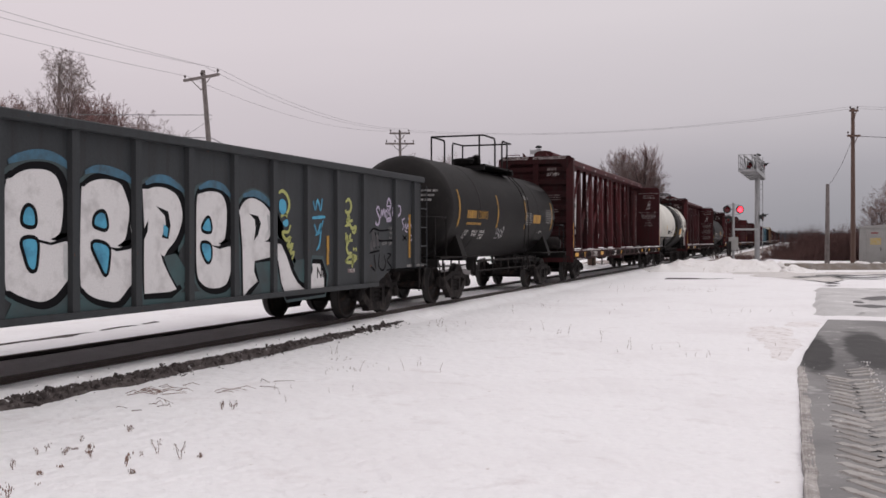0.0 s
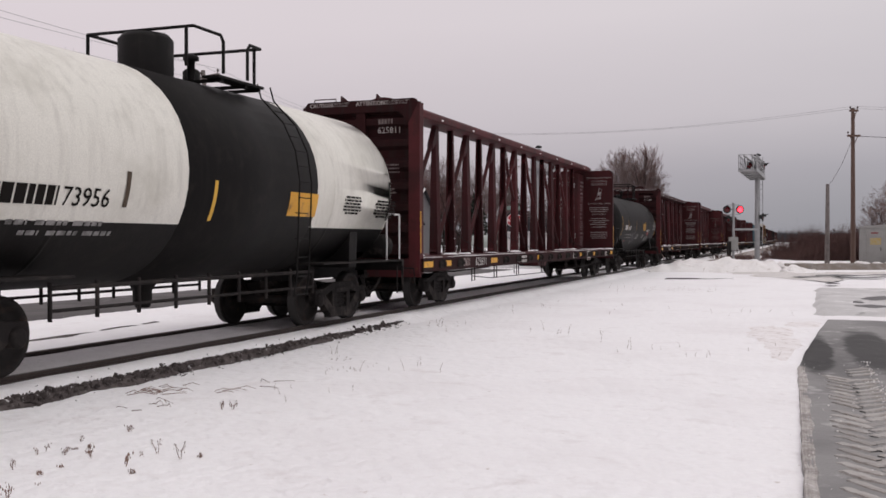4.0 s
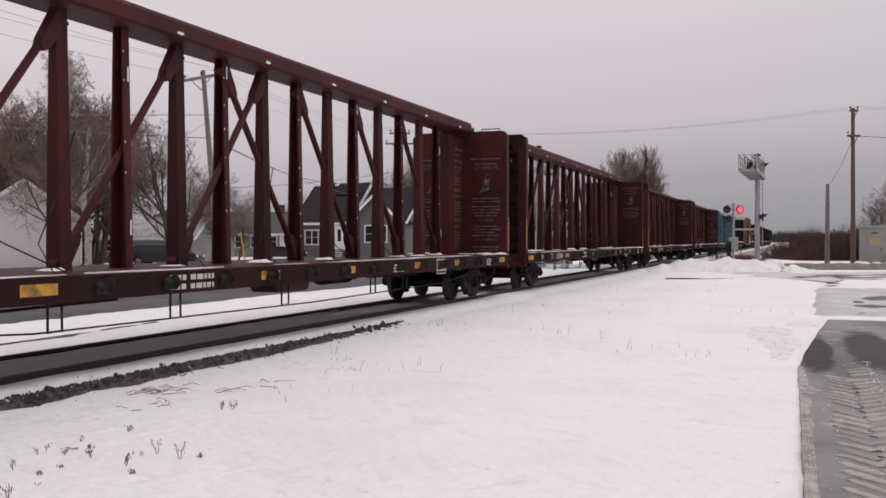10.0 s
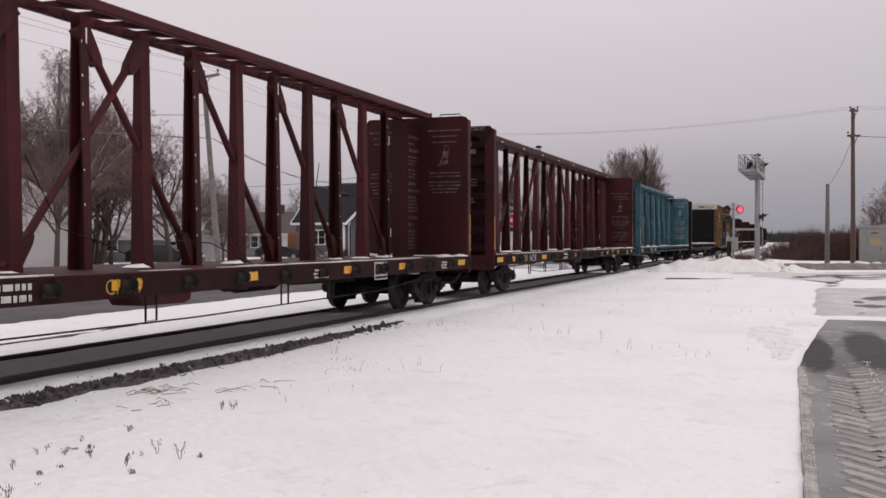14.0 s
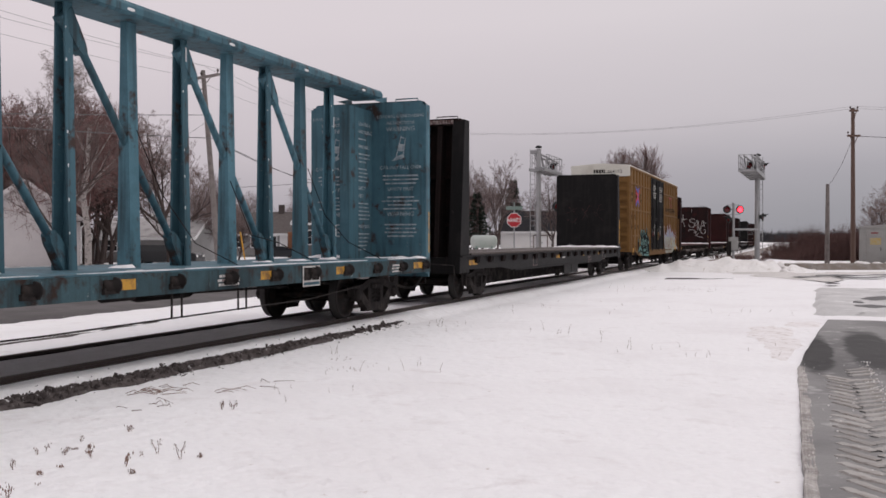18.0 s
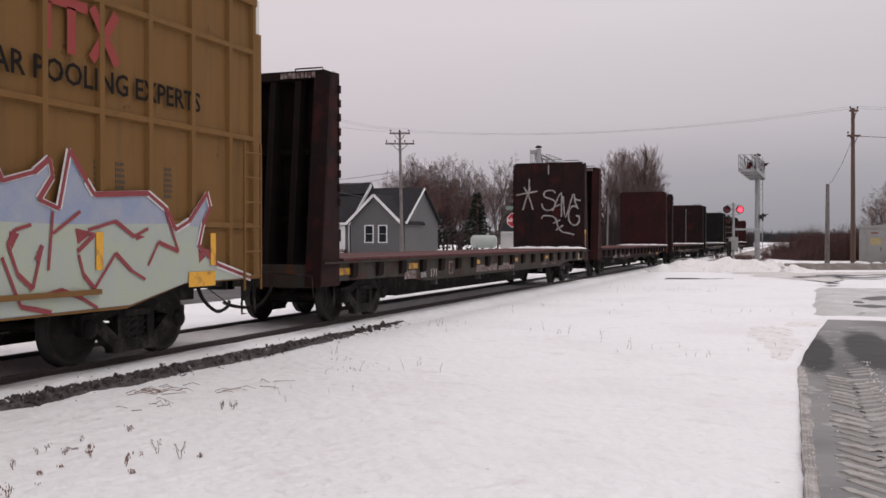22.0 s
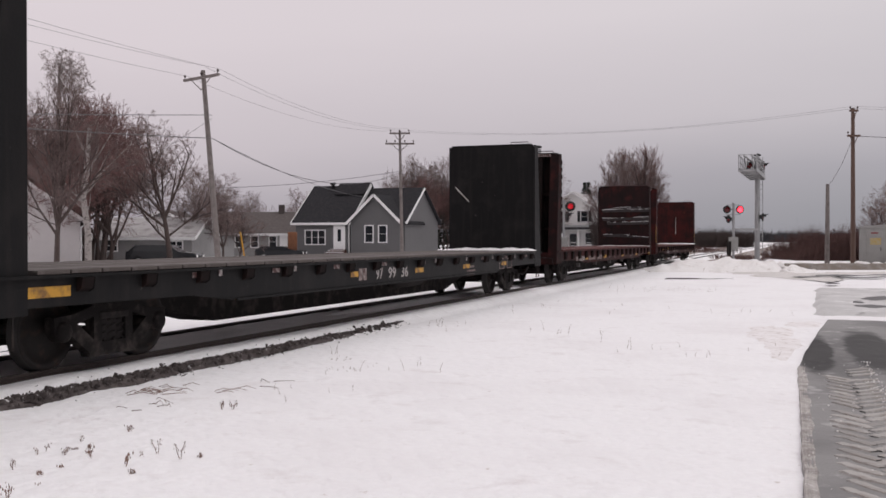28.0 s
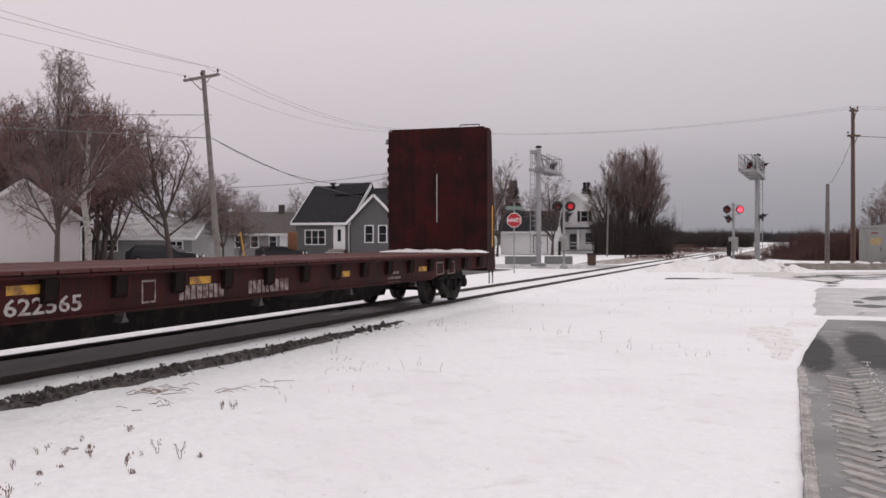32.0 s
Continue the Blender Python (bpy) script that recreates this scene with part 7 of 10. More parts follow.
    reflector(ob, -8.95, 1.02, w=0.49, h=0.2, x=1.484)
    reflector(ob, -9.2, 1.40, w=0.09, h=0.40, x=1.484)
    reflector(ob, -0.05, 1.74, w=0.12, h=0.42, x=1.499, mat=WORNREFLECT)
    for y in (6.2, 7.15):
        bars(ob, block(0.2, 6, 0.04, 0.07, centred=False, seed=4), (1.404, y, 2.42), SIDE, mat=FADEDINK, seed=2)
        bars(ob, block(0.18, 6, 0.04, 0.07, centred=False, seed=5), (1.404, y + 0.38, 2.42), SIDE, mat=FADEDINK, seed=3)
    reflector(ob, -6.85, 1.45, w=0.09, h=0.50, x=1.486)
    part("center_sill", Shape().box(-0.34, 0.34, -half, half, 0.62, 0.95), UNDER, ob)
    part("brake_rod", Shape().tube([(1.3, -6.3, 0.62), (1.3, 0, 0.50), (1.3, 5.0, 0.56)], 0.012, 5), UNDER, ob)
    for y in (-7.4, 7.4):
        truck(ob, y)
    couplers(ob, half + 0.05, 1.35)
    return ob


boxcar(299.75)

# marks on single flat cars
def spray_line(parent, pts, r, mat, label=""):
    part("graffiti_tag", Shape().tube(pts, r, 5), mat, parent, label)


SPRAYWHITE = surface("thin_white_spray", (0.40, 0.385, 0.37), 0.8, spots=((4, 0.52, 0.10, (0.24, 0.21, 0.20)),), relief=(0, 0))
PALEPLATE = surface("faded_cream_panel", (0.42, 0.36, 0.24), 0.7, spots=((6, 0.5, 0.1, (0.30, 0.25, 0.17)),), relief=(0, 0))
fy = BF_END - 0.739
for pts in ([(0.27, 3.33), (0.20, 3.42), (0.05, 3.44), (-0.13, 3.40), (-0.18, 3.26), (-0.08, 3.17), (0.07, 3.12), (0.22, 3.05), (0.27, 2.94), (0.22, 2.78), (0.10, 2.69), (-0.06, 2.67), (-0.21, 2.76), (-0.27, 2.94)], [(0.16, 2.64), (0.50, 3.35), (0.51, 2.42)], [(0.22, 2.80), (0.50, 2.90)], [(0.58, 3.21), (0.67, 2.39), (0.97, 3.29), (1.05, 2.98), (1.16, 2.71)], [(1.03, 3.09), (1.26, 3.04)], [(1.16, 2.73), (1.03, 2.83), (0.90, 2.79), (0.82, 2.66), (0.79, 2.45), (0.82, 2.27), (0.90, 2.15), (1.03, 2.09), (1.13, 2.13), (1.21, 2.26), (1.19, 2.44), (1.08, 2.45)], [(-0.27, 2.34), (-0.24, 2.43), (-0.12, 2.47), (0.15, 2.44), (0.30, 2.32), (0.38, 2.03), (0.55, 1.84), (0.75, 1.80), (1.01, 1.73)], [(0.18, 2.17), (0.47, 2.30)], [(0.30, 1.91), (0.58, 2.09)], [(-1.02, 2.70), (-0.90, 3.10), (-0.79, 3.36), (-0.72, 3.56)], [(-0.76, 3.90), (-0.79, 3.30)], [(-0.62, 2.70), (-0.72, 3.05), (-0.85, 3.38), (-0.98, 3.58)], [(-1.28, 3.28), (-0.44, 3.42)]):
    part("graffiti_tag", Shape().tube(flowing([(x, fy, z) for x, z in pts], 3), 0.032, 6), SPRAYWHITE, flat15, "thin white sprayed letter")
for y0, y1 in ((9.47, 9.65), (9.79, 9.99)):
    part("pale_plate", Shape().box(1.402, 1.406, y0, y1, 0.79, 1.04, bev=0.002), PALEPLATE, flat15, "faded cream panel")
part("reflector", Shape().box(1.412, 1.416, 10.655, 10.725, 1.08, 1.78), WORNREFLECT, flat15, "yellow reflective strip")
part("reflector_head", Shape().lathe([(1.405, 0.095), (1.418, 0.095), (1.418, 0.0)], "x", (0, 10.69, 1.84), 14), REFLECT, flat15, "round yellow plate")
for fl in (flat15, flat17, flat20):
    part("paint_streak", Shape().box(-0.012, 0.012, fy, fy + 0.003, {flat15: 4.05, flat17: 1.35, flat20: 2.0}[fl], {flat15: 4.42, flat17: 4.2, flat20: 3.3}[fl]), STENCIL, fl, "pale worn line down the end wall")
GRIMESNOW = surface("grimy_snow", (0.30, 0.28, 0.28), 0.8, relief=(0, 0))
WOOD = surface("weathered_plank", (0.034, 0.028, 0.028), 0.9, spots=((3, 0.55, 0.1, (0.020, 0.016, 0.016)),), relief=(30, 0.5), tint=0.15)
for top, foot, thick in (((-0.93, 3.28), (-0.33, 3.32), (0.22, 3.345), (0.76, 3.34), (1.35, 3.29)), ((1.35, 3.25), (-1.0, 3.23)), 0.05), (((-1.16, 3.21), (1.37, 3.24)), ((1.36, 3.08), (-1.16, 3.07)), 0.07), (((-1.16, 2.73), (1.37, 2.80)), ((1.37, 2.63), (-1.16, 2.60)), 0.07), (((-0.90, 2.52), (1.37, 2.55)), ((1.35, 2.39), (-0.90, 2.37)), 0.07), (((-1.12, 1.84), (-0.20, 1.87), (0.11, 1.85), (0.49, 1.75), (1.37, 1.68)), ((1.37, 1.62), (0.4, 1.66), (-1.12, 1.72)), 0.07):
    # each plank: a split, uneven upper edge with a broken line of snow on it
    rnd, edge, snow = random.Random(int(foot[0][1] * 100)), [], Shape()
    for (x0, z0), (x1, z1) in zip(top, top[1:]):
        n = max(2, int((x1 - x0) / 0.16))
        edge += [(x0 + (x1 - x0) * i / n, z0 + (z1 - z0) * i / n + rnd.uniform(-0.012, 0.008)) for i in range(n)]
    edge.append(top[-1])
    p = part("dunnage_plank", Shape().prism(list(reversed(edge + list(foot))), "y", fy - thick, fy), WOOD, flat19, "weathered grey plank nailed across")
    for (x0, z0), (x1, z1) in zip(edge, edge[1:]):
        if rnd.random() < (0.45 if thick < 0.06 else 0.80):
            d = rnd.uniform(0.008, 0.026)
            snow.prism([(x0, z0 - 0.004), (x1, z1 - 0.004), (x1, z1 + d * 0.8), (x0, z0 + d)], "y", fy - thick + 0.002, fy - 0.004)
    part("snow_cap", snow, SNOW, p, kind="stuff")
    for x in (-0.35, 0.42, 1.05):
        part("nail", kept("dunnage_nail", lambda: Shape().lathe([(-0.004, 0.014), (0.0, 0.014)], "y", seg=6).mesh("nail", GRIMESNOW)), None, p, loc=(x, fy - thick, (top[0][1] + foot[-1][1]) / 2 + 0.02))
spray_line(flat18, [(-1.2, fy, 3.2), (-0.75, fy, 2.75)], 0.015, STENCIL)
for z in (1.7, 2.8):
    part("snow_cap", Shape().box(-0.5, 0.5, -BF_END + 0.5, -BF_END + 0.58, z + 0.25, z + 0.29, bev=0.015), SNOW, flat18)
FAINTRED = surface("faint_red_spray", (0.085, 0.010, 0.014), 0.8, spots=((4, 0.5, 0.1, (0.03, 0.012, 0.013)),), relief=(0, 0))
for pts in ([(-0.85, 3.05), (-0.45, 2.65), (-0.62, 2.35), (-0.9, 2.5)], [(-0.95, 2.75), (-0.30, 3.0), (0.05, 2.55)], [(-0.2, 2.45), (0.15, 3.1), (0.45, 2.5)], [(0.25, 2.75), (0.85, 2.95)], [(0.62, 3.15), (0.45, 2.75), (0.75, 2.4)]):
    part("graffiti_tag", Shape().tube(flowing([(x, fy + 0.018, z) for x, z in pts], 4), 0.017, 5), FAINTRED, flat13, "faint red sprayed scribble")

# ---------------------------------------------------------------- roads, ballast edge, snow bank
ASPHALT = surface("snowy_asphalt", (0.105, 0.096, 0.096), 0.7, spots=((0.7, 0.50, 0.10, (0.070, 0.063, 0.063)), (1.1, 0.70, 0.05, (0.40, 0.38, 0.38))), relief=(12, 0.3), spec=0.2)


def strip(name, line, width, z, mat, label, step=2.0, rough=0.012, ragged=0.5):
    """A band of paving along a line of points."""
    s, pts = Shape(), []
    for (x0, y0), (x1, y1) in zip(line, line[1:]):
        n = max(1, int(math.hypot(x1 - x0, y1 - y0) / step))
        pts += [(x0 + (x1 - x0) * i / n, y0 + (y1 - y0) * i / n) for i in range(n)]
    pts.append(line[-1])
    v, k = [], 9
    for i, p in enumerate(pts):
        a, b = pts[max(i - 1, 0)], pts[min(i + 1, len(pts) - 1)]
        d = Vector((b[0] - a[0], b[1] - a[1])).normalized()
        for j in range(k):
            o = (j / (k - 1) - 0.5) * width
            if j in (0, k - 1):
                o += ragged * noise.noise(Vector((p[0] * 0.4, p[1] * 0.4, j)))
            x, y = p[0] + d.y * o, p[1] - d.x * o
            v.append((x, y, z + rough * noise.noise(Vector((x, y, 5))) - (0.12 if j in (0, k - 1) or i in (0, len(pts) - 1) else 0.0)))
    s.add(v, [(i * k + j, i * k + j + 1, (i + 1) * k + j + 1, (i + 1) * k + j) for i in range(len(pts) - 1) for j in range(k - 1)], 0, True)
    return solid(name, s, mat, label, "road", "structure")


strip("far_dirt_line", [(-12.4, -6), (-12.35, 13.8), (-12.55, 17.2)], 0.14, -0.178, CLOD, "thin dark line of bared gravel beyond the track", step=0.3, rough=0.03, ragged=0.9)
strip("road_street", [(-17.3, -60), (-17.2, 55)], 4.3, -0.13, ASPHALT, "grey wet village street beyond the track")
strip("road_crossing", [(-70, 40.5), (-14, 61), (-9.07, 62.8)], 7.5, -0.09, SLUSH, "snowy road leading to the level crossing")
strip("road_crossing_near", [(-9.0, 62.9), (3, 67.2), (60, 88)], 7.5, -0.09, SLUSH, "snowy road leaving the level crossing")

TANVERGE = surface("tan_dead_verge", (0.17, 0.125, 0.105), 0.95, spots=((0.9, 0.50, 0.10, (0.30, 0.255, 0.235)), (2.6, 0.58, 0.05, (0.72, 0.70, 0.70))), relief=(8, 0.8))
strip("verge_near", [(-5.4, 70), (-5.4, 300)], 3.4, -0.12, TANVERGE, "tan dead grass verge beside the rails", step=4.0, ragged=0.9)
strip("verge_far", [(-13.6, 68), (-13.6, 260)], 3.6, -0.13, TANVERGE, "tan dead grass verge beside the rails", step=4.0, ragged=1.2)

# ---------------------------------------------------------------- poles and wires
POLEWOOD = surface("pole_wood", (0.20, 0.175, 0.165), 0.9, spots=((3, 0.55, 0.1, (0.14, 0.12, 0.115)),), relief=(30, 0.4))
DARKPOLE = surface("brown_pole_wood", (0.12, 0.075, 0.06), 0.9, relief=(30, 0.4))
# thin wires look faint: haze is put into this paler colour
PALEWIRE = surface("weathered_pale_wire", (0.30, 0.29, 0.30), 0.6, relief=(0, 0))
INSUL = surface("insulator", (0.05, 0.035, 0.03), 0.3)
WIRE = surface("wire", (0.10, 0.095, 0.10), 0.6, relief=(0, 0))
GALV = surface("galvanised_steel", (0.35, 0.35, 0.355), 0.55, 0.4, spots=((2, 0.6, 0.1, (0.25, 0.25, 0.255)),))


def utility_pole(x, y, top, lean, arms, wood, label, r=0.15, turn=20):
    ob = thing("utility_pole", label, "utility pole", (x, y, -0.25), turn, group="wooden poles of the power line")
    ln = Vector((lean[0], lean[1], top + 0.25))
    part("pole", Shape().tube([(0, 0, 0), ln * 0.5, ln], [r, r * 0.85, r * 0.68], 10), wood, ob)
    for z, w, pins in arms:
        c = ln * ((z + 0.25) / (top + 0.25))
        a = part("crossarm", Shape().box(-w / 2, w / 2, -0.06, 0.06, -0.07, 0.07, bev=0.01), wood, ob, loc=(c.x, c.y - 0.16, c.z))
        for px in pins:
            part("insulator", kept("insulator", lambda: Shape().lathe([(0.07, 0.02), (0.16, 0.02), (0.17, 0.06), (0.24, 0.06), (0.30, 0.03), (0.30, 0)], "z", seg=8).mesh("insulator", INSUL)), None, a, loc=(px, 0, 0))
        for sx in (-1, 1):
            part("arm_brace", Shape().beam((0, 0, -0.65), (sx * w * 0.28, 0, -0.05), 0.05, 0.02, up=(0, 1, 0)), wood, a)
    return ob


utility_pole(-29.14, 44.71, 10.6, (-0.65, -0.55, 0), ((10.2, 3.1, (-1.45, 0.02, 1.45)),), POLEWOOD, "leaning grey wooden utility pole with one crossarm", 0.17, turn=-20)
utility_pole(-30.65, 73.97, 10.5, (-0.2, 0, 0), ((10.3, 1.7, (-0.75, 0, 0.75)), (9.45, 2.4, (-1.1, -0.4, 0.4, 1.1))), POLEWOOD, "grey wooden utility pole with two crossarms")
utility_pole(3.54, 71.58, 10.5, (-0.06, 0, 0), ((10.3, 0.6, (-0.25, 0.25)), (8.6, 0.9, (-0.4,))), DARKPOLE, "tall brown wooden utility pole", 0.17)
utility_pole(1.76, 66.67, 5.1, (0.02, 0, 0), (), POLEWOOD, "short grey wooden service pole", 0.16)


def wire(a, b, sag, r=0.009, label="thin sagging overhead power wire"):
    a, b = Vector(a), Vector(b)
    pts = [a.lerp(b, i / 16) - Vector((0, 0, sag * 4 * (i / 16) * (1 - i / 16))) for i in range(17)]
    solid("overhead_wire", Shape().tube(pts, r, 4), WIRE if r > 0.011 else PALEWIRE, label, "wire", group="overhead wires")


P1, P2, PR = (-29.9, 44.4), (-30.85, 74.0), (3.5, 71.6)
for dx, dy, z in ((-1.36, 0.5, 10.45), (0.0, 0, 10.85), (1.36, -0.5, 10.5)):
    wire((P1[0] + dx, P1[1] + dy, z), (P1[0] + dx + 1.4, 5.0, {-1.36: 10.45, 0.0: 10.5, 1.36: 10.7}[dx]), 0.5)
    wire((P1[0] + dx, P1[1] + dy, z), (P2[0] + dx * 0.7, P2[1] + dy, 10.6), 0.8)
for dx, z in ((-0.7, 10.55), (0.7, 10.55)):
    wire((P2[0] + dx, P2[1], z), (PR[0], PR[1] + dx * 0.3, 10.55 + dx * 0.15), 0.9)
    wire((PR[0], PR[1] + dx * 0.3, 10.55 + dx * 0.15), (46, 86, 10.8), 0.6)
wire((P1[0] + 0.5, P1[1], 8.2), (-30.6, 14.0, 4.9), 0.1, 0.019)
wire((P1[0] + 0.55, P1[1], 6.95), (-30.6, 14.0, 5.2), 0.1, 0.021)
wire((P1[0] + 0.55, P1[1], 6.95), (P2[0], P2[1], 7.1), 1.6, 0.02)
wire((P1[0] + 0.55, P1[1], 6.95), (-40, 92, 5.8), 0.8, 0.016)
wire((P1[0] + 0.5, P1[1], 8.0), (-43.0, 49.2, 5.0), 0.5, 0.012)
wire((P2[0], P2[1], 7.2), (-44.3, 66.0, 5.66), 0.3, 0.018)
wire((3.5, 71.6, 8.6), (40, 84, 8.7), 0.5, 0.02)
wire((3.5, 71.6, 8.6), (1.76, 66.7, 4.95), 0.4, 0.015)

# ---------------------------------------------------------------- crossing signals
SIGBLACK = surface("signal_black", (0.012, 0.012, 0.013), 0.6)
STEELGREY = surface("cabinet_grey", (0.29, 0.285, 0.275), 0.55, spots=((1.5, 0.6, 0.1, (0.24, 0.235, 0.225)),))
REDON = surface("lit_red_lens", (0.6, 0.02, 0.03), 0.3, glow=((1.0, 0.03, 0.05), 5.0), relief=(0, 0))
REDOFF = surface("unlit_red_lens", (0.10, 0.008, 0.010), 0.25, relief=(0, 0))
REDDIM = surface("dim_red_lens", (0.35, 0.012, 0.016), 0.25, glow=((1.0, 0.03, 0.05), 0.35), relief=(0, 0))


def lamp_unit(parent, x, y, z, lens, turn=0, r=0.27):
    """A round hooded flashing light; it faces -y before its turn."""
    disc = Shape().lathe([(0, 0), (0, r), (0.025, r), (0.025, 0)], "y", seg=24)
    u = part("background_disc", disc, SIGBLACK, parent, "black round signal background", (x, y, z), (0, 0, turn))
    part("lens", Shape().lathe([(-0.035, 0), (-0.03, 0.10), (-0.005, 0.165)], "y", seg=20), lens, u, "red lens")
    s, v, n = Shape(), [], 10
    for i in range(n + 1):
        a = math.pi * (0.02 + 0.96 * i / n)
        for yy, rr in ((0, 0.175), (-0.30 if 2 < i < 8 else -0.14, 0.17)):
            v.append((rr * math.cos(a), yy, rr * math.sin(a)))
    s.add(v, [(2 * i, 2 * i + 1, 2 * i + 3, 2 * i + 2) for i in range(n)], 0, True)
    part("hood", s, SIGBLACK, u)
    part("housing", Shape().lathe([(0.025, 0.17), (0.18, 0.13), (0.2, 0.0)], "y", seg=14), SIGBLACK, u)


def flasher(x, y, turn, lenses, label, height=3.35, r=0.235, side=-1):
    ob = thing("crossing_signal", label, "crossing signal", (x, y, -0.15), turn, group="level crossing signals")
    part("post", Shape().tube([(0, 0, 0), (0, 0, height + 0.55)], 0.075, 10), GALV, ob)
    part("base", Shape().lathe([(0, 0.26), (0.10, 0.26), (0.16, 0.10), (0.4, 0.09)], "z", seg=12), GALV, ob)
    bar = Shape().tube([(-0.4, 0.1, height + 0.15), (0.4, 0.1, height + 0.15)], 0.03, 8)
    for z in (height + 0.42, height - 0.14):
        bar.tube([(-0.42, 0.1, z), (0.42, 0.1, z)], 0.022, 6)
    part("lamp_bar", bar, GALV, ob)
    lamp_unit(ob, -0.39, 0, height + 0.15, lenses[0], r=r)
    lamp_unit(ob, 0.39, 0, height + 0.15, lenses[1], r=r)
    lamp_unit(ob, 0.30 * side, 0.05, height - 0.42, REDOFF, turn=75 * side, r=0.24)
    part("sign_plate", Shape().box(0.05, 1.5, -0.02, 0.0, height - 1.10, height - 0.98, bev=0.005), GALV, ob)
    part("control_box", Shape().box(-0.26, 0.26, -0.12, 0.12, 1.05, 1.85, bev=0.02), STEELGREY, ob)
    part("gate_weight", Shape().box(-0.32, -0.20, -0.3, 0.3, 0.75, 1.6, bev=0.03), UNDER, ob)
    return ob


flasher(-3.62, 60.44, 20, (REDOFF, REDON), "railway crossing signal with one red lamp lit")
flasher(-13.2, 57.2, 20, (REDOFF, REDDIM), "railway crossing signal with a dim red lamp beside the street", 3.55, r=0.31, side=1)


def cantilever(x, y, top, way, reach, label, turn=0, rungs=-0.52, guard=1.0):
    """A thick mast with a railed service walkway over the road along its arm; way: +1 or -1 along the rails."""
    ob = thing("cantilever_signal", label, "crossing signal", (x, y, -0.2), turn, group="level crossing signals")
    deck = top - 1.30
    part("mast", Shape().tube([(0, 0, 0), (0, 0, top)], [0.165, 0.15], 14), GALV, ob)
    part("base", Shape().box(-0.4, 0.4, -0.4, 0.4, 0, 0.30, bev=0.03), GALV, ob)
    a, b = sorted((-way * 0.35, way * reach))
    w = Shape().box(-0.50, 0.42, a, b, deck, deck + 0.05)
    w.box(-0.52, -0.47, a, b, deck - 0.06, deck + 0.12).box(0.40, 0.45, a, b, deck - 0.06, deck + 0.12)
    for k in range(5):
        q = a + (b - a) * k / 4
        w.box(-0.52, 0.45, q - 0.04, q + 0.04, deck - 0.10, deck - 0.001)
    part("platform", w, GALV, ob, "steel grating walkway on the arm")
    arm = Shape()
    for px in (-0.22, 0.18):
        arm.tube([(px, 0, top - 0.35), (px, way * reach, top - 0.55)], 0.055, 8)
        arm.tube([(px, 0, deck + 0.15), (px, way * reach, deck + 0.10)], 0.055, 8)
        n = 6
        for k in range(n):
            y0, y1 = way * reach * k / n, way * reach * (k + 1) / n
            z0, z1 = (deck + 0.12, top - 0.45) if k % 2 else (top - 0.42, deck + 0.12)
            arm.tube([(px, y0, z0), (px, y1, z1)], 0.03, 6)
    part("arm", arm, GALV, ob, "latticed cantilever arm")
    rl = Shape()
    n = 6
    for px in (-0.5, 0.43):
        for k in range(n + 1):
            q = way * (0.3 + (reach - 0.3) * k / n)
            rl.tube([(px, q, deck), (px, q, deck + guard)], 0.024, 5)
        for z in (deck + guard * 0.52, deck + guard):
            rl.tube([(px, way * 0.3, z), (px, way * reach, z)], 0.024, 5)
    rl.tube([(-0.5, way * reach, deck + guard), (0.43, way * reach, deck + guard)], 0.024, 5)
    part("railing", rl, GALV, ob)
    part("bell", Shape().lathe([(top + 0.04, 0.05), (top + 0.08, 0.22), (top + 0.16, 0.20), (top + 0.24, 0.0)], "z", seg=12), SIGBLACK, ob)
    lad = Shape()
    for px in (rungs, rungs + 0.30):
        lad.tube([(px, -0.05, 0.9), (px, -0.05, top)], 0.022, 5)
    for k in range(int((top - 1.0) / 0.32)):
        lad.tube([(rungs, -0.05, 1.0 + 0.32 * k), (rungs + 0.30, -0.05, 1.0 + 0.32 * k)], 0.016, 5)
    part("ladder", lad, GALV, ob)
    return ob


mast = cantilever(-2.36, 63.0, 6.85, -1, 7.7, "galvanised cantilever mast with dark signal lamps and railed arm", -1.4, 0.02, 0.82)
lamp_unit(mast, 0.42, -0.6, 6.25, REDOFF, turn=80, r=0.29)
lamp_unit(mast, -0.15, -4.5, 6.0, REDOFF, turn=10, r=0.24)
lamp_unit(mast, 0.12, -0.5, 6.22, REDOFF, turn=0, r=0.3)
lamp_unit(mast, 0.35, -0.1, 3.15, REDOFF, turn=80)
part("bracket", Shape().beam((0.0, 0.0, 6.85), (0.45, -0.45, 6.4), 0.07, 0.07, up=(0, 1, 0)), GALV, mast)
mast = cantilever(-15.07, 58.4, 7.35, 1, 4.4, "galvanised cantilever mast with ladder and railed arm beyond the track")
lamp_unit(mast, 0.35, 2.3, 6.45, REDOFF, turn=60, r=0.24)
part("bracket", Shape().box(-0.5, -0.1, -0.15, 0.15, 7.05, 7.3, bev=0.02), GALV, mast)

# ---------------------------------------------------------------- signs, cabinet, small fixtures
SIGNRED = surface("sign_red", (0.45, 0.02, 0.03), 0.5, relief=(0, 0))
SIGNWHITE = surface("sign_white", (0.75, 0.74, 0.73), 0.5, relief=(0, 0))
SIGNGREEN = surface("sign_green", (0.20, 0.27, 0.24), 0.5, relief=(0, 0))


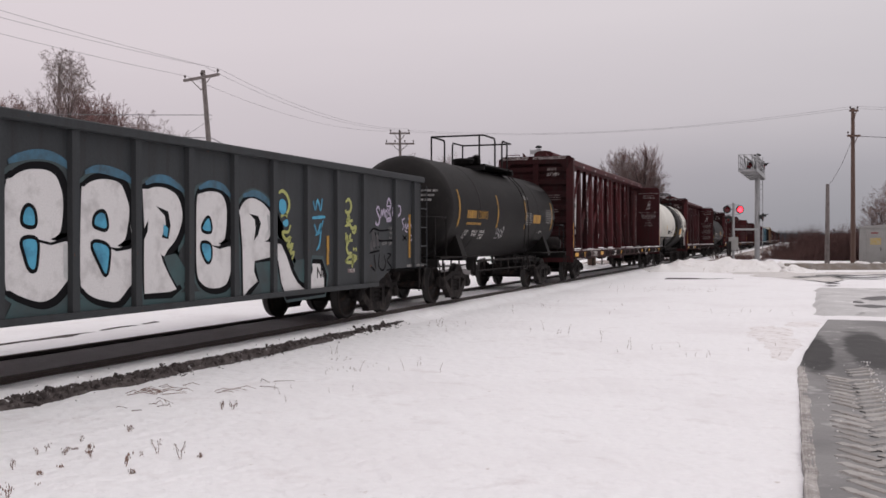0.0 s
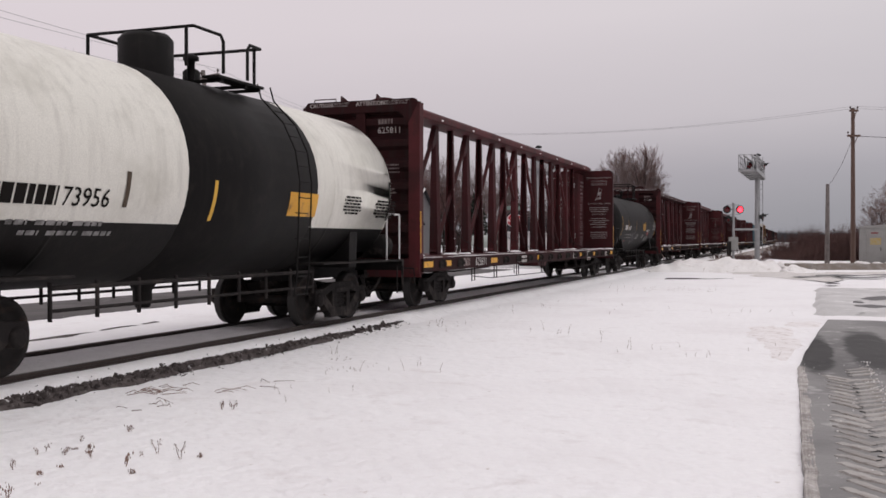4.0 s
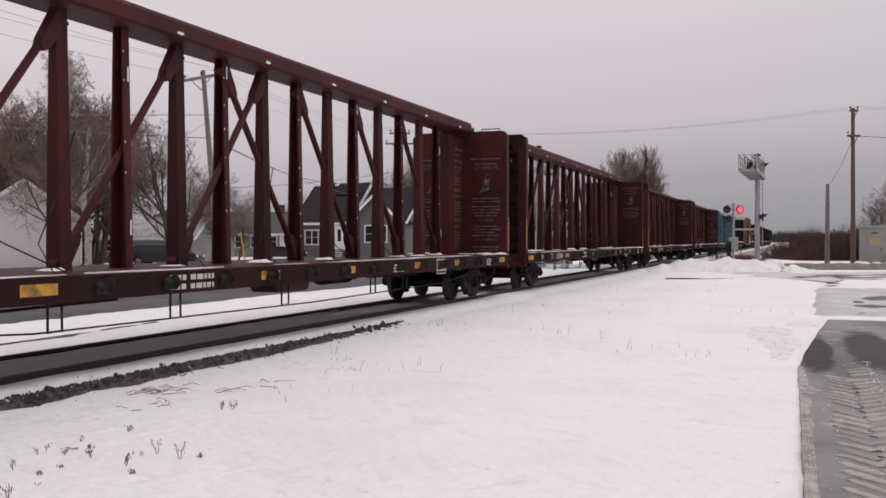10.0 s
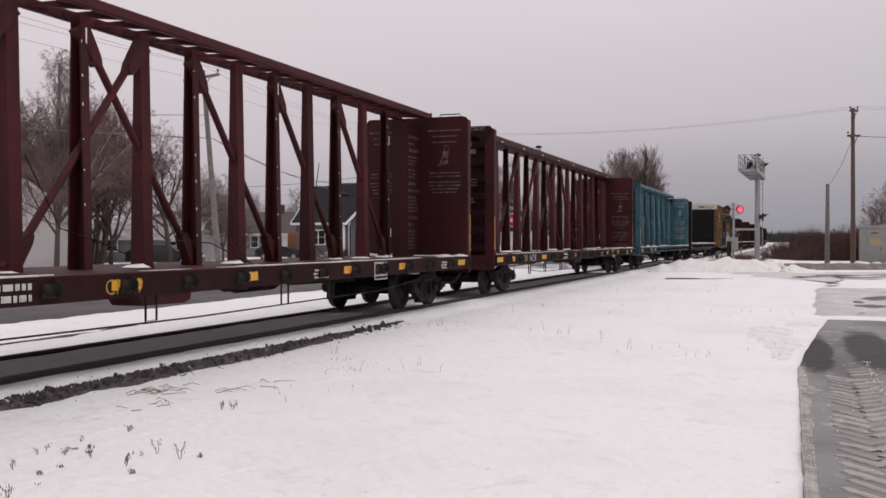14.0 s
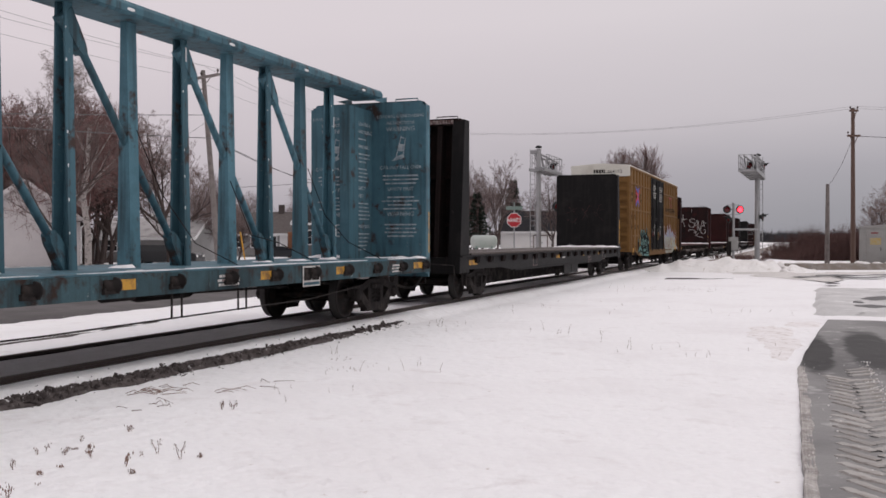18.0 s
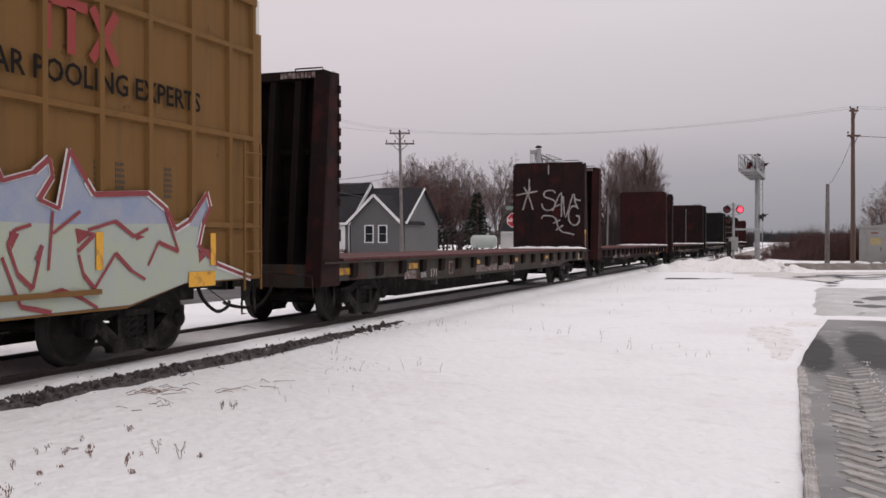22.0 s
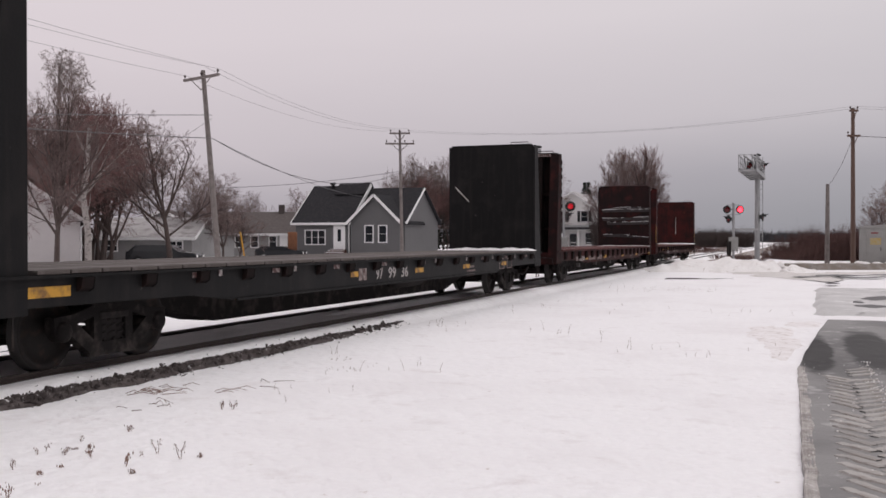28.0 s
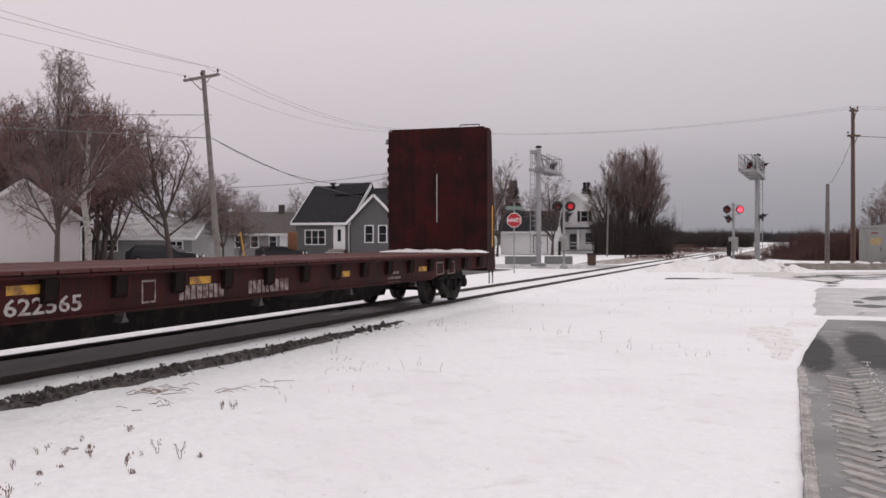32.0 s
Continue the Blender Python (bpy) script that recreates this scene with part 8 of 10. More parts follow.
def stop_sign(x, y, turn):
    ob = thing("stop_sign", "red octagonal French stop sign on a steel post", "road sign", (x, y, -0.2), turn)
    part("post", Shape().box(-0.03, 0.03, 0.0, 0.05, 0, 3.5), GALV, ob)
    o = [(0.40 * math.cos(math.pi / 8 + k * math.pi / 4), 2.75 + 0.40 * math.sin(math.pi / 8 + k * math.pi / 4)) for k in range(8)]
    i = [(a * 0.91, 2.75 + (b - 2.75) * 0.91) for a, b in o]
    p = part("plate", Shape().prism(o, "y", -0.02, 0.0), SIGNWHITE, ob)
    part("face", Shape().prism(i, "y", -0.025, -0.0205), SIGNRED, p)
    part("lettering", words("ARRÊT", 0.25, SIGNWHITE, align="CENTER", bold=0.006), None, p, loc=(0, -0.028, 2.66), rot=FRONT)
    part("street_plate", Shape().box(-0.42, 0.42, -0.015, 0.015, 3.28, 3.46, bev=0.004), SIGNGREEN, ob, "street name plate")
    part("street_plate", Shape().box(-0.015, 0.015, -0.42, 0.42, 3.50, 3.68, bev=0.004), SIGNGREEN, ob)


stop_sign(-13.74, 48.22, 15)
PALENOTICE = surface("faded_yellow_notice", (0.42, 0.31, 0.12), 0.7, spots=((7, 0.55, 0.1, (0.38, 0.34, 0.25)),), relief=(0, 0))
cab = thing("signal_cabinet", "grey steel railway signal cabinet with yellow notice", "cabinet", (3.5, 63.2, -0.1), -2)
part("body", Shape().box(0, 2.6, 0, 2.4, 0, 2.35, bev=0.02), STEELGREY, cab)
part("roof", Shape().prism([(-0.08, 2.35), (2.68, 2.35), (2.68, 2.42), (1.3, 2.55), (-0.08, 2.42)], "y", -0.08, 2.48), STEELGREY, cab)
d = part("door", Shape().box(0.35, 1.25, -0.04, 0, 0.15, 2.15, bev=0.01), STEELGREY, cab)
part("handle", Shape().box(1.12, 1.16, -0.09, -0.04, 1.0, 1.2), SIGBLACK, d)
part("notice", Shape().box(0.55, 1.15, -0.045, -0.041, 1.35, 1.75, bev=0.001), PALENOTICE, d, "faded yellow notice")
part("notice", Shape().box(0.6, 1.0, -0.045, -0.041, 2.0, 2.08), DULLRED, d, "faded red notice")
part("base", Shape().box(-0.05, 2.65, -0.05, 2.45, -0.35, 0), GALV, cab)

binn = thing("litter_bin", "dark brown roadside litter bin in snow", "bin", (-12.38, 61.5, -0.2), 20)
part("bin_body", Shape().prism([(-0.22, 0.0), (0.22, 0.0), (0.25, 0.80), (-0.25, 0.80)], "y", -0.25, 0.25), DARKPOLE, binn)
part("lid", Shape().box(-0.29, 0.29, -0.29, 0.29, 0.80, 0.87, bev=0.02), SIGBLACK, binn)

# ---------------------------------------------------------------- houses
SIDINGGREY = surface("grey_siding", (0.112, 0.110, 0.113), 0.6, spots=((0.8, 0.6, 0.15, (0.10, 0.098, 0.10)),))
SIDINGWHITE = surface("white_siding", (0.58, 0.545, 0.545), 0.6, spots=((0.8, 0.6, 0.15, (0.52, 0.49, 0.49)),))
SIDINGFARM = surface("fresh_white_siding", (0.80, 0.785, 0.775), 0.6, spots=((0.8, 0.6, 0.15, (0.74, 0.72, 0.71)),))
SIDINGPALE = surface("pale_siding", (0.24, 0.235, 0.235), 0.6, spots=((0.8, 0.6, 0.15, (0.20, 0.195, 0.195)),))
ROOFDARK = surface("dark_shingles", (0.024, 0.023, 0.026), 0.9, spots=((6, 0.55, 0.08, (0.036, 0.035, 0.038)),), relief=(18, 0.5), spec=0.15)
ROOFBROWN = surface("brown_shingles", (0.075, 0.060, 0.058), 0.85, spots=((4, 0.55, 0.08, (0.10, 0.085, 0.08)),), relief=(18, 0.5))
ROOFSNOW = surface("snowy_shingles", (0.42, 0.40, 0.40), 0.8, spots=((1.2, 0.56, 0.10, (0.22, 0.20, 0.20)),), relief=(10, 0.3))
TRIM = surface("white_trim", (0.78, 0.77, 0.77), 0.5, relief=(0, 0))
GLASS = surface("window_glass", (0.02, 0.022, 0.026), 0.08, relief=(0, 0))
STEPWOOD = surface("brown_step_wood", (0.10, 0.045, 0.035), 0.8)
STONEGREY = surface("foundation", (0.25, 0.25, 0.25), 0.8)


def window(parent, x, z, w, h, y, panes=1, mat=None):
    """A white window set on a wall that faces -y."""
    wn = part("window", Shape().box(x - w / 2, x + w / 2, y - 0.02, y + 0.05, z, z + h), GLASS, parent, "white-framed window")
    f = Shape()
    t = 0.09
    f.box(x - w / 2 - t, x + w / 2 + t, y - 0.06, y - 0.0, z - t, z).box(x - w / 2 - t, x + w / 2 + t, y - 0.06, y, z + h, z + h + t)
    f.box(x - w / 2 - t, x - w / 2, y - 0.06, y, z, z + h).box(x + w / 2, x + w / 2 + t, y - 0.06, y, z, z + h)
    part("window_frame", f, TRIM, wn)
    for k in range(1, panes):
        xx = x - w / 2 + w * k / panes
        part("mullion", Shape().box(xx - 0.035, xx + 0.035, y - 0.05, y, z, z + h), TRIM, wn)
    part("glazing_bar", Shape().box(x - w / 2, x + w / 2, y - 0.035, y - 0.02, z + h * 0.5 - 0.015, z + h * 0.5 + 0.015), TRIM, wn)
    return wn


def gabled(parent, x0, x1, y0, y1, z0, eave, ridge, wall_mat, roof_mat, along="x", over=0.35, trim=None):
    """A body with a pitched roof in courses of siding; the ridge runs along x or y."""
    s = Shape()
    if along == "x":
        ym = (y0 + y1) / 2
        s.prism([(y0, z0), (y1, z0), (y1, eave), (ym, ridge), (y0, eave)], "x", x0, x1)
    else:
        xm = (x0 + x1) / 2
        s.prism([(x0, z0), (x1, z0), (x1, eave), (xm, ridge), (x0, eave)], "y", y0, y1)
    wall = part("wall", s, wall_mat, parent)
    n = max(4, int((eave - z0) / 0.22))
    for k in range(n):
        z = z0 + (eave - z0) * k / n
        part("siding_course", Shape().prism([(y0 - 0.018, z), (y0 - 0.002, z), (y0 - 0.002, z + (eave - z0) / n)], "x", x0, x1), wall_mat, wall)
    r = Shape()
    t = 0.16
    if along == "x":
        k = (ridge - eave) / (ym - y0)
        for a, b in ((y0 - over, ym), (y1 + over, ym)):
            za = eave - over * k
            r.add([(x0 - over, a, za), (x1 + over, a, za), (x1 + over, b, ridge), (x0 - over, b, ridge), (x0 - over, a, za + t), (x1 + over, a, za + t), (x1 + over, b, ridge + t), (x0 - over, b, ridge + t)],
                  [(0, 1, 2, 3), (4, 7, 6, 5), (0, 4, 5, 1), (1, 5, 6, 2), (2, 6, 7, 3), (3, 7, 4, 0)])
        rf = part("roof", r, roof_mat, parent)
        part("fascia", Shape().box(x0 - over, x1 + over, y0 - over - 0.04, y0 - over, eave - over * k - 0.06, eave - over * k + t), trim or TRIM, rf)
        for xx in (x0 - over, x1 + over):
            part("bargeboard", Shape().beam((xx, y0 - over, eave - over * k + 0.05), (xx, ym, ridge + 0.05), 0.22, 0.06), trim or TRIM, rf)
    else:
        k = (ridge - eave) / (xm - x0)
        for a, b in ((x0 - over, xm), (x1 + over, xm)):
            za = eave - over * k
            r.add([(a, y0 - over, za), (a, y1 + over, za), (b, y1 + over, ridge), (b, y0 - over, ridge), (a, y0 - over, za + t), (a, y1 + over, za + t), (b, y1 + over, ridge + t), (b, y0 - over, ridge + t)],
                  [(0, 1, 2, 3), (4, 7, 6, 5), (0, 4, 5, 1), (1, 5, 6, 2), (2, 6, 7, 3), (3, 7, 4, 0)])
        rf = part("roof", r, roof_mat, parent)
        za = eave - over * k
        for a in (x0 - over, x1 + over):
            part("bargeboard", Shape().beam((a, y0 - over - 0.03, za + 0.05), (xm, y0 - over - 0.03, ridge + 0.05), 0.24, 0.06, up=(0, 1, 0)), trim or TRIM, rf)
    return wall


def grey_house():
    """A bungalow square to the street: a taller left part, a long roof behind and a front gable."""
    h = thing("house", "grey-sided bungalow with dark roof and white trim", "house", (-38.9, 81.0, -0.1), 0)
    gabled(h, -5.5, 0.0, 0.0, 8.6, 0, 3.35, 6.75, SIDINGGREY, ROOFDARK, "x")
    gabled(h, 0.02, 5.45, 0.35, 8.9, 0, 3.35, 6.45, SIDINGGREY, ROOFDARK, "x", over=0.3)
    gabled(h, 0.45, 5.3, -0.5, 4.6, 0, 3.35, 5.65, SIDINGGREY, ROOFDARK, "y")
    part("ridge_raise", Shape().prism([(2.9, 6.0), (5.7, 6.0), (4.5, 7.15), (4.1, 7.15)], "x", -2.9, 0.3), ROOFDARK, h)
    part("bargeboard", Shape().beam((0.36, -0.4, 3.15), (0.36, 4.25, 6.95), 0.24, 0.06), TRIM, h)
    window(h, -3.45, 1.25, 2.0, 1.25, -0.02, 3)
    window(h, 2.3, 1.45, 0.72, 1.45, -0.52)
    window(h, 3.65, 1.45, 0.72, 1.45, -0.52)
    d = part("door", Shape().box(-1.40, -0.45, -0.08, 0.0, 0.75, 2.85), TRIM, h, "white front door")
    part("door_glass", Shape().box(-1.10, -0.75, -0.095, -0.08, 1.5, 2.6), GLASS, d)
    part("door_frame", Shape().box(-1.52, -1.40, -0.10, 0.0, 0.75, 2.95).box(-0.45, -0.33, -0.10, 0.0, 0.75, 2.95).box(-1.52, -0.33, -0.10, 0.0, 2.85, 2.97), TRIM, d)
    for k in range(5):
        st = part("step", Shape().box(-2.2 + 0.12 * k, 0.0 - 0.05 * k, -1.6 + 0.30 * k, -0.1, 0.15 * k + 0.002, 0.15 * (k + 1)), STEPWOOD, h, "brown wooden step")
        part("snow_edge", Shape().box(-2.18 + 0.12 * k, -0.02 - 0.05 * k, -1.62 + 0.30 * k, -1.40 + 0.30 * k, 0.15 * (k + 1) + 0.001, 0.15 * (k + 1) + 0.05, bev=0.01), SNOW, st, "snow lying on the step")
    part("roof_vent", Shape().lathe([(6.4, 0.15), (7.0, 0.15), (7.0, 0.28), (7.2, 0.28), (7.2, 0)], "z", (-3.6, 4.0, 0), 12), ROOFDARK, h)
    part("downpipe", Shape().box(0.02, 0.12, -0.1, -0.02, 0, 3.2), TRIM, h)


grey_house()
solid("fence_panel", Shape().box(-0.42, 0.42, -0.04, 0.04, 0, 2.35, bev=0.01), surface("orange_boards", (0.21, 0.085, 0.04), 0.8, spots=((3, 0.55, 0.1, (0.14, 0.06, 0.03)),)), "orange-brown boarded fence panel between two houses", "fence", loc=(-43.1, 78.0, -0.1), rot=20.1)


def white_house():
    h = thing("house", "white-sided house gable with brown roof", "house", (-44.9, 47.4, -0.2), 47)
    gabled(h, -3.35, 3.25, 0, 12, 0, 3.0, 5.35, SIDINGWHITE, ROOFBROWN, "y", over=0.45, trim=SIDINGWHITE)
    part("gutter", Shape().tube([(3.75, -0.4, 2.85), (3.75, 12, 2.85)], 0.07, 6), TRIM, h)
    part("downpipe", Shape().tube([(3.7, -0.3, 2.8), (3.3, -0.05, 2.55), (3.3, -0.05, 0.2)], 0.05, 6), TRIM, h)


white_house()


def garage():
    h = thing("garage", "low white garage with snow-dusted roof", "garage", (-47.5, 62.5, -0.2), 20.1)
    gabled(h, -3.9, 3.7, 0, 8, 0, 1.9, 3.4, SIDINGPALE, ROOFSNOW, "x")
    d = part("garage_door", Shape().box(-0.9, 1.6, -0.05, 0.0, 0, 1.75), SIDINGPALE, h)
    for k in range(4):
        part("door_panel", Shape().box(-0.85, 1.55, -0.065, -0.05, 0.05 + 0.43 * k, 0.42 + 0.43 * k), SIDINGPALE, d)
    window(h, 2.5, 0.9, 0.9, 0.7, -0.02, 2)
    window(h, -2.5, 0.9, 0.8, 0.8, -0.02, 1)


garage()


def pale_house():
    h = thing("house", "pale grey bungalow with brown roof and chimney", "house", (-52.6, 87.2, -0.1), 20.1)
    gabled(h, -4.2, 4.0, 0, 9, 0, 2.3, 4.5, SIDINGPALE, ROOFBROWN, "x")
    for x in (-1.6, 0.0, 1.9):
        window(h, x, 0.9, 0.7, 1.1, -0.02, 1)
    d = part("door", Shape().box(2.6, 3.4, -0.05, 0, 0.1, 2.1), TRIM, h)
    part("chimney", Shape().box(1.8, 2.4, 4.0, 4.6, 4.0, 5.4), ROOFBROWN, h)
    g = thing("garage", "low grey garage with brown roof", "garage", (-56.0, 73.5, -0.1), 20.1)
    gabled(g, -3.2, 6.8, 0, 7, 0, 2.1, 4.2, SIDINGPALE, ROOFBROWN, "y")


pale_house()


def farmhouse():
    h = thing("house", "white two-storey farmhouse with covered porch", "house", (-27.0, 123.0, 0.0), 0)
    gabled(h, -3.4, 2.9, 0, 9, 0, 5.3, 7.6, SIDINGFARM, ROOFSNOW, "y")
    gabled(h, 2.9, 6.2, 3.0, 9, 0, 3.2, 5.0, SIDINGFARM, ROOFSNOW, "x")
    for x in (-1.7, 1.3):
        w = window(h, x, 3.9, 0.85, 1.3, -0.02)
        for dx in (-0.72, 0.72):
            part("shutter", Shape().box(x + dx - 0.18, x + dx + 0.18, -0.07, -0.02, 3.85, 5.25), SIGBLACK, w)
    for x in (-2.2, 1.9):
        window(h, x, 1.0, 0.9, 1.4, -0.02)
    d = part("door", Shape().box(-0.6, 0.3, -0.05, 0, 0.2, 2.3), GLASS, h)
    part("porch_roof", Shape().prism([(-2.1, 2.85), (0.0, 3.35), (0.0, 3.45), (-2.1, 2.98)], "x", -3.6, 3.1), ROOFDARK, h)
    part("porch_floor", Shape().box(-3.5, 3.0, -2.0, 0, 0.1, 0.3), STONEGREY, h)
    for x in (-3.3, -1.2, 0.9, 2.8):
        part("porch_post", Shape().box(x - 0.07, x + 0.07, -1.95, -1.8, 0.3, 2.9), TRIM, h)
    for z in (0.75, 1.15):
        part("porch_rail", Shape().box(-3.3, 2.8, -1.9, -1.85, z, z + 0.06), TRIM, h)
    s = thing("shed", "white shed with a dark shingled roof", "shed", (-29.1, 108.3, -0.1), 6)
    gabled(s, -3.3, 3.0, 0, 6, 0, 2.7, 4.9, SIDINGFARM, ROOFDARK, "x")
    d = part("door", Shape().box(0.6, 2.1, -0.05, 0, 0.1, 2.1), TRIM, s, "white shed door in a dark frame")
    part("door_frame", Shape().box(0.5, 0.6, -0.07, 0.0, 0.1, 2.2).box(2.1, 2.2, -0.07, 0.0, 0.1, 2.2).box(0.6, 2.1, -0.07, 0.0, 2.1, 2.2), DARKPOLE, d)
    part("handle", Shape().box(1.2, 1.6, -0.09, -0.05, 1.25, 1.35), SIGBLACK, d)
    p = thing("marker_pole", "thin grey wooden pole in a garden", "pole", (-18.5, 99.9, -0.2), 0)
    part("shaft", Shape().tube([(0, 0, 0), (0.1, 0, 5.8)], [0.10, 0.07], 8), POLEWOOD, p)
    f = thing("wooden_fence", "dark wooden rail fence running down the slope", "fence", (-21.5, 116, 0), 45)
    for k in range(8):
        part("fence_post", Shape().box(-0.06, 0.06, -0.06, 0.06, -0.3, 1.1), DARKPOLE, f, loc=(k * 1.8, 0, -0.02 * k))
    for z in (0.45, 0.9):
        part("fence_rail", Shape().box(0, 12.6, -0.03, 0.03, z - 0.05, z + 0.05), DARKPOLE, f)


farmhouse()

wl = thing("low_concrete_wall", "low dark grey concrete wall at the street corner", "wall", (-18.7, 63.4, -0.2), 20.1)
for x0, x1 in ((0.0, 2.35), (2.7, 4.6)):
    part("wall_block", Shape().box(x0, x1, 0, 0.25, -0.1, 0.62, bev=0.03), STONEGREY, wl)
    part("snow_cap", Shape().prism([(-0.02, 0.62), (0.27, 0.62), (0.2, 0.69), (0.05, 0.69)], "x", x0 + 0.05, x1 - 0.05), SNOW, wl, "thin cap of snow")

TANKGREEN = surface("pale_green_tank", (0.30, 0.35, 0.31), 0.55, spots=((1, 0.5, 0.2, (0.42, 0.44, 0.42)),))
tk = thing("storage_tank", "horizontal pale green fuel tank on legs", "tank", (-22.8, 71.5, -0.2), 20.1)
part("tank_shell", Shape().lathe([(-1.05, 0), (-1.0, 0.3), (-0.85, 0.5), (0.85, 0.5), (1.0, 0.3), (1.05, 0)], "x", (0, 0, 1.6), 18), TANKGREEN, tk)
for x in (-0.6, 0.6):
    part("leg", Shape().box(x - 0.06, x + 0.06, -0.4, 0.4, 0, 1.25), SIGNGREEN, tk)
part("filler_cap", Shape().lathe([(2.05, 0.08), (2.25, 0.08), (2.25, 0)], "z", (0.3, 0, 0), 10), GALV, tk)

mk = thing("marker_post", "slanted yellow plastic marker post", "marker", (-32.2, 52.1, -0.2), 20)
part("stake", Shape().beam((0.16, 0, 0), (-0.20, 0, 2.2), 0.075, 0.03, up=(0, 1, 0)), REFLECT, mk)

# ---------------------------------------------------------------- parked vehicles
CARPAINT = surface("dark_car_paint", (0.018, 0.019, 0.022), 0.25, relief=(0, 0))


def parked_car(x, y, z, turn, length, height, label):
    ob = thing("parked_car", label, "car", (x, y, z), turn)
    h, w = height, 0.88
    lower = [(-length / 2, 0.30), (length / 2, 0.30), (length / 2, 0.72), (length / 2 - 0.12, 0.85), (length * 0.22, 0.95), (-length / 2 + 0.05, 0.98)]
    cabin = [(length * 0.24, 0.93), (length * 0.08, h), (-length * 0.36, h), (-length * 0.47, 0.96)]
    part("body", Shape().prism(lower, "y", -w, w), CARPAINT, ob)
    part("cabin", Shape().prism(cabin, "y", -w + 0.1, w - 0.1), CARPAINT, ob)
    part("side_window", Shape().prism([(length * 0.20, 0.98), (length * 0.07, h - 0.08), (-length * 0.33, h - 0.08), (-length * 0.42, 1.0)], "y", -w + 0.085, -w + 0.1), GLASS, ob)
    part("windscreen", Shape().add([(length * 0.245, -0.7, 0.96), (length * 0.245, 0.7, 0.96), (length * 0.09, 0.65, h - 0.02), (length * 0.09, -0.65, h - 0.02)], [(0, 1, 2, 3)]), GLASS, ob)
    for sx in (-0.31, 0.31):
        for sy in (-1, 1):
            wh = part("wheel", Shape().lathe([(-0.1, 0), (-0.1, 0.32), (0.1, 0.32), (0.1, 0)], "y", seg=18), SIGBLACK, ob, loc=(sx * length, sy * (w - 0.1), 0.32))
            part("rim", Shape().lathe([(sy * 0.11, 0), (sy * 0.11, 0.2)], "y", seg=12), GALV, wh)
    part("headlight", Shape().box(length / 2 - 0.04, length / 2 + 0.01, -0.8, -0.45, 0.6, 0.75), SIGNWHITE, ob)
    part("headlight", Shape().box(length / 2 - 0.04, length / 2 + 0.01, 0.45, 0.8, 0.6, 0.75), SIGNWHITE, ob)


parked_car(-40.3, 55.3, -0.22, 15, 4.9, 1.42, "dark parked minivan in a driveway")
parked_car(-44.0, 77.5, -0.3, 15, 4.4, 1.25, "dark parked saloon car by a house")

# ---------------------------------------------------------------- trees
BARK = surface("grey_brown_bark", (0.085, 0.062, 0.056), 0.9, spots=((5, 0.55, 0.1, (0.055, 0.04, 0.037)),), relief=(25, 0.6))
TWIG = surface("reddish_twigs", (0.175, 0.125, 0.118), 0.9, relief=(0, 0), tint=0.15)
PALEBARK = surface("pale_birch_bark", (0.33, 0.30, 0.285), 0.8, spots=((6, 0.58, 0.05, (0.10, 0.085, 0.08)),))
PALETWIG = surface("pale_birch_twigs", (0.24, 0.195, 0.185), 0.9, relief=(0, 0))
REDTWIG = surface("red_brown_twigs", (0.165, 0.090, 0.084), 0.9, relief=(0, 0), tint=0.15)
NEEDLE = surface("dark_needles", (0.020, 0.028, 0.020), 0.9, relief=(0, 0), tint=0.2)


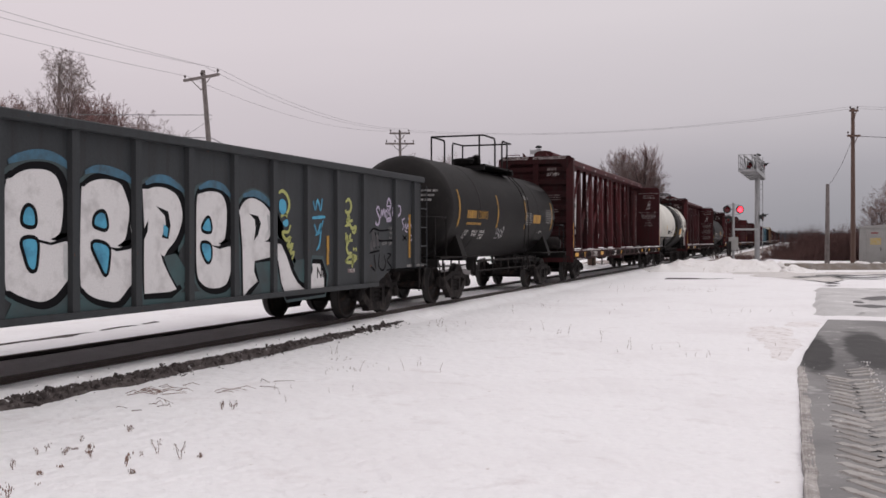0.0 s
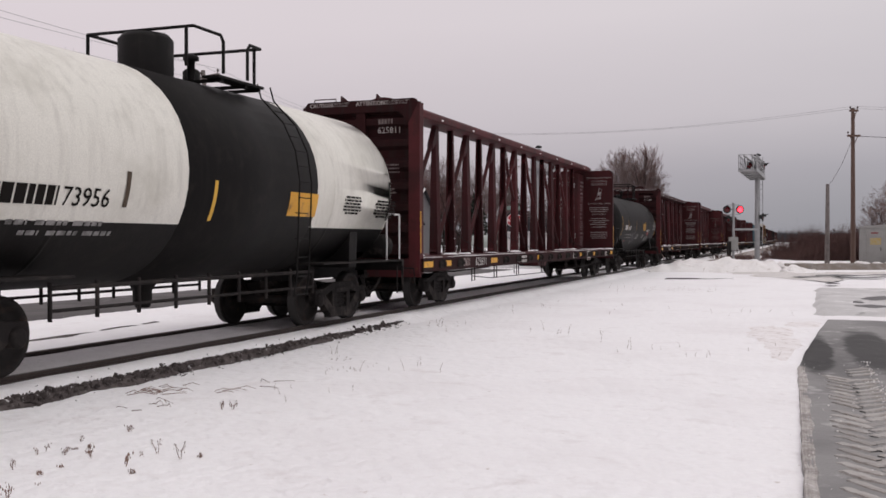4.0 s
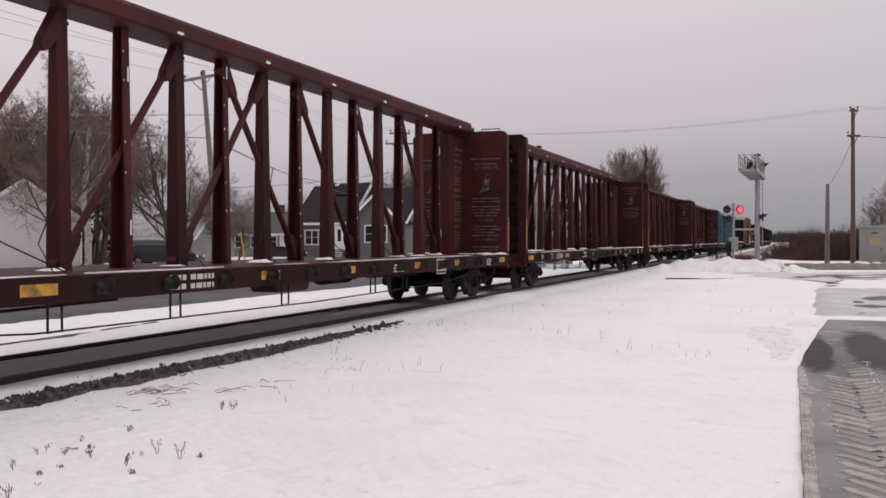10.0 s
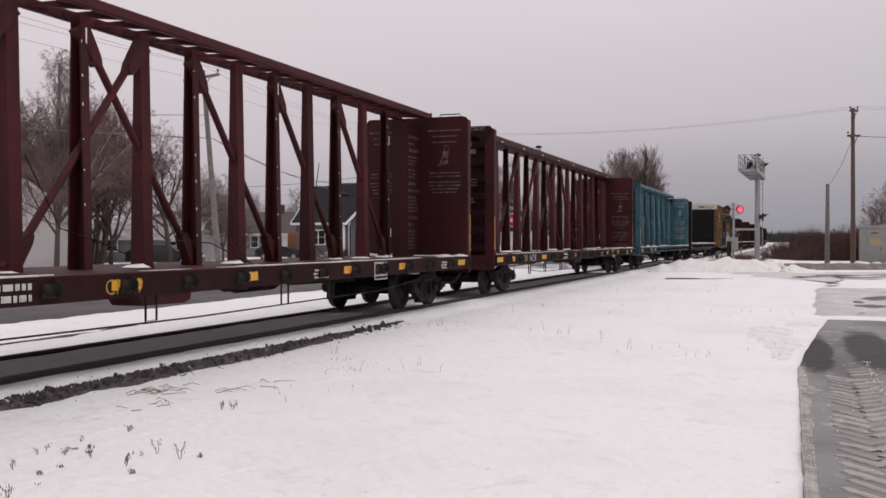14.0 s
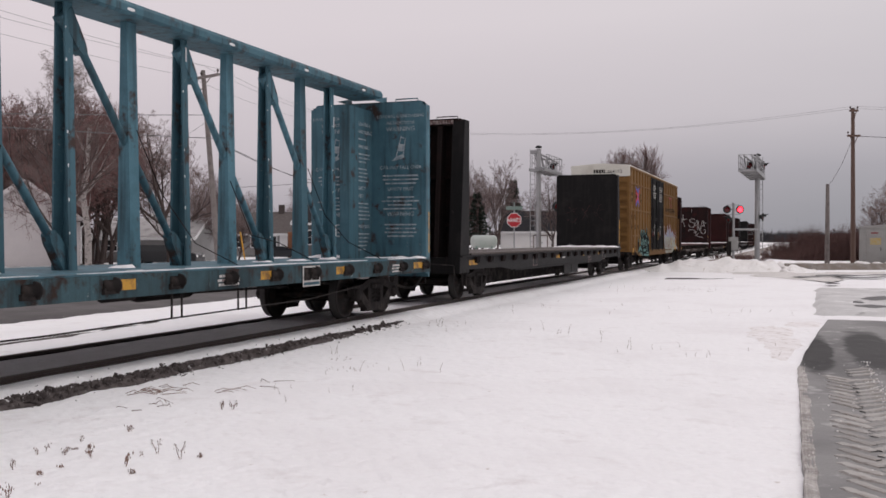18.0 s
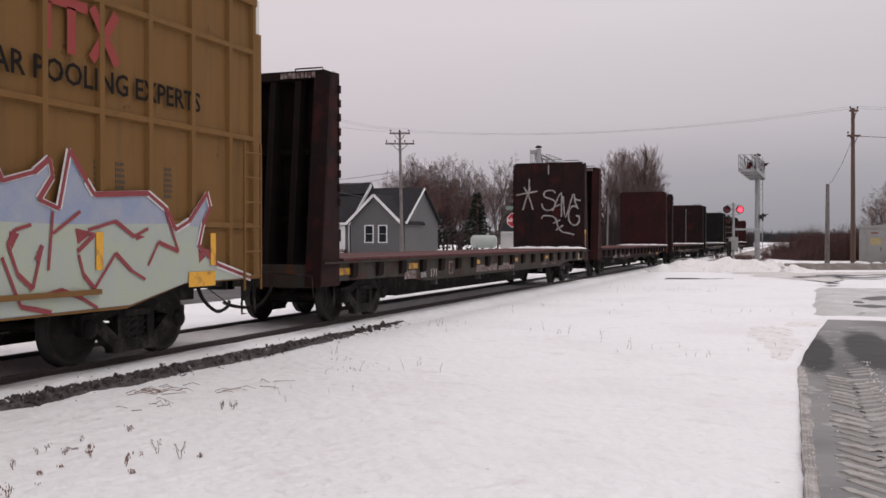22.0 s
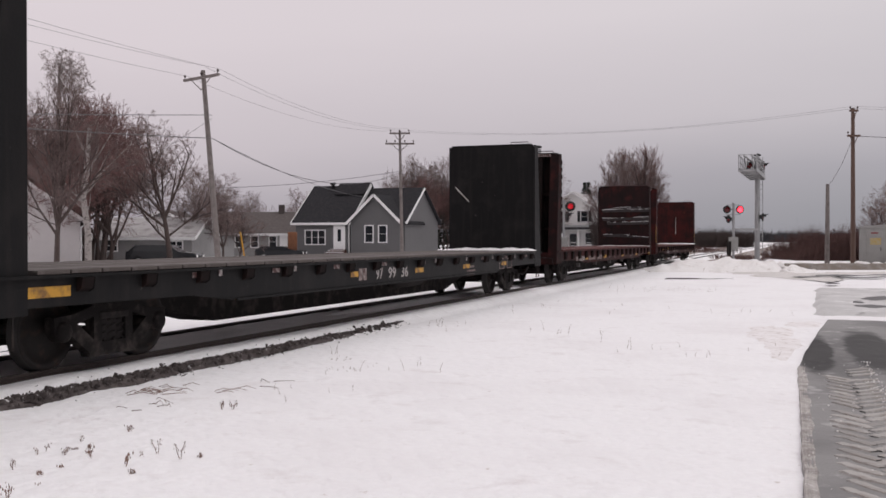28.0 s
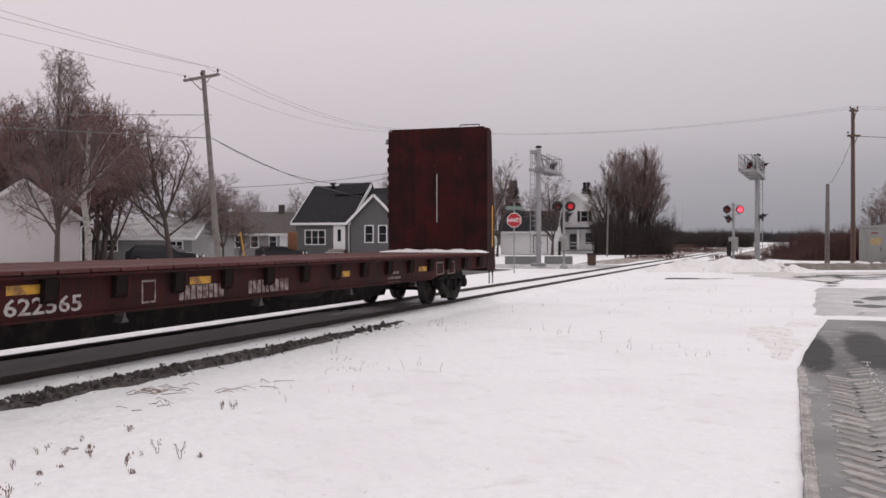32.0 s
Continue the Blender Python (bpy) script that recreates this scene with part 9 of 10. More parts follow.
def tree_shapes(seed, habit, stems=1, spread=1.0, droop=0.0, counts=(8, 6, 5, 6)):
    """A leafless tree about 10 m high: ascending limbs, side branches along them and fine twigs at their ends."""
    rnd = random.Random(seed)
    trunk, crown = Shape(), Shape()

    def limb(p, d, ln, r, level, shape):
        n = (4, 4, 3, 2, 1, 1)[level]
        pts, dd = [p], d.copy()
        for i in range(n):
            lift = 0.10 - droop * 0.16 * max(0, level - 1)
            dd = (dd + Vector((rnd.gauss(0, 0.09), rnd.gauss(0, 0.09), lift))).normalized()
            pts.append(pts[-1] + dd * (ln / n))
        if level > len(counts):
            # a last twig is one slender spike
            q, s = pts[-1], dd.orthogonal().normalized() * 0.0085
            w = dd.cross(s)
            shape.add([p + s, p - s * 0.5 + w * 0.87, p - s * 0.5 - w * 0.87, q], [(0, 1, 3), (1, 2, 3), (2, 0, 3)])
            return pts, [0.008, 0.004], dd
        end = 0.30 if level else 0.55
        rs = [max(0.0072, r * (1 - (1 - end) * i / n)) for i in range(n + 1)]
        shape.tube(pts, rs, (8, 6, 4, 3, 3, 3)[level], slot=1 if shape is crown and level < 3 else 0, caps=False)
        return pts, rs, dd

    def side(pts, rs, dd, f, lo, hi):
        n = len(pts) - 1
        i = min(int(f * n), n - 1)
        base = pts[i].lerp(pts[i + 1], f * n - i)
        along = (pts[i + 1] - pts[i]).normalized()
        a = rnd.uniform(lo, hi) * spread
        s = along.orthogonal().normalized()
        s.rotate(Matrix.Rotation(rnd.uniform(0, 2 * math.pi), 3, along))
        return base, (along * math.cos(a) + s * math.sin(a)).normalized(), rs[i]

    def ramify(pts, rs, dd, ln, level):
        if level > len(counts):
            return
        k = counts[level - 1]
        for j in range(k):
            f = 0.22 + 0.78 * (j + rnd.random()) / k
            b, d, r = side(pts, rs, dd, f, 0.5, 1.0)
            l2 = ln * rnd.uniform(0.42, 0.66) * (1.18 - 0.55 * f)
            q = limb(b, d, l2, r * rnd.uniform(0.46, 0.6), level + 1, crown)
            ramify(*q, l2, level + 1)

    for s in range(stems):
        a = 2 * math.pi * (s + rnd.random() * 0.6) / stems
        out = 0.0 if stems == 1 else rnd.uniform(0.10, 0.30)
        d = Vector((math.cos(a) * out, math.sin(a) * out, 1)).normalized()
        foot = Vector((math.cos(a), math.sin(a), 0)) * (0.0 if stems == 1 else 0.25)
        thick = 0.21 if stems == 1 else 0.13
        if habit == "leader":
            q = limb(foot, d, 9.2, thick * 0.9, 0, trunk)
            for j in range(22):
                f = 0.24 + 0.76 * (j + rnd.random()) / 22
                b, dv, r = side(*q, f, 0.45, 0.8)
                l2 = 3.3 * min(1.0, (1.08 - f) * 2.1) * rnd.uniform(0.6, 1.15) + 0.3
                w = limb(b, dv, l2, min(0.040, r * 0.36), 1, crown)
                ramify(*w, l2, 2)
        else:
            h = {"round": 2.3, "vase": 1.6, "dome": 4.6}[habit]
            q = limb(foot, d, h, thick, 0, trunk)
            m = 9 if habit == "dome" else 6 if stems == 1 else 3
            for j in range(m):
                f = (rnd.uniform(0.72, 1.0) if habit != "dome" else 0.34 + 0.66 * (m - j) / m) if j else 1.0
                b, dv, r = side(*q, f, 0.12 if j < 2 else 0.3, 0.35 if j < 2 else {"round": 0.85, "vase": 0.6, "dome": 1.12}[habit])
                l2 = rnd.uniform(5.2, 7.0) if j < 2 else rnd.uniform(4.4, 6.2)
                if habit == "dome":
                    l2 *= 0.84
                w = limb(b, dv, l2, thick * rnd.uniform(0.40, 0.58), 1, crown)
                ramify(*w, l2, 1)
    return trunk, crown


KINDS = {"spreading": dict(seed=31, habit="round"), "upright": dict(seed=32, habit="vase", spread=0.85), "birch": dict(seed=33, habit="leader", droop=1.0, counts=(0, 6, 6, 7)), "slim": dict(seed=34, habit="leader", spread=0.75, counts=(0, 5, 4, 6)), "clump": dict(seed=35, habit="vase", stems=3, spread=0.85, counts=(7, 5, 4, 6)), "garden": dict(seed=36, habit="round", spread=1.1, counts=(8, 6, 5, 6)), "dome": dict(seed=43, habit="dome", counts=(8, 6, 4, 7)), "fan": dict(seed=44, habit="dome", spread=0.72, counts=(7, 5, 5, 6))}
TREES = {}


def bare_tree(x, y, z, height, label, kind="spreading", turn=0.0, bark=None, twig=None, wide=1.0):
    if kind not in TREES:
        TREES[kind] = tree_shapes(**KINDS[kind])
    t, c = TREES[kind]
    k = height / max(v[2] for v in c.v)
    ob = thing("bare_tree", label, "tree", (x, y, z), turn)
    bk, tw = bark or BARK, twig or TWIG
    a = part("trunk", kept((kind, "trunk", bk.name), lambda: t.mesh("trunk", bk)), None, ob)
    b = part("crown", kept((kind, "crown", tw.name, bk.name), lambda: c.mesh("crown", tw, bk)), None, ob, "leafless branches and twigs")
    a.scale = b.scale = (k * wide, k * wide, k)
    return ob


def spruce(x, y, z, height, seed):
    ob = thing("spruce_tree", "dark green spruce tree", "tree", (x, y, z))
    part("trunk", Shape().tube([(0, 0, 0), (0, 0, height)], [height * 0.02, 0.01], 6), BARK, ob)
    rnd, s = random.Random(seed), Shape()
    for i in range(int(height * 45)):
        q = rnd.random() ** 0.75
        zz = height * (0.06 + 0.93 * q)
        ln = height * 0.25 * (1 - q) * rnd.uniform(0.75, 1.15) + 0.12
        a = rnd.uniform(0, 6.283)
        d = Vector((math.cos(a), math.sin(a), rnd.uniform(-0.30, 0.15)))
        side = Vector((-d.y, d.x, 0))
        for m in range(5):
            p = Vector((0, 0, zz)) + d * ln * (0.15 + 0.2 * m) + Vector((0, 0, rnd.uniform(-0.15, 0.15)))
            w = rnd.uniform(0.10, 0.2)
            t = side * rnd.uniform(-0.5, 0.5)
            s.add([p, p + (d + t) * w * 1.6 + side * w * 0.6 + Vector((0, 0, rnd.uniform(-0.2, 0.12))), p + (d + t) * w * 2.2, p + (d + t) * w * 1.4 - side * w * 0.6 + Vector((0, 0, rnd.uniform(-0.2, 0.12)))], [(0, 1, 2), (0, 2, 3)])
    part("crown", s, NEEDLE, ob, "dense needle boughs")


bare = "bare leafless deciduous tree in a snowy garden"
reddish = "dense reddish bare tree in a snowy garden"
bare_tree(-38.4, 53.2, -0.2, 10.5, bare, "dome", 0, wide=1.12)
bare_tree(-35.2, 39.3, -0.2, 10.6, bare, "dome", 140, wide=0.85)
bare_tree(-54.5, 56.0, -0.2, 13.2, bare, "upright", 200, wide=1.1)
bare_tree(-48.5, 50.0, -0.2, 12.0, bare, "spreading", 100)
bare_tree(-44.2, 52.6, -0.2, 11.6, reddish, "clump", 200, twig=REDTWIG)
bare_tree(-51.0, 58.1, -0.2, 16.0, "tall bare birch with fine drooping twigs", "birch", 0, PALEBARK, PALETWIG, wide=0.66)
bare_tree(-47.3, 48.8, -0.2, 11.2, reddish, "garden", 45, twig=REDTWIG, wide=0.9)
bare_tree(-39.2, 46.4, -0.2, 9.2, "reddish bare birch with a pale trunk", "birch", 80, PALEBARK, REDTWIG, wide=1.2)
bare_tree(-44.6, 52.0, -0.2, 10.8, reddish, "fan", 20, twig=REDTWIG)
bare_tree(-48.4, 57.5, -0.2, 12.2, reddish, "fan", 70, twig=REDTWIG)
bare_tree(-49.0, 59.6, -0.2, 12.0, reddish, "clump", 140, twig=REDTWIG)
bare_tree(-52.0, 54.5, -0.2, 12.2, reddish, "fan", 300, twig=REDTWIG, wide=1.00)
bare_tree(-48.8, 52.4, -0.2, 11.2, reddish, "clump", 10, twig=REDTWIG, wide=1.00)
bare_tree(-49.2, 56.5, -0.2, 12.4, reddish, "garden", 110, twig=REDTWIG, wide=0.85)
bare_tree(-45.6, 53.6, -0.2, 12.2, reddish, "garden", 250, twig=REDTWIG, wide=0.85)
bare_tree(-45.9, 55.6, -0.2, 11.8, reddish, "fan", 190, twig=REDTWIG, wide=1.00)
bare_tree(-42.6, 52.6, -0.2, 9.6, reddish, "garden", 330, twig=REDTWIG, wide=0.80)
bare_tree(-46.2, 66.0, -0.2, 8.0, bare, "garden", 120)
bare_tree(-43.0, 66.5, -0.2, 6.2, bare, "spreading", 300)
bare_tree(-35.6, 56.8, -0.2, 4.4, bare, "garden", 60)
bare_tree(-53.4, 81.6, -0.2, 8.4, bare, "clump", 20)
bare_tree(-55.0, 101.0, -0.2, 8.0, bare, "garden", 20)
bare_tree(-60.0, 98.0, -0.2, 7.6, bare, "clump", 220)
bare_tree(-42.9, 101.4, -0.2, 8.6, bare, "garden", 10)
bare_tree(-39.6, 103.5, -0.2, 11.6, bare, "spreading", 77)
bare_tree(-37.0, 105.5, -0.2, 11.2, bare, "clump", 144)
bare_tree(-40.6, 107.0, -0.2, 12.4, bare, "upright", 30)
bare_tree(-42.4, 105.0, -0.2, 10.8, bare, "clump", 230)
bare_tree(-42.75, 103.71, -0.2, 10.6, bare, "garden", 200, wide=1.0)
bare_tree(-40.7, 106.59, -0.2, 12.2, bare, "dome", 20, wide=1.0)
bare_tree(-36.02, 110.43, -0.2, 9.4, bare, "clump", 75, wide=1.1)
bare_tree(-38.6, 101.8, -0.2, 9.2, "dense reddish bare tree behind a bungalow", "clump", 15, twig=REDTWIG)
bare_tree(-37.2, 102.6, -0.2, 8.6, "dense reddish bare tree behind a bungalow", "garden", 80, twig=REDTWIG)
bare_tree(-36.0, 103.8, -0.2, 8.0, "dense reddish bare tree behind a bungalow", "clump", 150, twig=REDTWIG)
for x, y, hh, sd in ((-41.8, 106, 8.4, 5), (-38.0, 104.0, 7.4, 9), (-33.6, 103.0, 7.0, 6), (-34.5, 120.6, 9.4, 7), (-28.7, 138.7, 10.1, 8)):
    spruce(x, y, -0.2, hh, sd)
bare_tree(-29.3, 96.5, -0.2, 11.0, "slim bare tree beside a shed", "upright", 10, wide=0.7)
bare_tree(-25.2, 103.5, -0.2, 9.8, bare, "spreading", 310)
for k, (x, y, hh, kind, wide) in enumerate(((-20.3, 111.0, 11.6, "fan", 0.95), (-19.3, 113.4, 12.6, "fan", 0.8), (-18.4, 111.6, 12.7, "upright", 0.75), (-17.8, 114.2, 13.0, "slim", 0.95), (-17.0, 113.2, 12.8, "fan", 0.8), (-16.4, 115.0, 12.4, "clump", 0.65), (-16.0, 113.6, 11.2, "fan", 0.85), (-18.7, 115.8, 12.6, "slim", 0.95))):
    bare_tree(x, y, -0.1, hh, "tall bare tree in a clump at a field's edge", kind, 53 * k, twig=(TWIG, REDTWIG)[k % 2], wide=wide)
bare_tree(7.2, 102.7, -0.1, 7.0, "bare tree behind the cabinet", "spreading", 99)
bare_tree(8.1, 100.9, -0.1, 7.4, "bare tree behind the cabinet", "garden", 9)

# ---------------------------------------------------------------- brush, far woods
BRUSH = surface("red_brown_brush", (0.095, 0.050, 0.045), 0.95, relief=(0, 0))
FARWOOD = surface("far_bare_wood", (0.062, 0.046, 0.043), 0.95, relief=(0, 0))
# haze over the horizon forest is mixed into its colour, greyer and bluer
HAZEWOOD = surface("distant_wood", (0.062, 0.062, 0.068), 0.95, relief=(0, 0))


def thicket(name, cx, cy, lx, ly, n, h, seed, mat, label, lean=0.25, r=0.02, turn=20.1, rough=0.35, taper=0.0):
    """A band of leafless growth: each stem carries a fan of thinner shoots."""
    rnd, s = random.Random(seed), Shape()
    for i in range(n):
        x, y = rnd.uniform(-lx, lx), rnd.uniform(-ly, ly)
        hh = h * rnd.uniform(0.68, 1.0) * (0.8 + rough * noise.noise(Vector((x * 1.6 / h + seed, y * 0.3, 0))) + rough * 0.6 * noise.noise(Vector((x * 5 / h, y, 4))))
        if taper:
            hh *= 0.25 + 0.75 * min(1.0, max(0.0, (x + lx) / taper))
        p = Vector((x, y, 0))
        for j in range(2):
            q = p + Vector((rnd.uniform(-lean, lean) * hh, rnd.uniform(-lean, lean) * hh, hh * rnd.uniform(0.55, 0.85)))
            s.tube([p, q], [r, r * 0.5], 3, caps=False)
            for m in range(3):
                b = p.lerp(q, rnd.uniform(0.45, 1.0))
                e = b + Vector((rnd.uniform(-lean, lean), rnd.uniform(-lean, lean), rnd.uniform(0.4, 1.0))) * hh * 0.38
                d = (e - b).normalized()
                u = d.orthogonal().normalized() * r * 0.5
                w = d.cross(u)
                s.add([b + u, b - u * 0.5 + w * 0.87, b - u * 0.5 - w * 0.87, e], [(0, 1, 3), (1, 2, 3), (2, 0, 3)])
    return solid(name, s, mat, label, "bushes", "stuff", loc=(cx, cy, -0.25), rot=turn)


thicket("undergrowth", -18.0, 112.6, 4.2, 2.4, 1500, 7.4, 23, FARWOOD, "dense brown undergrowth at the foot of a tree clump", 0.24, 0.018)
thicket("brush", 2.4, 91.5, 4.4, 5.0, 2200, 3.8, 1, BRUSH, "red-brown leafless brush beside the line", 0.4, 0.018, taper=3.5)
thicket("brush", 9.0, 86.0, 4.0, 5.0, 900, 3.4, 2, BRUSH, "red-brown leafless brush beside the line")
thicket("brush", -4.9, 88.0, 1.1, 6.0, 260, 0.75, 3, BRUSH, "low dead brush beside the rails")
thicket("brush", -13.0, 96.0, 3.0, 10.0, 420, 0.45, 9, BRUSH, "low dead brush in the field", turn=10)
thicket("brush", -19.0, 150.0, 6.0, 20.0, 1200, 1.3, 4, BRUSH, "low dead brush in the field")
thicket("far_wood", -21.7, 230.6, 11.5, 5.0, 2400, 5.4, 5, FARWOOD, "dark belt of bare brush and saplings", 0.5, 0.05)
thicket("far_wood", 42.0, 296.0, 26.0, 8.0, 1800, 7.0, 6, FARWOOD, "dark belt of bare woodland", 0.4, 0.10)
thicket("far_wood", -30.0, 760.0, 120.0, 20.0, 3600, 9.6, 7, HAZEWOOD, "distant forest edge on the horizon", 0.5, 0.35, rough=0.5)
thicket("far_wood", -150.0, 300.0, 90.0, 12.0, 2200, 8.0, 8, FARWOOD, "distant woodland behind the village", 0.25, 0.16)

# ---------------------------------------------------------------- the near verge
def clods():
    """Wet gravel heaved up along the ballast edge: the larger lumps singly, the crumbs joined."""
    rnd = random.Random(21)
    v, ys, k = [], [2.0 + 0.06 * i for i in range(262)], 9
    for y in ys:
        fade = min(1.0, max(0.15, (18.2 - y) / 6.0))
        for j in range(k):
            q = j / (k - 1)
            lump = noise.noise(Vector((q * 3, y * 4.0, 1))) + 0.6 * noise.noise(Vector((q * 6, y * 11.0, 2)))
            z = math.sin(math.pi * q) * (0.085 + 0.045 * lump) * (0.5 + 0.5 * fade)
            wid = (0.17 + 0.09 * noise.noise(Vector((0, y * 1.4, 6))) + 0.05 * noise.noise(Vector((0, y * 4.4, 2)))) * (0.45 + 0.55 * fade)
            v.append((TRACK + 1.46 + (q - 0.5) * 2 * wid + 0.05 * noise.noise(Vector((0, y * 0.8, 3))), y, -0.205 + z + 0.012 * rnd.random()))
    ridge = Shape().add(v, [(i * k + j, i * k + j + 1, (i + 1) * k + j + 1, (i + 1) * k + j) for i in range(len(ys) - 1) for j in range(k - 1)])
    edge = solid("ballast_edge", ridge, CLOD, "dark wet gravel ridge along the ballast edge", "gravel", "structure")
    kinds = []
    for k in range(8):
        b = bmesh.new()
        bmesh.ops.create_icosphere(b, subdivisions=1, radius=1.0)
        for v in b.verts:
            v.co *= 1 + 0.35 * noise.noise(v.co * 1.7 + Vector((k * 5, 0, 0)))
        me = bpy.data.meshes.new("clod")
        b.to_mesh(me)
        b.free()
        me.materials.append(CLOD)
        kinds.append(me)
    for i in range(300):
        y = 4.0 + 14.0 * rnd.random()
        thin = 1.0 - 0.55 * (y - 4) / 14.6
        o = part("clod", kinds[i % 8], None, edge, loc=(TRACK + 1.44 + rnd.gauss(0, 0.095), y, -0.160 + 0.03 * rnd.random()), rot=(rnd.uniform(0, 360), rnd.uniform(0, 360), 0))
        r = rnd.uniform(0.024, 0.064) * (0.55 + 0.45 * thin) * (0.75 if noise.noise(Vector((1.0, y * 1.9, 4))) > 0.05 else 1.0)
        o.scale = (r * 1.6, r, r * 0.75)
    s = Shape()
    for i in range(5200):
        y = 3.0 + 15.4 * rnd.random()
        heap = i > 350
        if heap and rnd.random() < 1.6 * max(0.0, noise.noise(Vector((1.0, y * 1.9, 4))) + 0.08):
            continue
        fade = min(1.0, max(0.3, (18.2 - y) / 6.0))
        x = TRACK + 1.46 + 0.10 * noise.noise(Vector((0, y * 0.8, 3))) + (rnd.gauss(0, 0.075 + 0.05 * noise.noise(Vector((0, y * 1.4, 6)))) * fade if heap else 0.08 + rnd.gauss(0, 0.13))
        r = rnd.uniform(0.012, 0.034) * (0.5 + 0.5 * fade) if heap else rnd.uniform(0.006, 0.02)
        z = (-0.20 + 0.075 * (0.5 + 0.5 * fade) * max(0.0, 1 - ((x - TRACK - 1.46) / 0.2) ** 2) + 0.015 * rnd.random()) if heap else ground_height(x, y) + 0.01
        s.add([(x - r, y, z), (x, y - r, z), (x + r, y, z), (x, y + r, z), (x + rnd.uniform(-r, r) * 0.4, y, z + r * 1.2)], [(0, 1, 4), (1, 2, 4), (2, 3, 4), (3, 0, 4)])
    solid("gravel", s, CLOD, "loose dark gravel strewn on the snow", "gravel", "stuff")


clods()
DRYGRASS = surface("dead_grass", (0.22, 0.16, 0.12), 0.9, relief=(0, 0))
DRYWEED = surface("dead_weed", (0.20, 0.125, 0.10), 0.9, relief=(0, 0), tint=0.25)


def weed(x, y, h, seed, leafy=False):
    rnd = random.Random(seed)
    z = ground_height(x, y)
    ob = thing("dead_weed", "dry brown weed stalk poking through the snow", "weed", (x, y, z - 0.02), rnd.uniform(0, 360), group="dead weeds in the snow")
    st, hd = Shape(), Shape()
    for j in range(rnd.randint(1, 3)):
        a = rnd.uniform(0, 6.28)
        t = Vector((math.cos(a) * h * 0.3, math.sin(a) * h * 0.3, h * rnd.uniform(0.7, 1.0)))
        st.tube([(0, 0, 0), t * 0.5 + Vector((0.01, 0, 0.01)), t], [0.0032, 0.0026, 0.002], 4)
        for m in range(7):
            p = t * rnd.uniform(0.45, 1.05)
            r = rnd.uniform(0.0030, 0.0050) * (1.3 if leafy else 1.0)
            p = p + Vector((rnd.uniform(-0.02, 0.02), rnd.uniform(-0.02, 0.02), 0))
            hd.lathe([(-r * 2.2, 0), (-r * 0.6, r * 0.8), (r * 1.0, r * 0.6), (r * 2.6, 0)], "z", p, 6)
    part("stalk", st, DRYWEED, ob)
    part("seed_head", hd, DRYWEED, ob, kind="stuff")


for k, (x, y, h) in enumerate(((-5.54, 5.72, 0.10), (-5.71, 6.15, 0.09), (-5.76, 6.29, 0.11), (-5.21, 5.65, 0.05), (-5.01, 5.40, 0.04), (-5.51, 6.25, 0.09), (-5.72, 6.67, 0.09), (-5.23, 6.22, 0.13), (-5.29, 6.26, 0.12), (-5.57, 6.43, 0.04), (-5.50, 6.50, 0.06), (-5.25, 5.90, 0.04), (-5.64, 7.20, 0.09), (-4.79, 6.07, 0.12), (-4.60, 5.91, 0.06), (-4.90, 6.43, 0.07), (-4.86, 6.56, 0.17), (-4.57, 6.46, 0.17), (-4.45, 6.57, 0.05), (-5.50, 8.49, 0.12), (-5.40, 8.52, 0.12), (-4.95, 5.06, 0.12))):
    weed(x, y, h, k, k in (7, 13))


def grass():
    rnd, s = random.Random(8), Shape()
    for cx, cy, sp, n, h in ((-5.5, 11.55, 0.2, 18, 0.06), (-6.13, 12.63, 0.16, 9, 0.06), (-6.61, 13.2, 0.05, 3, 0.2), (-4.9, 12.0, 0.3, 5, 0.14), (-4.3, 17.8, 0.5, 6, 0.2), (-2.6, 15.6, 0.3, 4, 0.2), (-4.6, 34.0, 0.9, 26, 0.16), (-2.9, 33.0, 0.5, 12, 0.14), (-5.6, 25.0, 1.2, 14, 0.12), (-6.2, 18.0, 0.4, 8, 0.16), (-1.0, 15.5, 0.7, 10, 0.1), (-5.2, 9.6, 0.5, 6, 0.1), (-0.8, 24.0, 0.6, 8, 0.12)):
        for i in range(n):
            x, y = cx + rnd.gauss(0, sp), cy + rnd.gauss(0, sp)
            z = ground_height(x, y) - 0.01
            hh = h * rnd.uniform(0.5, 1.2)
            dx, dy = rnd.uniform(-0.5, 0.5) * hh, rnd.uniform(-0.5, 0.5) * hh
            s.tube([(x, y, z), (x + dx * 0.4, y + dy * 0.4, z + hh * 0.7), (x + dx, y + dy, z + hh)], [0.0026, 0.002, 0.001], 3, caps=False)
    solid("dry_grass", s, DRYGRASS, "sparse dead grass blades through the snow", "grass", "stuff")


grass()


def brush_heap(x, y, n, ln, seed, label):
    rnd, s = random.Random(seed), Shape()
    for i in range(n):
        a = rnd.uniform(-0.5, 0.9)
        l = ln * rnd.uniform(0.4, 1.0)
        p = Vector((x + rnd.gauss(0, 0.13), y + rnd.gauss(0, 0.16), 0))
        p.z = ground_height(p.x, p.y) + 0.015
        d = Vector((math.cos(a), math.sin(a), 0)) * l
        s.tube([p, p + d * 0.5 + Vector((rnd.uniform(-0.05, 0.05), rnd.uniform(-0.05, 0.05), 0.05 * rnd.random())), p + d], [0.0042, 0.0034, 0.002], 4)
    solid("twig_heap", s, DRYWEED, label, "twigs", "stuff")


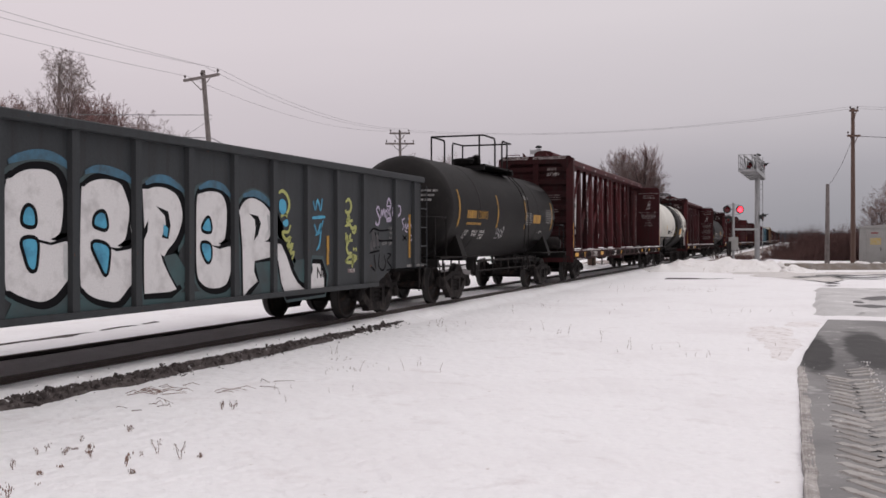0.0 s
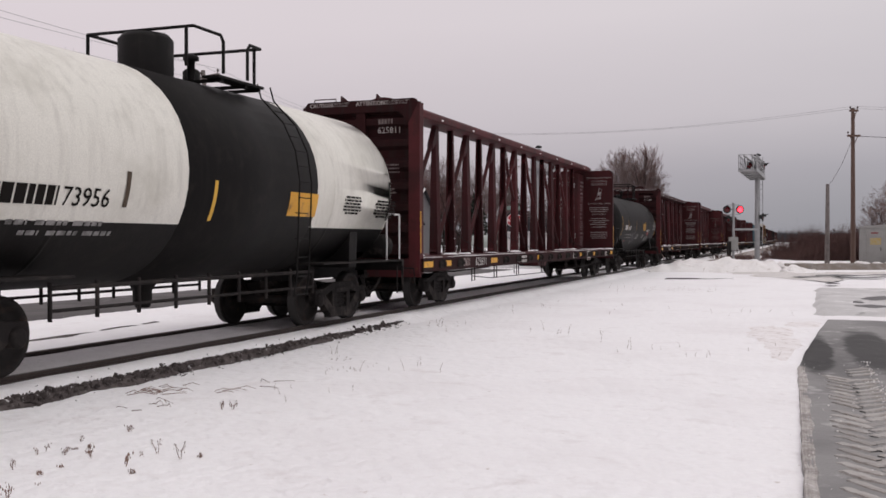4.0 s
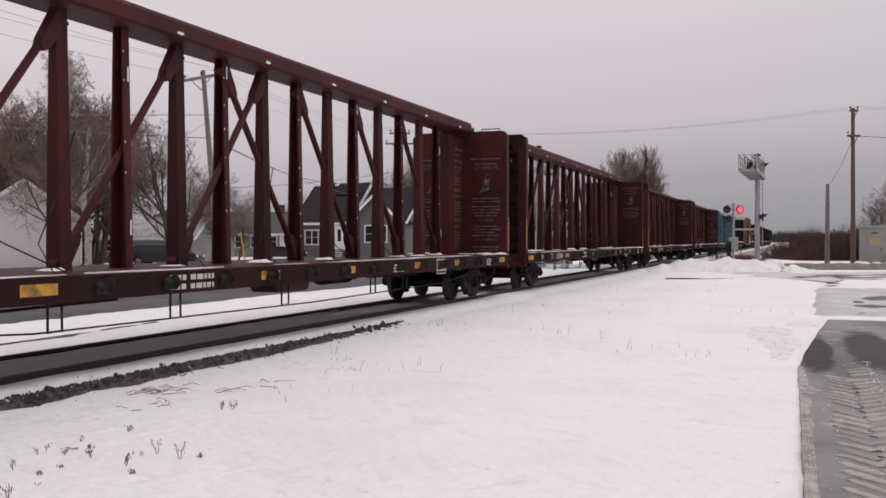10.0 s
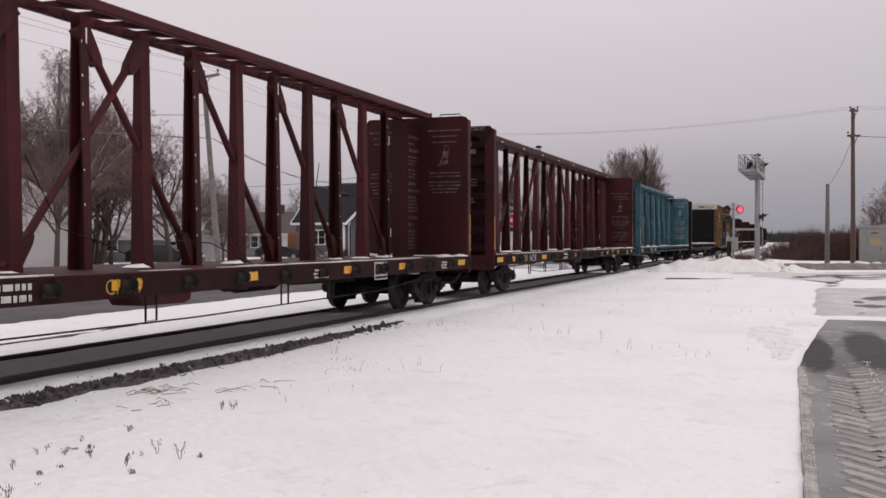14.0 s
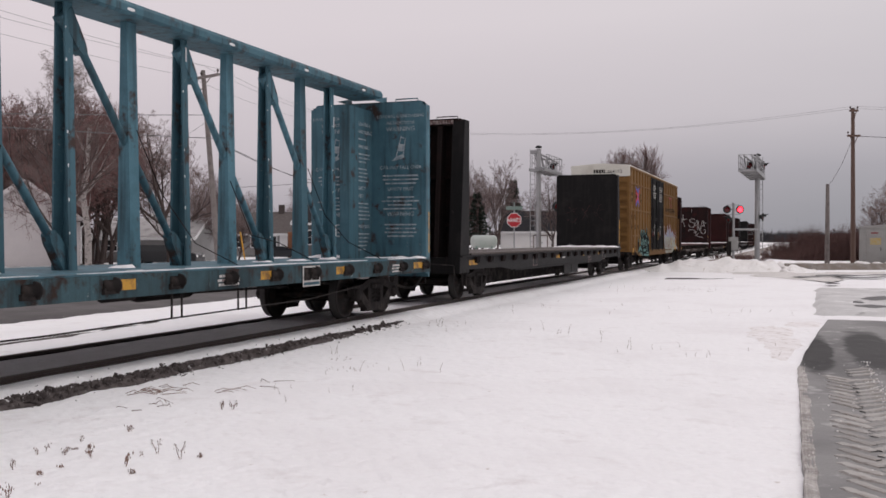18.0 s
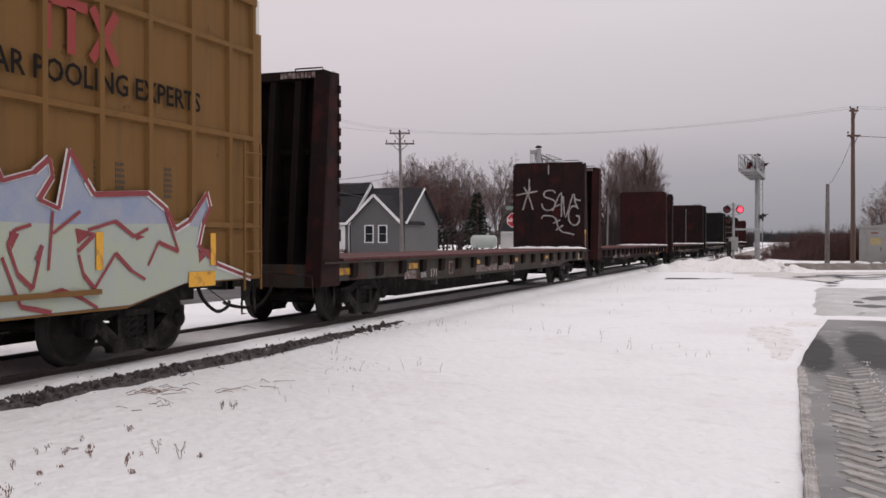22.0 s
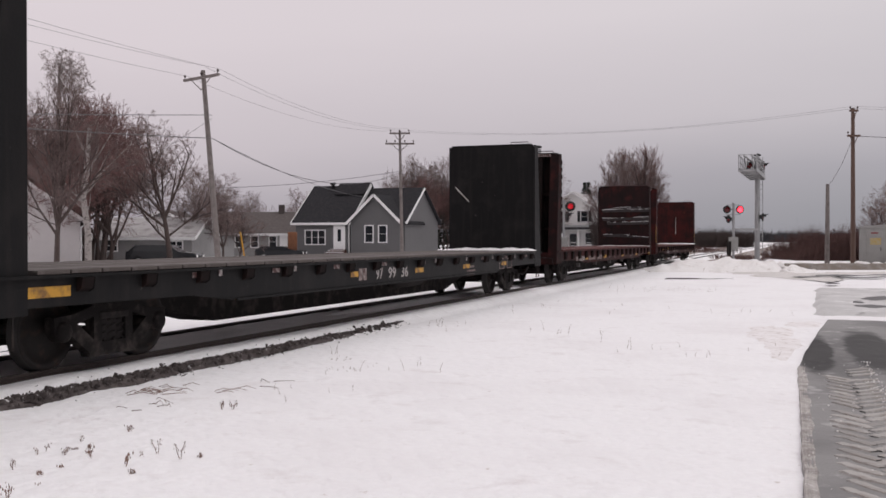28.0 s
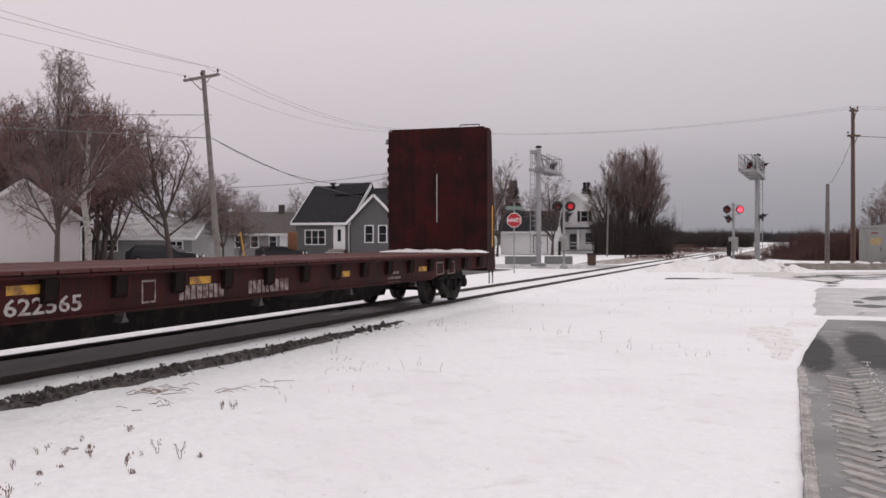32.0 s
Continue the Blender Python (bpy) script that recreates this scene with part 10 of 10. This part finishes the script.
brush_heap(-6.85, 9.15, 18, 0.34, 3, "heap of dead twigs lying on the snow")
brush_heap(-6.0, 10.13, 3, 0.3, 4, "dark stick lying on the snow")
brush_heap(-6.1, 9.4, 4, 0.3, 6, "dark stick lying on the snow")
brush_heap(-6.35, 8.4, 9, 0.12, 5, "a few broken twigs lying on the snow")


BANKSNOW = surface("bank_snow", (0.80, 0.775, 0.765), 0.7, spots=((1.1, 0.60, 0.08, (0.66, 0.63, 0.61)), (4.0, 0.66, 0.04, (0.42, 0.36, 0.32))), relief=(6, 0.9))
# the side road: wet slush with a lug-tyre track, a pressed snow edge and bare patches
WETSLUSH = surface("wet_slush", (0.235, 0.228, 0.224), 0.5, spots=((0.55, 0.58, 0.12, (0.14, 0.135, 0.136)), (3.0, 0.64, 0.07, (0.42, 0.405, 0.40))), relief=(9, 0.35), spec=0.2)


def soaked(m, pools, colour):
    """Soft-edged wet stains in a surface: pools of (x, y, radius across, radius along, strength)."""
    nt = m.node_tree
    n, link = nt.nodes.new, nt.links.new
    b = nt.nodes["Principled BSDF"]
    col = b.inputs["Base Color"].links[0].from_socket
    tc, wob = n("ShaderNodeTexCoord"), n("ShaderNodeTexNoise")
    wob.inputs["Scale"].default_value, wob.inputs["Detail"].default_value = 2.2, 5
    link(tc.outputs["Object"], wob.inputs["Vector"])
    total = None
    for x, y, rx, ry, k in pools:
        mp, ln, sm, r = n("ShaderNodeMapping"), n("ShaderNodeVectorMath"), n("ShaderNodeMath"), n("ShaderNodeMapRange")
        mp.inputs["Scale"].default_value = (1 / rx, 1 / ry, 0)
        mp.inputs["Location"].default_value = (-x / rx, -y / ry, 0)
        link(tc.outputs["Object"], mp.inputs[0])
        ln.operation = "LENGTH"
        link(mp.outputs[0], ln.inputs[0])
        sm.operation = "MULTIPLY_ADD"
        link(wob.outputs[0], sm.inputs[0])
        sm.inputs[1].default_value = 0.9
        link(ln.outputs["Value"], sm.inputs[2])
        r.inputs[1].default_value, r.inputs[2].default_value = 1.66, 1.28
        r.inputs[4].default_value = k
        link(sm.outputs[0], r.inputs[0])
        if total is None:
            total = r.outputs[0]
        else:
            mxm = n("ShaderNodeMath")
            mxm.operation = "MAXIMUM"
            link(total, mxm.inputs[0])
            link(r.outputs[0], mxm.inputs[1])
            total = mxm.outputs[0]
    mx, ro = n("ShaderNodeMix"), n("ShaderNodeMapRange")
    mx.data_type = "RGBA"
    link(total, mx.inputs[0])
    link(col, mx.inputs[6])
    mx.inputs[7].default_value = (*colour, 1)
    link(mx.outputs[2], b.inputs["Base Color"])
    ro.inputs[3].default_value, ro.inputs[4].default_value = 0.6, 0.7
    link(total, ro.inputs[0])
    link(ro.outputs[0], b.inputs["Roughness"])


soaked(WETSLUSH, ((0.27, 15.6, 0.24, 2.5, 0.9), (1.05, 16.3, 0.36, 3.0, 0.85), (2.0, 15.0, 0.5, 2.4, 0.8), (0.62, 15.0, 0.5, 2.6, 0.35), (0.10, 16.8, 0.08, 3.2, 0.8)), (0.022, 0.020, 0.0205))


def side_road():
    s, cols = Shape(), [0, 0.03, 0.06, 0.1, 0.15, 0.22, 0.3, 0.4, 0.55, 0.7, 0.85, 1.0] + [1.25 + 0.5 * i for i in range(12)]
    ys = [-8 + 0.25 * i for i in range(121)]

    def verge(y):
        """The road's edge along y: straight, then swinging out round the wet hollow."""
        return 0.012 * noise.noise(Vector((0, y * 2.6, 2))) + 0.02 * noise.noise(Vector((0, y * 0.8, 9))) + 0.5 * max(0.0, (y - 13.4) / 7.6) ** 1.25 + 0.0075 * max(0.0, 13.4 - y) - 0.01
    v = [(verge(y) + c, y, -0.150 + 0.012 * noise.noise(Vector((c * 2, y * 2, 4))) - (0.06 if i == 0 else 0.0)) for y in ys for i, c in enumerate(cols)]
    k = len(cols)
    s.add(v, [(j * k + i, j * k + i + 1, (j + 1) * k + i + 1, (j + 1) * k + i) for j in range(len(ys) - 1) for i in range(k - 1)], 0, True)
    road = solid("road_side", s, WETSLUSH, "wet slush-covered side road with tyre marks", "road", "structure")
    # a kerb of pressed brown snow left by the plough along the edge
    prof, line = ((0.008, -0.03), (0.016, 0.006), (0.026, 0.004), (0.038, 0.010), (0.052, 0.002), (0.066, 0.007), (0.082, 0.001), (0.098, 0.006), (0.118, -0.008)), [-2 + 0.06 * i for i in range(262)]
    v = [(verge(y) + a * (1 + 0.25 * noise.noise(Vector((a * 20, y * 1.1, 3)))), y, -0.150 + b * (1 + 0.7 * noise.noise(Vector((a * 30, y * 6, 1)))) + 0.004 * noise.noise(Vector((a * 60, y * 17, 5)))) for y in line for a, b in prof]
    k = len(prof)
    part("edge_ridge", Shape().add(v, [(j * k + i, j * k + i + 1, (j + 1) * k + i + 1, (j + 1) * k + i) for j in range(len(line) - 1) for i in range(k - 1)]), EDGESNOW, road, "pressed brown snow ridge")
    # two slanting rows of lugs pressed by a tractor tyre
    rnd = random.Random(17)
    kinds = []
    for q in range(6):
        v, n = [], 11
        for s in range(n):
            t = s / (n - 1)
            bend = 0.015 * math.sin(t * 3 + q) + rnd.uniform(-0.004, 0.004)
            w = 0.072 * (0.75 + 0.25 * math.sin(math.pi * t)) * rnd.uniform(0.85, 1.1)
            h = 0.013 * rnd.uniform(0.7, 1.25) * (0.5 if s in (0, n - 1) else 1.0)
            for a, b in ((-1, -0.02), (-0.7, h * 0.8), (-0.1 + rnd.uniform(-0.3, 0.3), h * rnd.uniform(0.8, 1.2)), (0.65, h * 0.75), (1, -0.02)):
                v.append(((t - 0.5) * 0.40, bend + a * w, b))
        kinds.append(Shape().add(v, [(5 * s + e, 5 * s + e + 1, 5 * s + e + 6, 5 * s + e + 5) for s in range(n - 1) for e in range(4)]).mesh("tread_lug", TRACKSNOW))
    for i in range(40):
        y = 3.2 + 0.265 * i
        for sx in (-1, 1):
            if rnd.random() < 0.06 + 0.3 * (y > 12.5):
                continue
            o = part("tread_lug", kinds[rnd.randrange(6)], None, road, loc=(0.585 + 0.004 * (y - 8) + sx * 0.135 + rnd.gauss(0, 0.008), y + (0.09 if sx > 0 else 0) + rnd.gauss(0, 0.010), -0.150), rot=(0, 0, sx * 50 + rnd.gauss(0, 3)))
            o.scale = (rnd.uniform(0.88, 1.12), rnd.uniform(0.85, 1.15), rnd.uniform(0.7, 1.3))
    t = Shape()
    for i in range(300):
        y = 5.0 + 9.5 * rnd.random()
        x = (0.87 + rnd.gauss(0, 0.05)) if i % 5 else rnd.choice((0.06, 0.3, 0.55)) + rnd.gauss(0, 0.05)
        r = rnd.uniform(0.003, 0.011)
        t.lathe([(-0.005, r), (r * 0.6, r * 0.8), (r, 0.0)], "z", (x, y, -0.142), 5)
    solid("snow_crumbs", t, BANKSNOW, "white crumbs of snow scattered on the slush", "snow", "stuff")


EDGESNOW = surface("pressed_brown_snow", (0.42, 0.392, 0.372), 0.6, spots=((5, 0.50, 0.10, (0.22, 0.195, 0.182)), (14, 0.64, 0.04, (0.60, 0.58, 0.57))), relief=(18, 0.6))
TRACKSNOW = surface("tyre_pressed_snow", (0.31, 0.293, 0.278), 0.6, spots=((7, 0.56, 0.08, (0.26, 0.232, 0.21)), (20, 0.66, 0.04, (0.66, 0.64, 0.63))), relief=(14, 0.6), tint=0.25)
side_road()


def side_road_far():
    cols = [-0.25, 0.0, 0.25] + [0.6 + 0.5 * i for i in range(15)]
    ys = [23.6 + 0.2 * i for i in range(66)]
    v = []
    for y in ys:
        e = 0.50 + 0.018 * (y - 23) + 0.10 * noise.noise(Vector((0, y * 0.45, 2)))
        for i, c in enumerate(cols):
            end = min(1.0, (y - 23.6) / 0.4, (36.6 - y) / 0.5)
            v.append((e + c, y, -0.118 + 0.012 * noise.noise(Vector((c, y, 5))) - (0.14 if i == 0 else 0.0) - 0.14 * (1 - max(0.0, end))))
    k = len(cols)
    s = Shape().add(v, [(j * k + i, j * k + i + 1, (j + 1) * k + i + 1, (j + 1) * k + i) for j in range(len(ys) - 1) for i in range(k - 1)], 0, True)
    solid("road_side_far", s, PALESLUSH, "snowy side road running to the crossing", "road", "structure")


PALESLUSH = surface("pale_slush", (0.56, 0.545, 0.54), 0.5, spots=((0.8, 0.52, 0.14, (0.42, 0.41, 0.405)), (2.6, 0.66, 0.05, (0.22, 0.21, 0.205)), (1.6, 0.62, 0.08, (0.70, 0.69, 0.685))), relief=(9, 0.5))
side_road_far()


def wet_patch(x, y, rx, ry, seed, z, mat, name, label, turn=0.0):
    """A thin ragged patch lying on the ground."""
    v, k = [(0, 0, 0.004)], 40
    for ring in (0.6, 1.0):
        for i in range(k):
            a = 2 * math.pi * i / k
            r = ring * (1 + 0.45 * noise.noise(Vector((math.cos(a) * 1.3, math.sin(a) * 1.3, seed))) + 0.25 * noise.noise(Vector((math.cos(a) * 4, math.sin(a) * 4, seed + 9))))
            v.append((rx * r * math.cos(a), ry * r * math.sin(a), 0.003 if ring < 1 else -0.02))
    f = [(0, 1 + i, 1 + (i + 1) % k) for i in range(k)] + [(1 + i, 1 + k + i, 1 + k + (i + 1) % k, 1 + (i + 1) % k) for i in range(k)]
    solid(name, Shape().add(v, f, 0, True), mat, label, "slush", "structure", loc=(x, y, z), rot=turn)


WETROAD = surface("wet_asphalt", (0.045, 0.041, 0.042), 0.5, spots=((4.0, 0.60, 0.10, (0.16, 0.152, 0.15)), (14.0, 0.66, 0.04, (0.45, 0.44, 0.44))), relief=(12, 0.4))
MUDSNOW = surface("muddy_snow", (0.82, 0.79, 0.795), 0.7, spots=((2.0, 0.55, 0.16, (0.70, 0.66, 0.645)), (7.0, 0.60, 0.06, (0.52, 0.46, 0.435))), relief=(10, 0.6))
for x, y, rx, ry, sd, turn in ((2.3, 30.2, 0.55, 1.4, 3, -20), (1.75, 26.2, 0.45, 0.7, 4, 15), (1.5, 27.9, 0.16, 0.5, 5, 0), (1.95, 48.8, 1.3, 0.9, 6, 18), (0.5, 46.4, 0.9, 0.5, 8, 18), (1.2, 39.5, 0.25, 0.5, 9, 0), (4.3, 50.6, 1.2, 0.5, 10, 18), (2.6, 46.0, 1.1, 0.5, 14, 18)):
    wet_patch(x, y, rx, ry, sd, -0.104, WETROAD, "wet_patch", "dark wet bare patch on the slushy road", turn)
for x, y, rx, ry, sd in ((-0.25, 16.4, 0.30, 2.6, 11), (-0.5, 19.2, 0.4, 1.6, 12), (0.15, 21.2, 0.4, 0.8, 13)):
    wet_patch(x, y, rx, ry, sd, ground_height(x, y) + 0.016, MUDSNOW, "muddy_verge", "brownish dirty snow beside the road")
SMEARSNOW = surface("smeared_dirty_snow", (0.66, 0.63, 0.615), 0.7, spots=((0.8, 0.52, 0.15, (0.54, 0.51, 0.49)), (4.0, 0.60, 0.06, (0.42, 0.39, 0.37))), relief=(5, 0.9, 0.05))
for x, y, rx, ry, sd in ((-0.2, 49.6, 1.9, 4.2, 21), (-1.6, 52.6, 2.2, 2.0, 22), (1.0, 45.5, 0.9, 3.0, 23), (2.9, 54.0, 2.4, 2.6, 24), (5.2, 55.6, 2.2, 2.4, 25)):
    wet_patch(x, y, rx, ry, sd, ground_height(x, y) + 0.05, SMEARSNOW, "smeared_snow", "dirty snow smeared from the bank")
strip("dirt_line", [(-5.7, 43.7), (-4.2, 44.0), (-2.4, 44.9)], 0.3, -0.165, CLOD, "dark line of dirt bared in the snow", step=0.25, rough=0.05, ragged=0.4)




def snow_bank():
    rnd, s = random.Random(12), Shape()
    line = [(-8.5 + 0.2 * i) for i in range(54)]
    k, v = 13, []
    for i, x in enumerate(line):
        y0 = 55.4 + 0.366 * (x + 3)
        hgt = 0.66 + 0.36 * noise.noise(Vector((x * 0.5, 0, 1))) + 0.16 * noise.noise(Vector((x * 2.1, 0, 2)))
        hgt *= min(1, max(0.05, (x + 8.6) / 2.5)) * max(min(1, max(0.0, (-0.65 - x) / 0.6)), 0.62 * math.exp(-((x + 0.15) / 0.55) ** 2))
        for j in range(k):
            q = j / (k - 1)
            z = hgt * math.sin(math.pi * q) ** 0.8 + 0.30 * noise.noise(Vector((x * 1.8, q * 5, 3))) * math.sin(math.pi * q)
            v.append((x, y0 - 1.6 + 3.2 * q, -0.28 + z))
    s.add(v, [(i * k + j, i * k + j + 1, (i + 1) * k + j + 1, (i + 1) * k + j) for i in range(len(line) - 1) for j in range(k - 1)], 0, True)
    solid("snow_bank", s, BANKSNOW, "lumpy ploughed snow bank along the road", "snow bank")
    t = Shape()
    for i in range(170):
        x = -8.0 + 7.9 * rnd.random()
        r = rnd.uniform(0.06, 0.26) * (0.6 if x < -5 else 1.0)
        y = 55.4 + 0.366 * (x + 3) + rnd.uniform(-1.3, 0.5)
        z = -0.22 + (0.42 if x > -6 else 0.12) * math.cos((y - 55.4 - 0.366 * (x + 3)) * 1.1) ** 2 * (1.0 if x < -0.9 else 0.4)
        t.lathe([(-0.1, r), (r * 0.35, r * rnd.uniform(0.7, 1.0)), (r * 0.75, r * rnd.uniform(0.3, 0.6)), (r * 0.85, 0.0)], "z", (x, y, z), 7)
    solid("snow_lumps", t, BANKSNOW, "clods of ploughed snow on the bank", "snow", "stuff")


snow_bank()


def road_berm():
    """The shoulder of the crossing road: a dirty cut bank with lumps of ploughed snow on top."""
    v, k, n = [], 6, 90
    for i in range(n):
        x = -1.6 + 15.0 * i / (n - 1)
        y = 59.6 + 0.366 * x
        h = 0.42 + 0.05 * noise.noise(Vector((x * 1.5, 3, 0)))
        for dy, dz in ((-0.9, -0.05), (-0.5, 0.30 * h), (-0.25, 0.8 * h), (0.0, h), (0.6, h), (1.6, h * 0.6)):
            v.append((x, y + dy + 0.12 * noise.noise(Vector((x * 2, dz, 8))), -0.25 + dz))
    s = Shape().add(v, [(i * k + j, i * k + j + 1, (i + 1) * k + j + 1, (i + 1) * k + j) for i in range(n - 1) for j in range(k - 1)], 0, True)
    solid("road_berm", s, BERM, "low dirty bank along the crossing road", "bank", "structure")
    rnd, t = random.Random(4), Shape()
    for i in range(34):
        x = -0.5 + 13.6 * rnd.random()
        r = rnd.uniform(0.12, 0.4)
        t.lathe([(-0.05, r), (r * 0.25, r * 0.8), (r * 0.42, r * 0.3), (r * 0.45, 0.0)], "z", (x, 59.6 + 0.366 * x + rnd.uniform(0.3, 1.0), 0.12), 8)
    solid("snow_lumps", t, BANKSNOW, "lumps of ploughed snow on the bank", "snow", "stuff")


BERM = surface("dirty_shoulder", (0.17, 0.140, 0.118), 0.85, spots=((1.5, 0.58, 0.1, (0.26, 0.24, 0.225)), (5, 0.6, 0.05, (0.14, 0.125, 0.115))), relief=(9, 0.8))
road_berm()


# ---------------------------------------------------------------- what moves
def motions():
    """The train rolls towards -y at an even pace; every wheelset turns with it."""
    for ob, u in CARS:
        walk(ob, [(0.0, pose(TRACK, u, 0)), (32.0, pose(TRACK, u - SPEED * 32.0, 0))])
    turn = math.degrees(SPEED / 0.457) / FPS
    for k, ay in ((0, -0.889), (1, 0.889)):
        first = AXLES[k][0]
        walk(first, [(i / FPS, pose(0, ay, 0.457, turn * i)) for i in range(32 * FPS + 1)])
        for ws in AXLES[k][1:]:
            ws.rotation_mode = "QUATERNION"
            ws.animation_data_create()
            ws.animation_data.action = first.animation_data.action
            ws.animation_data.action_slot = first.animation_data.action_slot


motions()
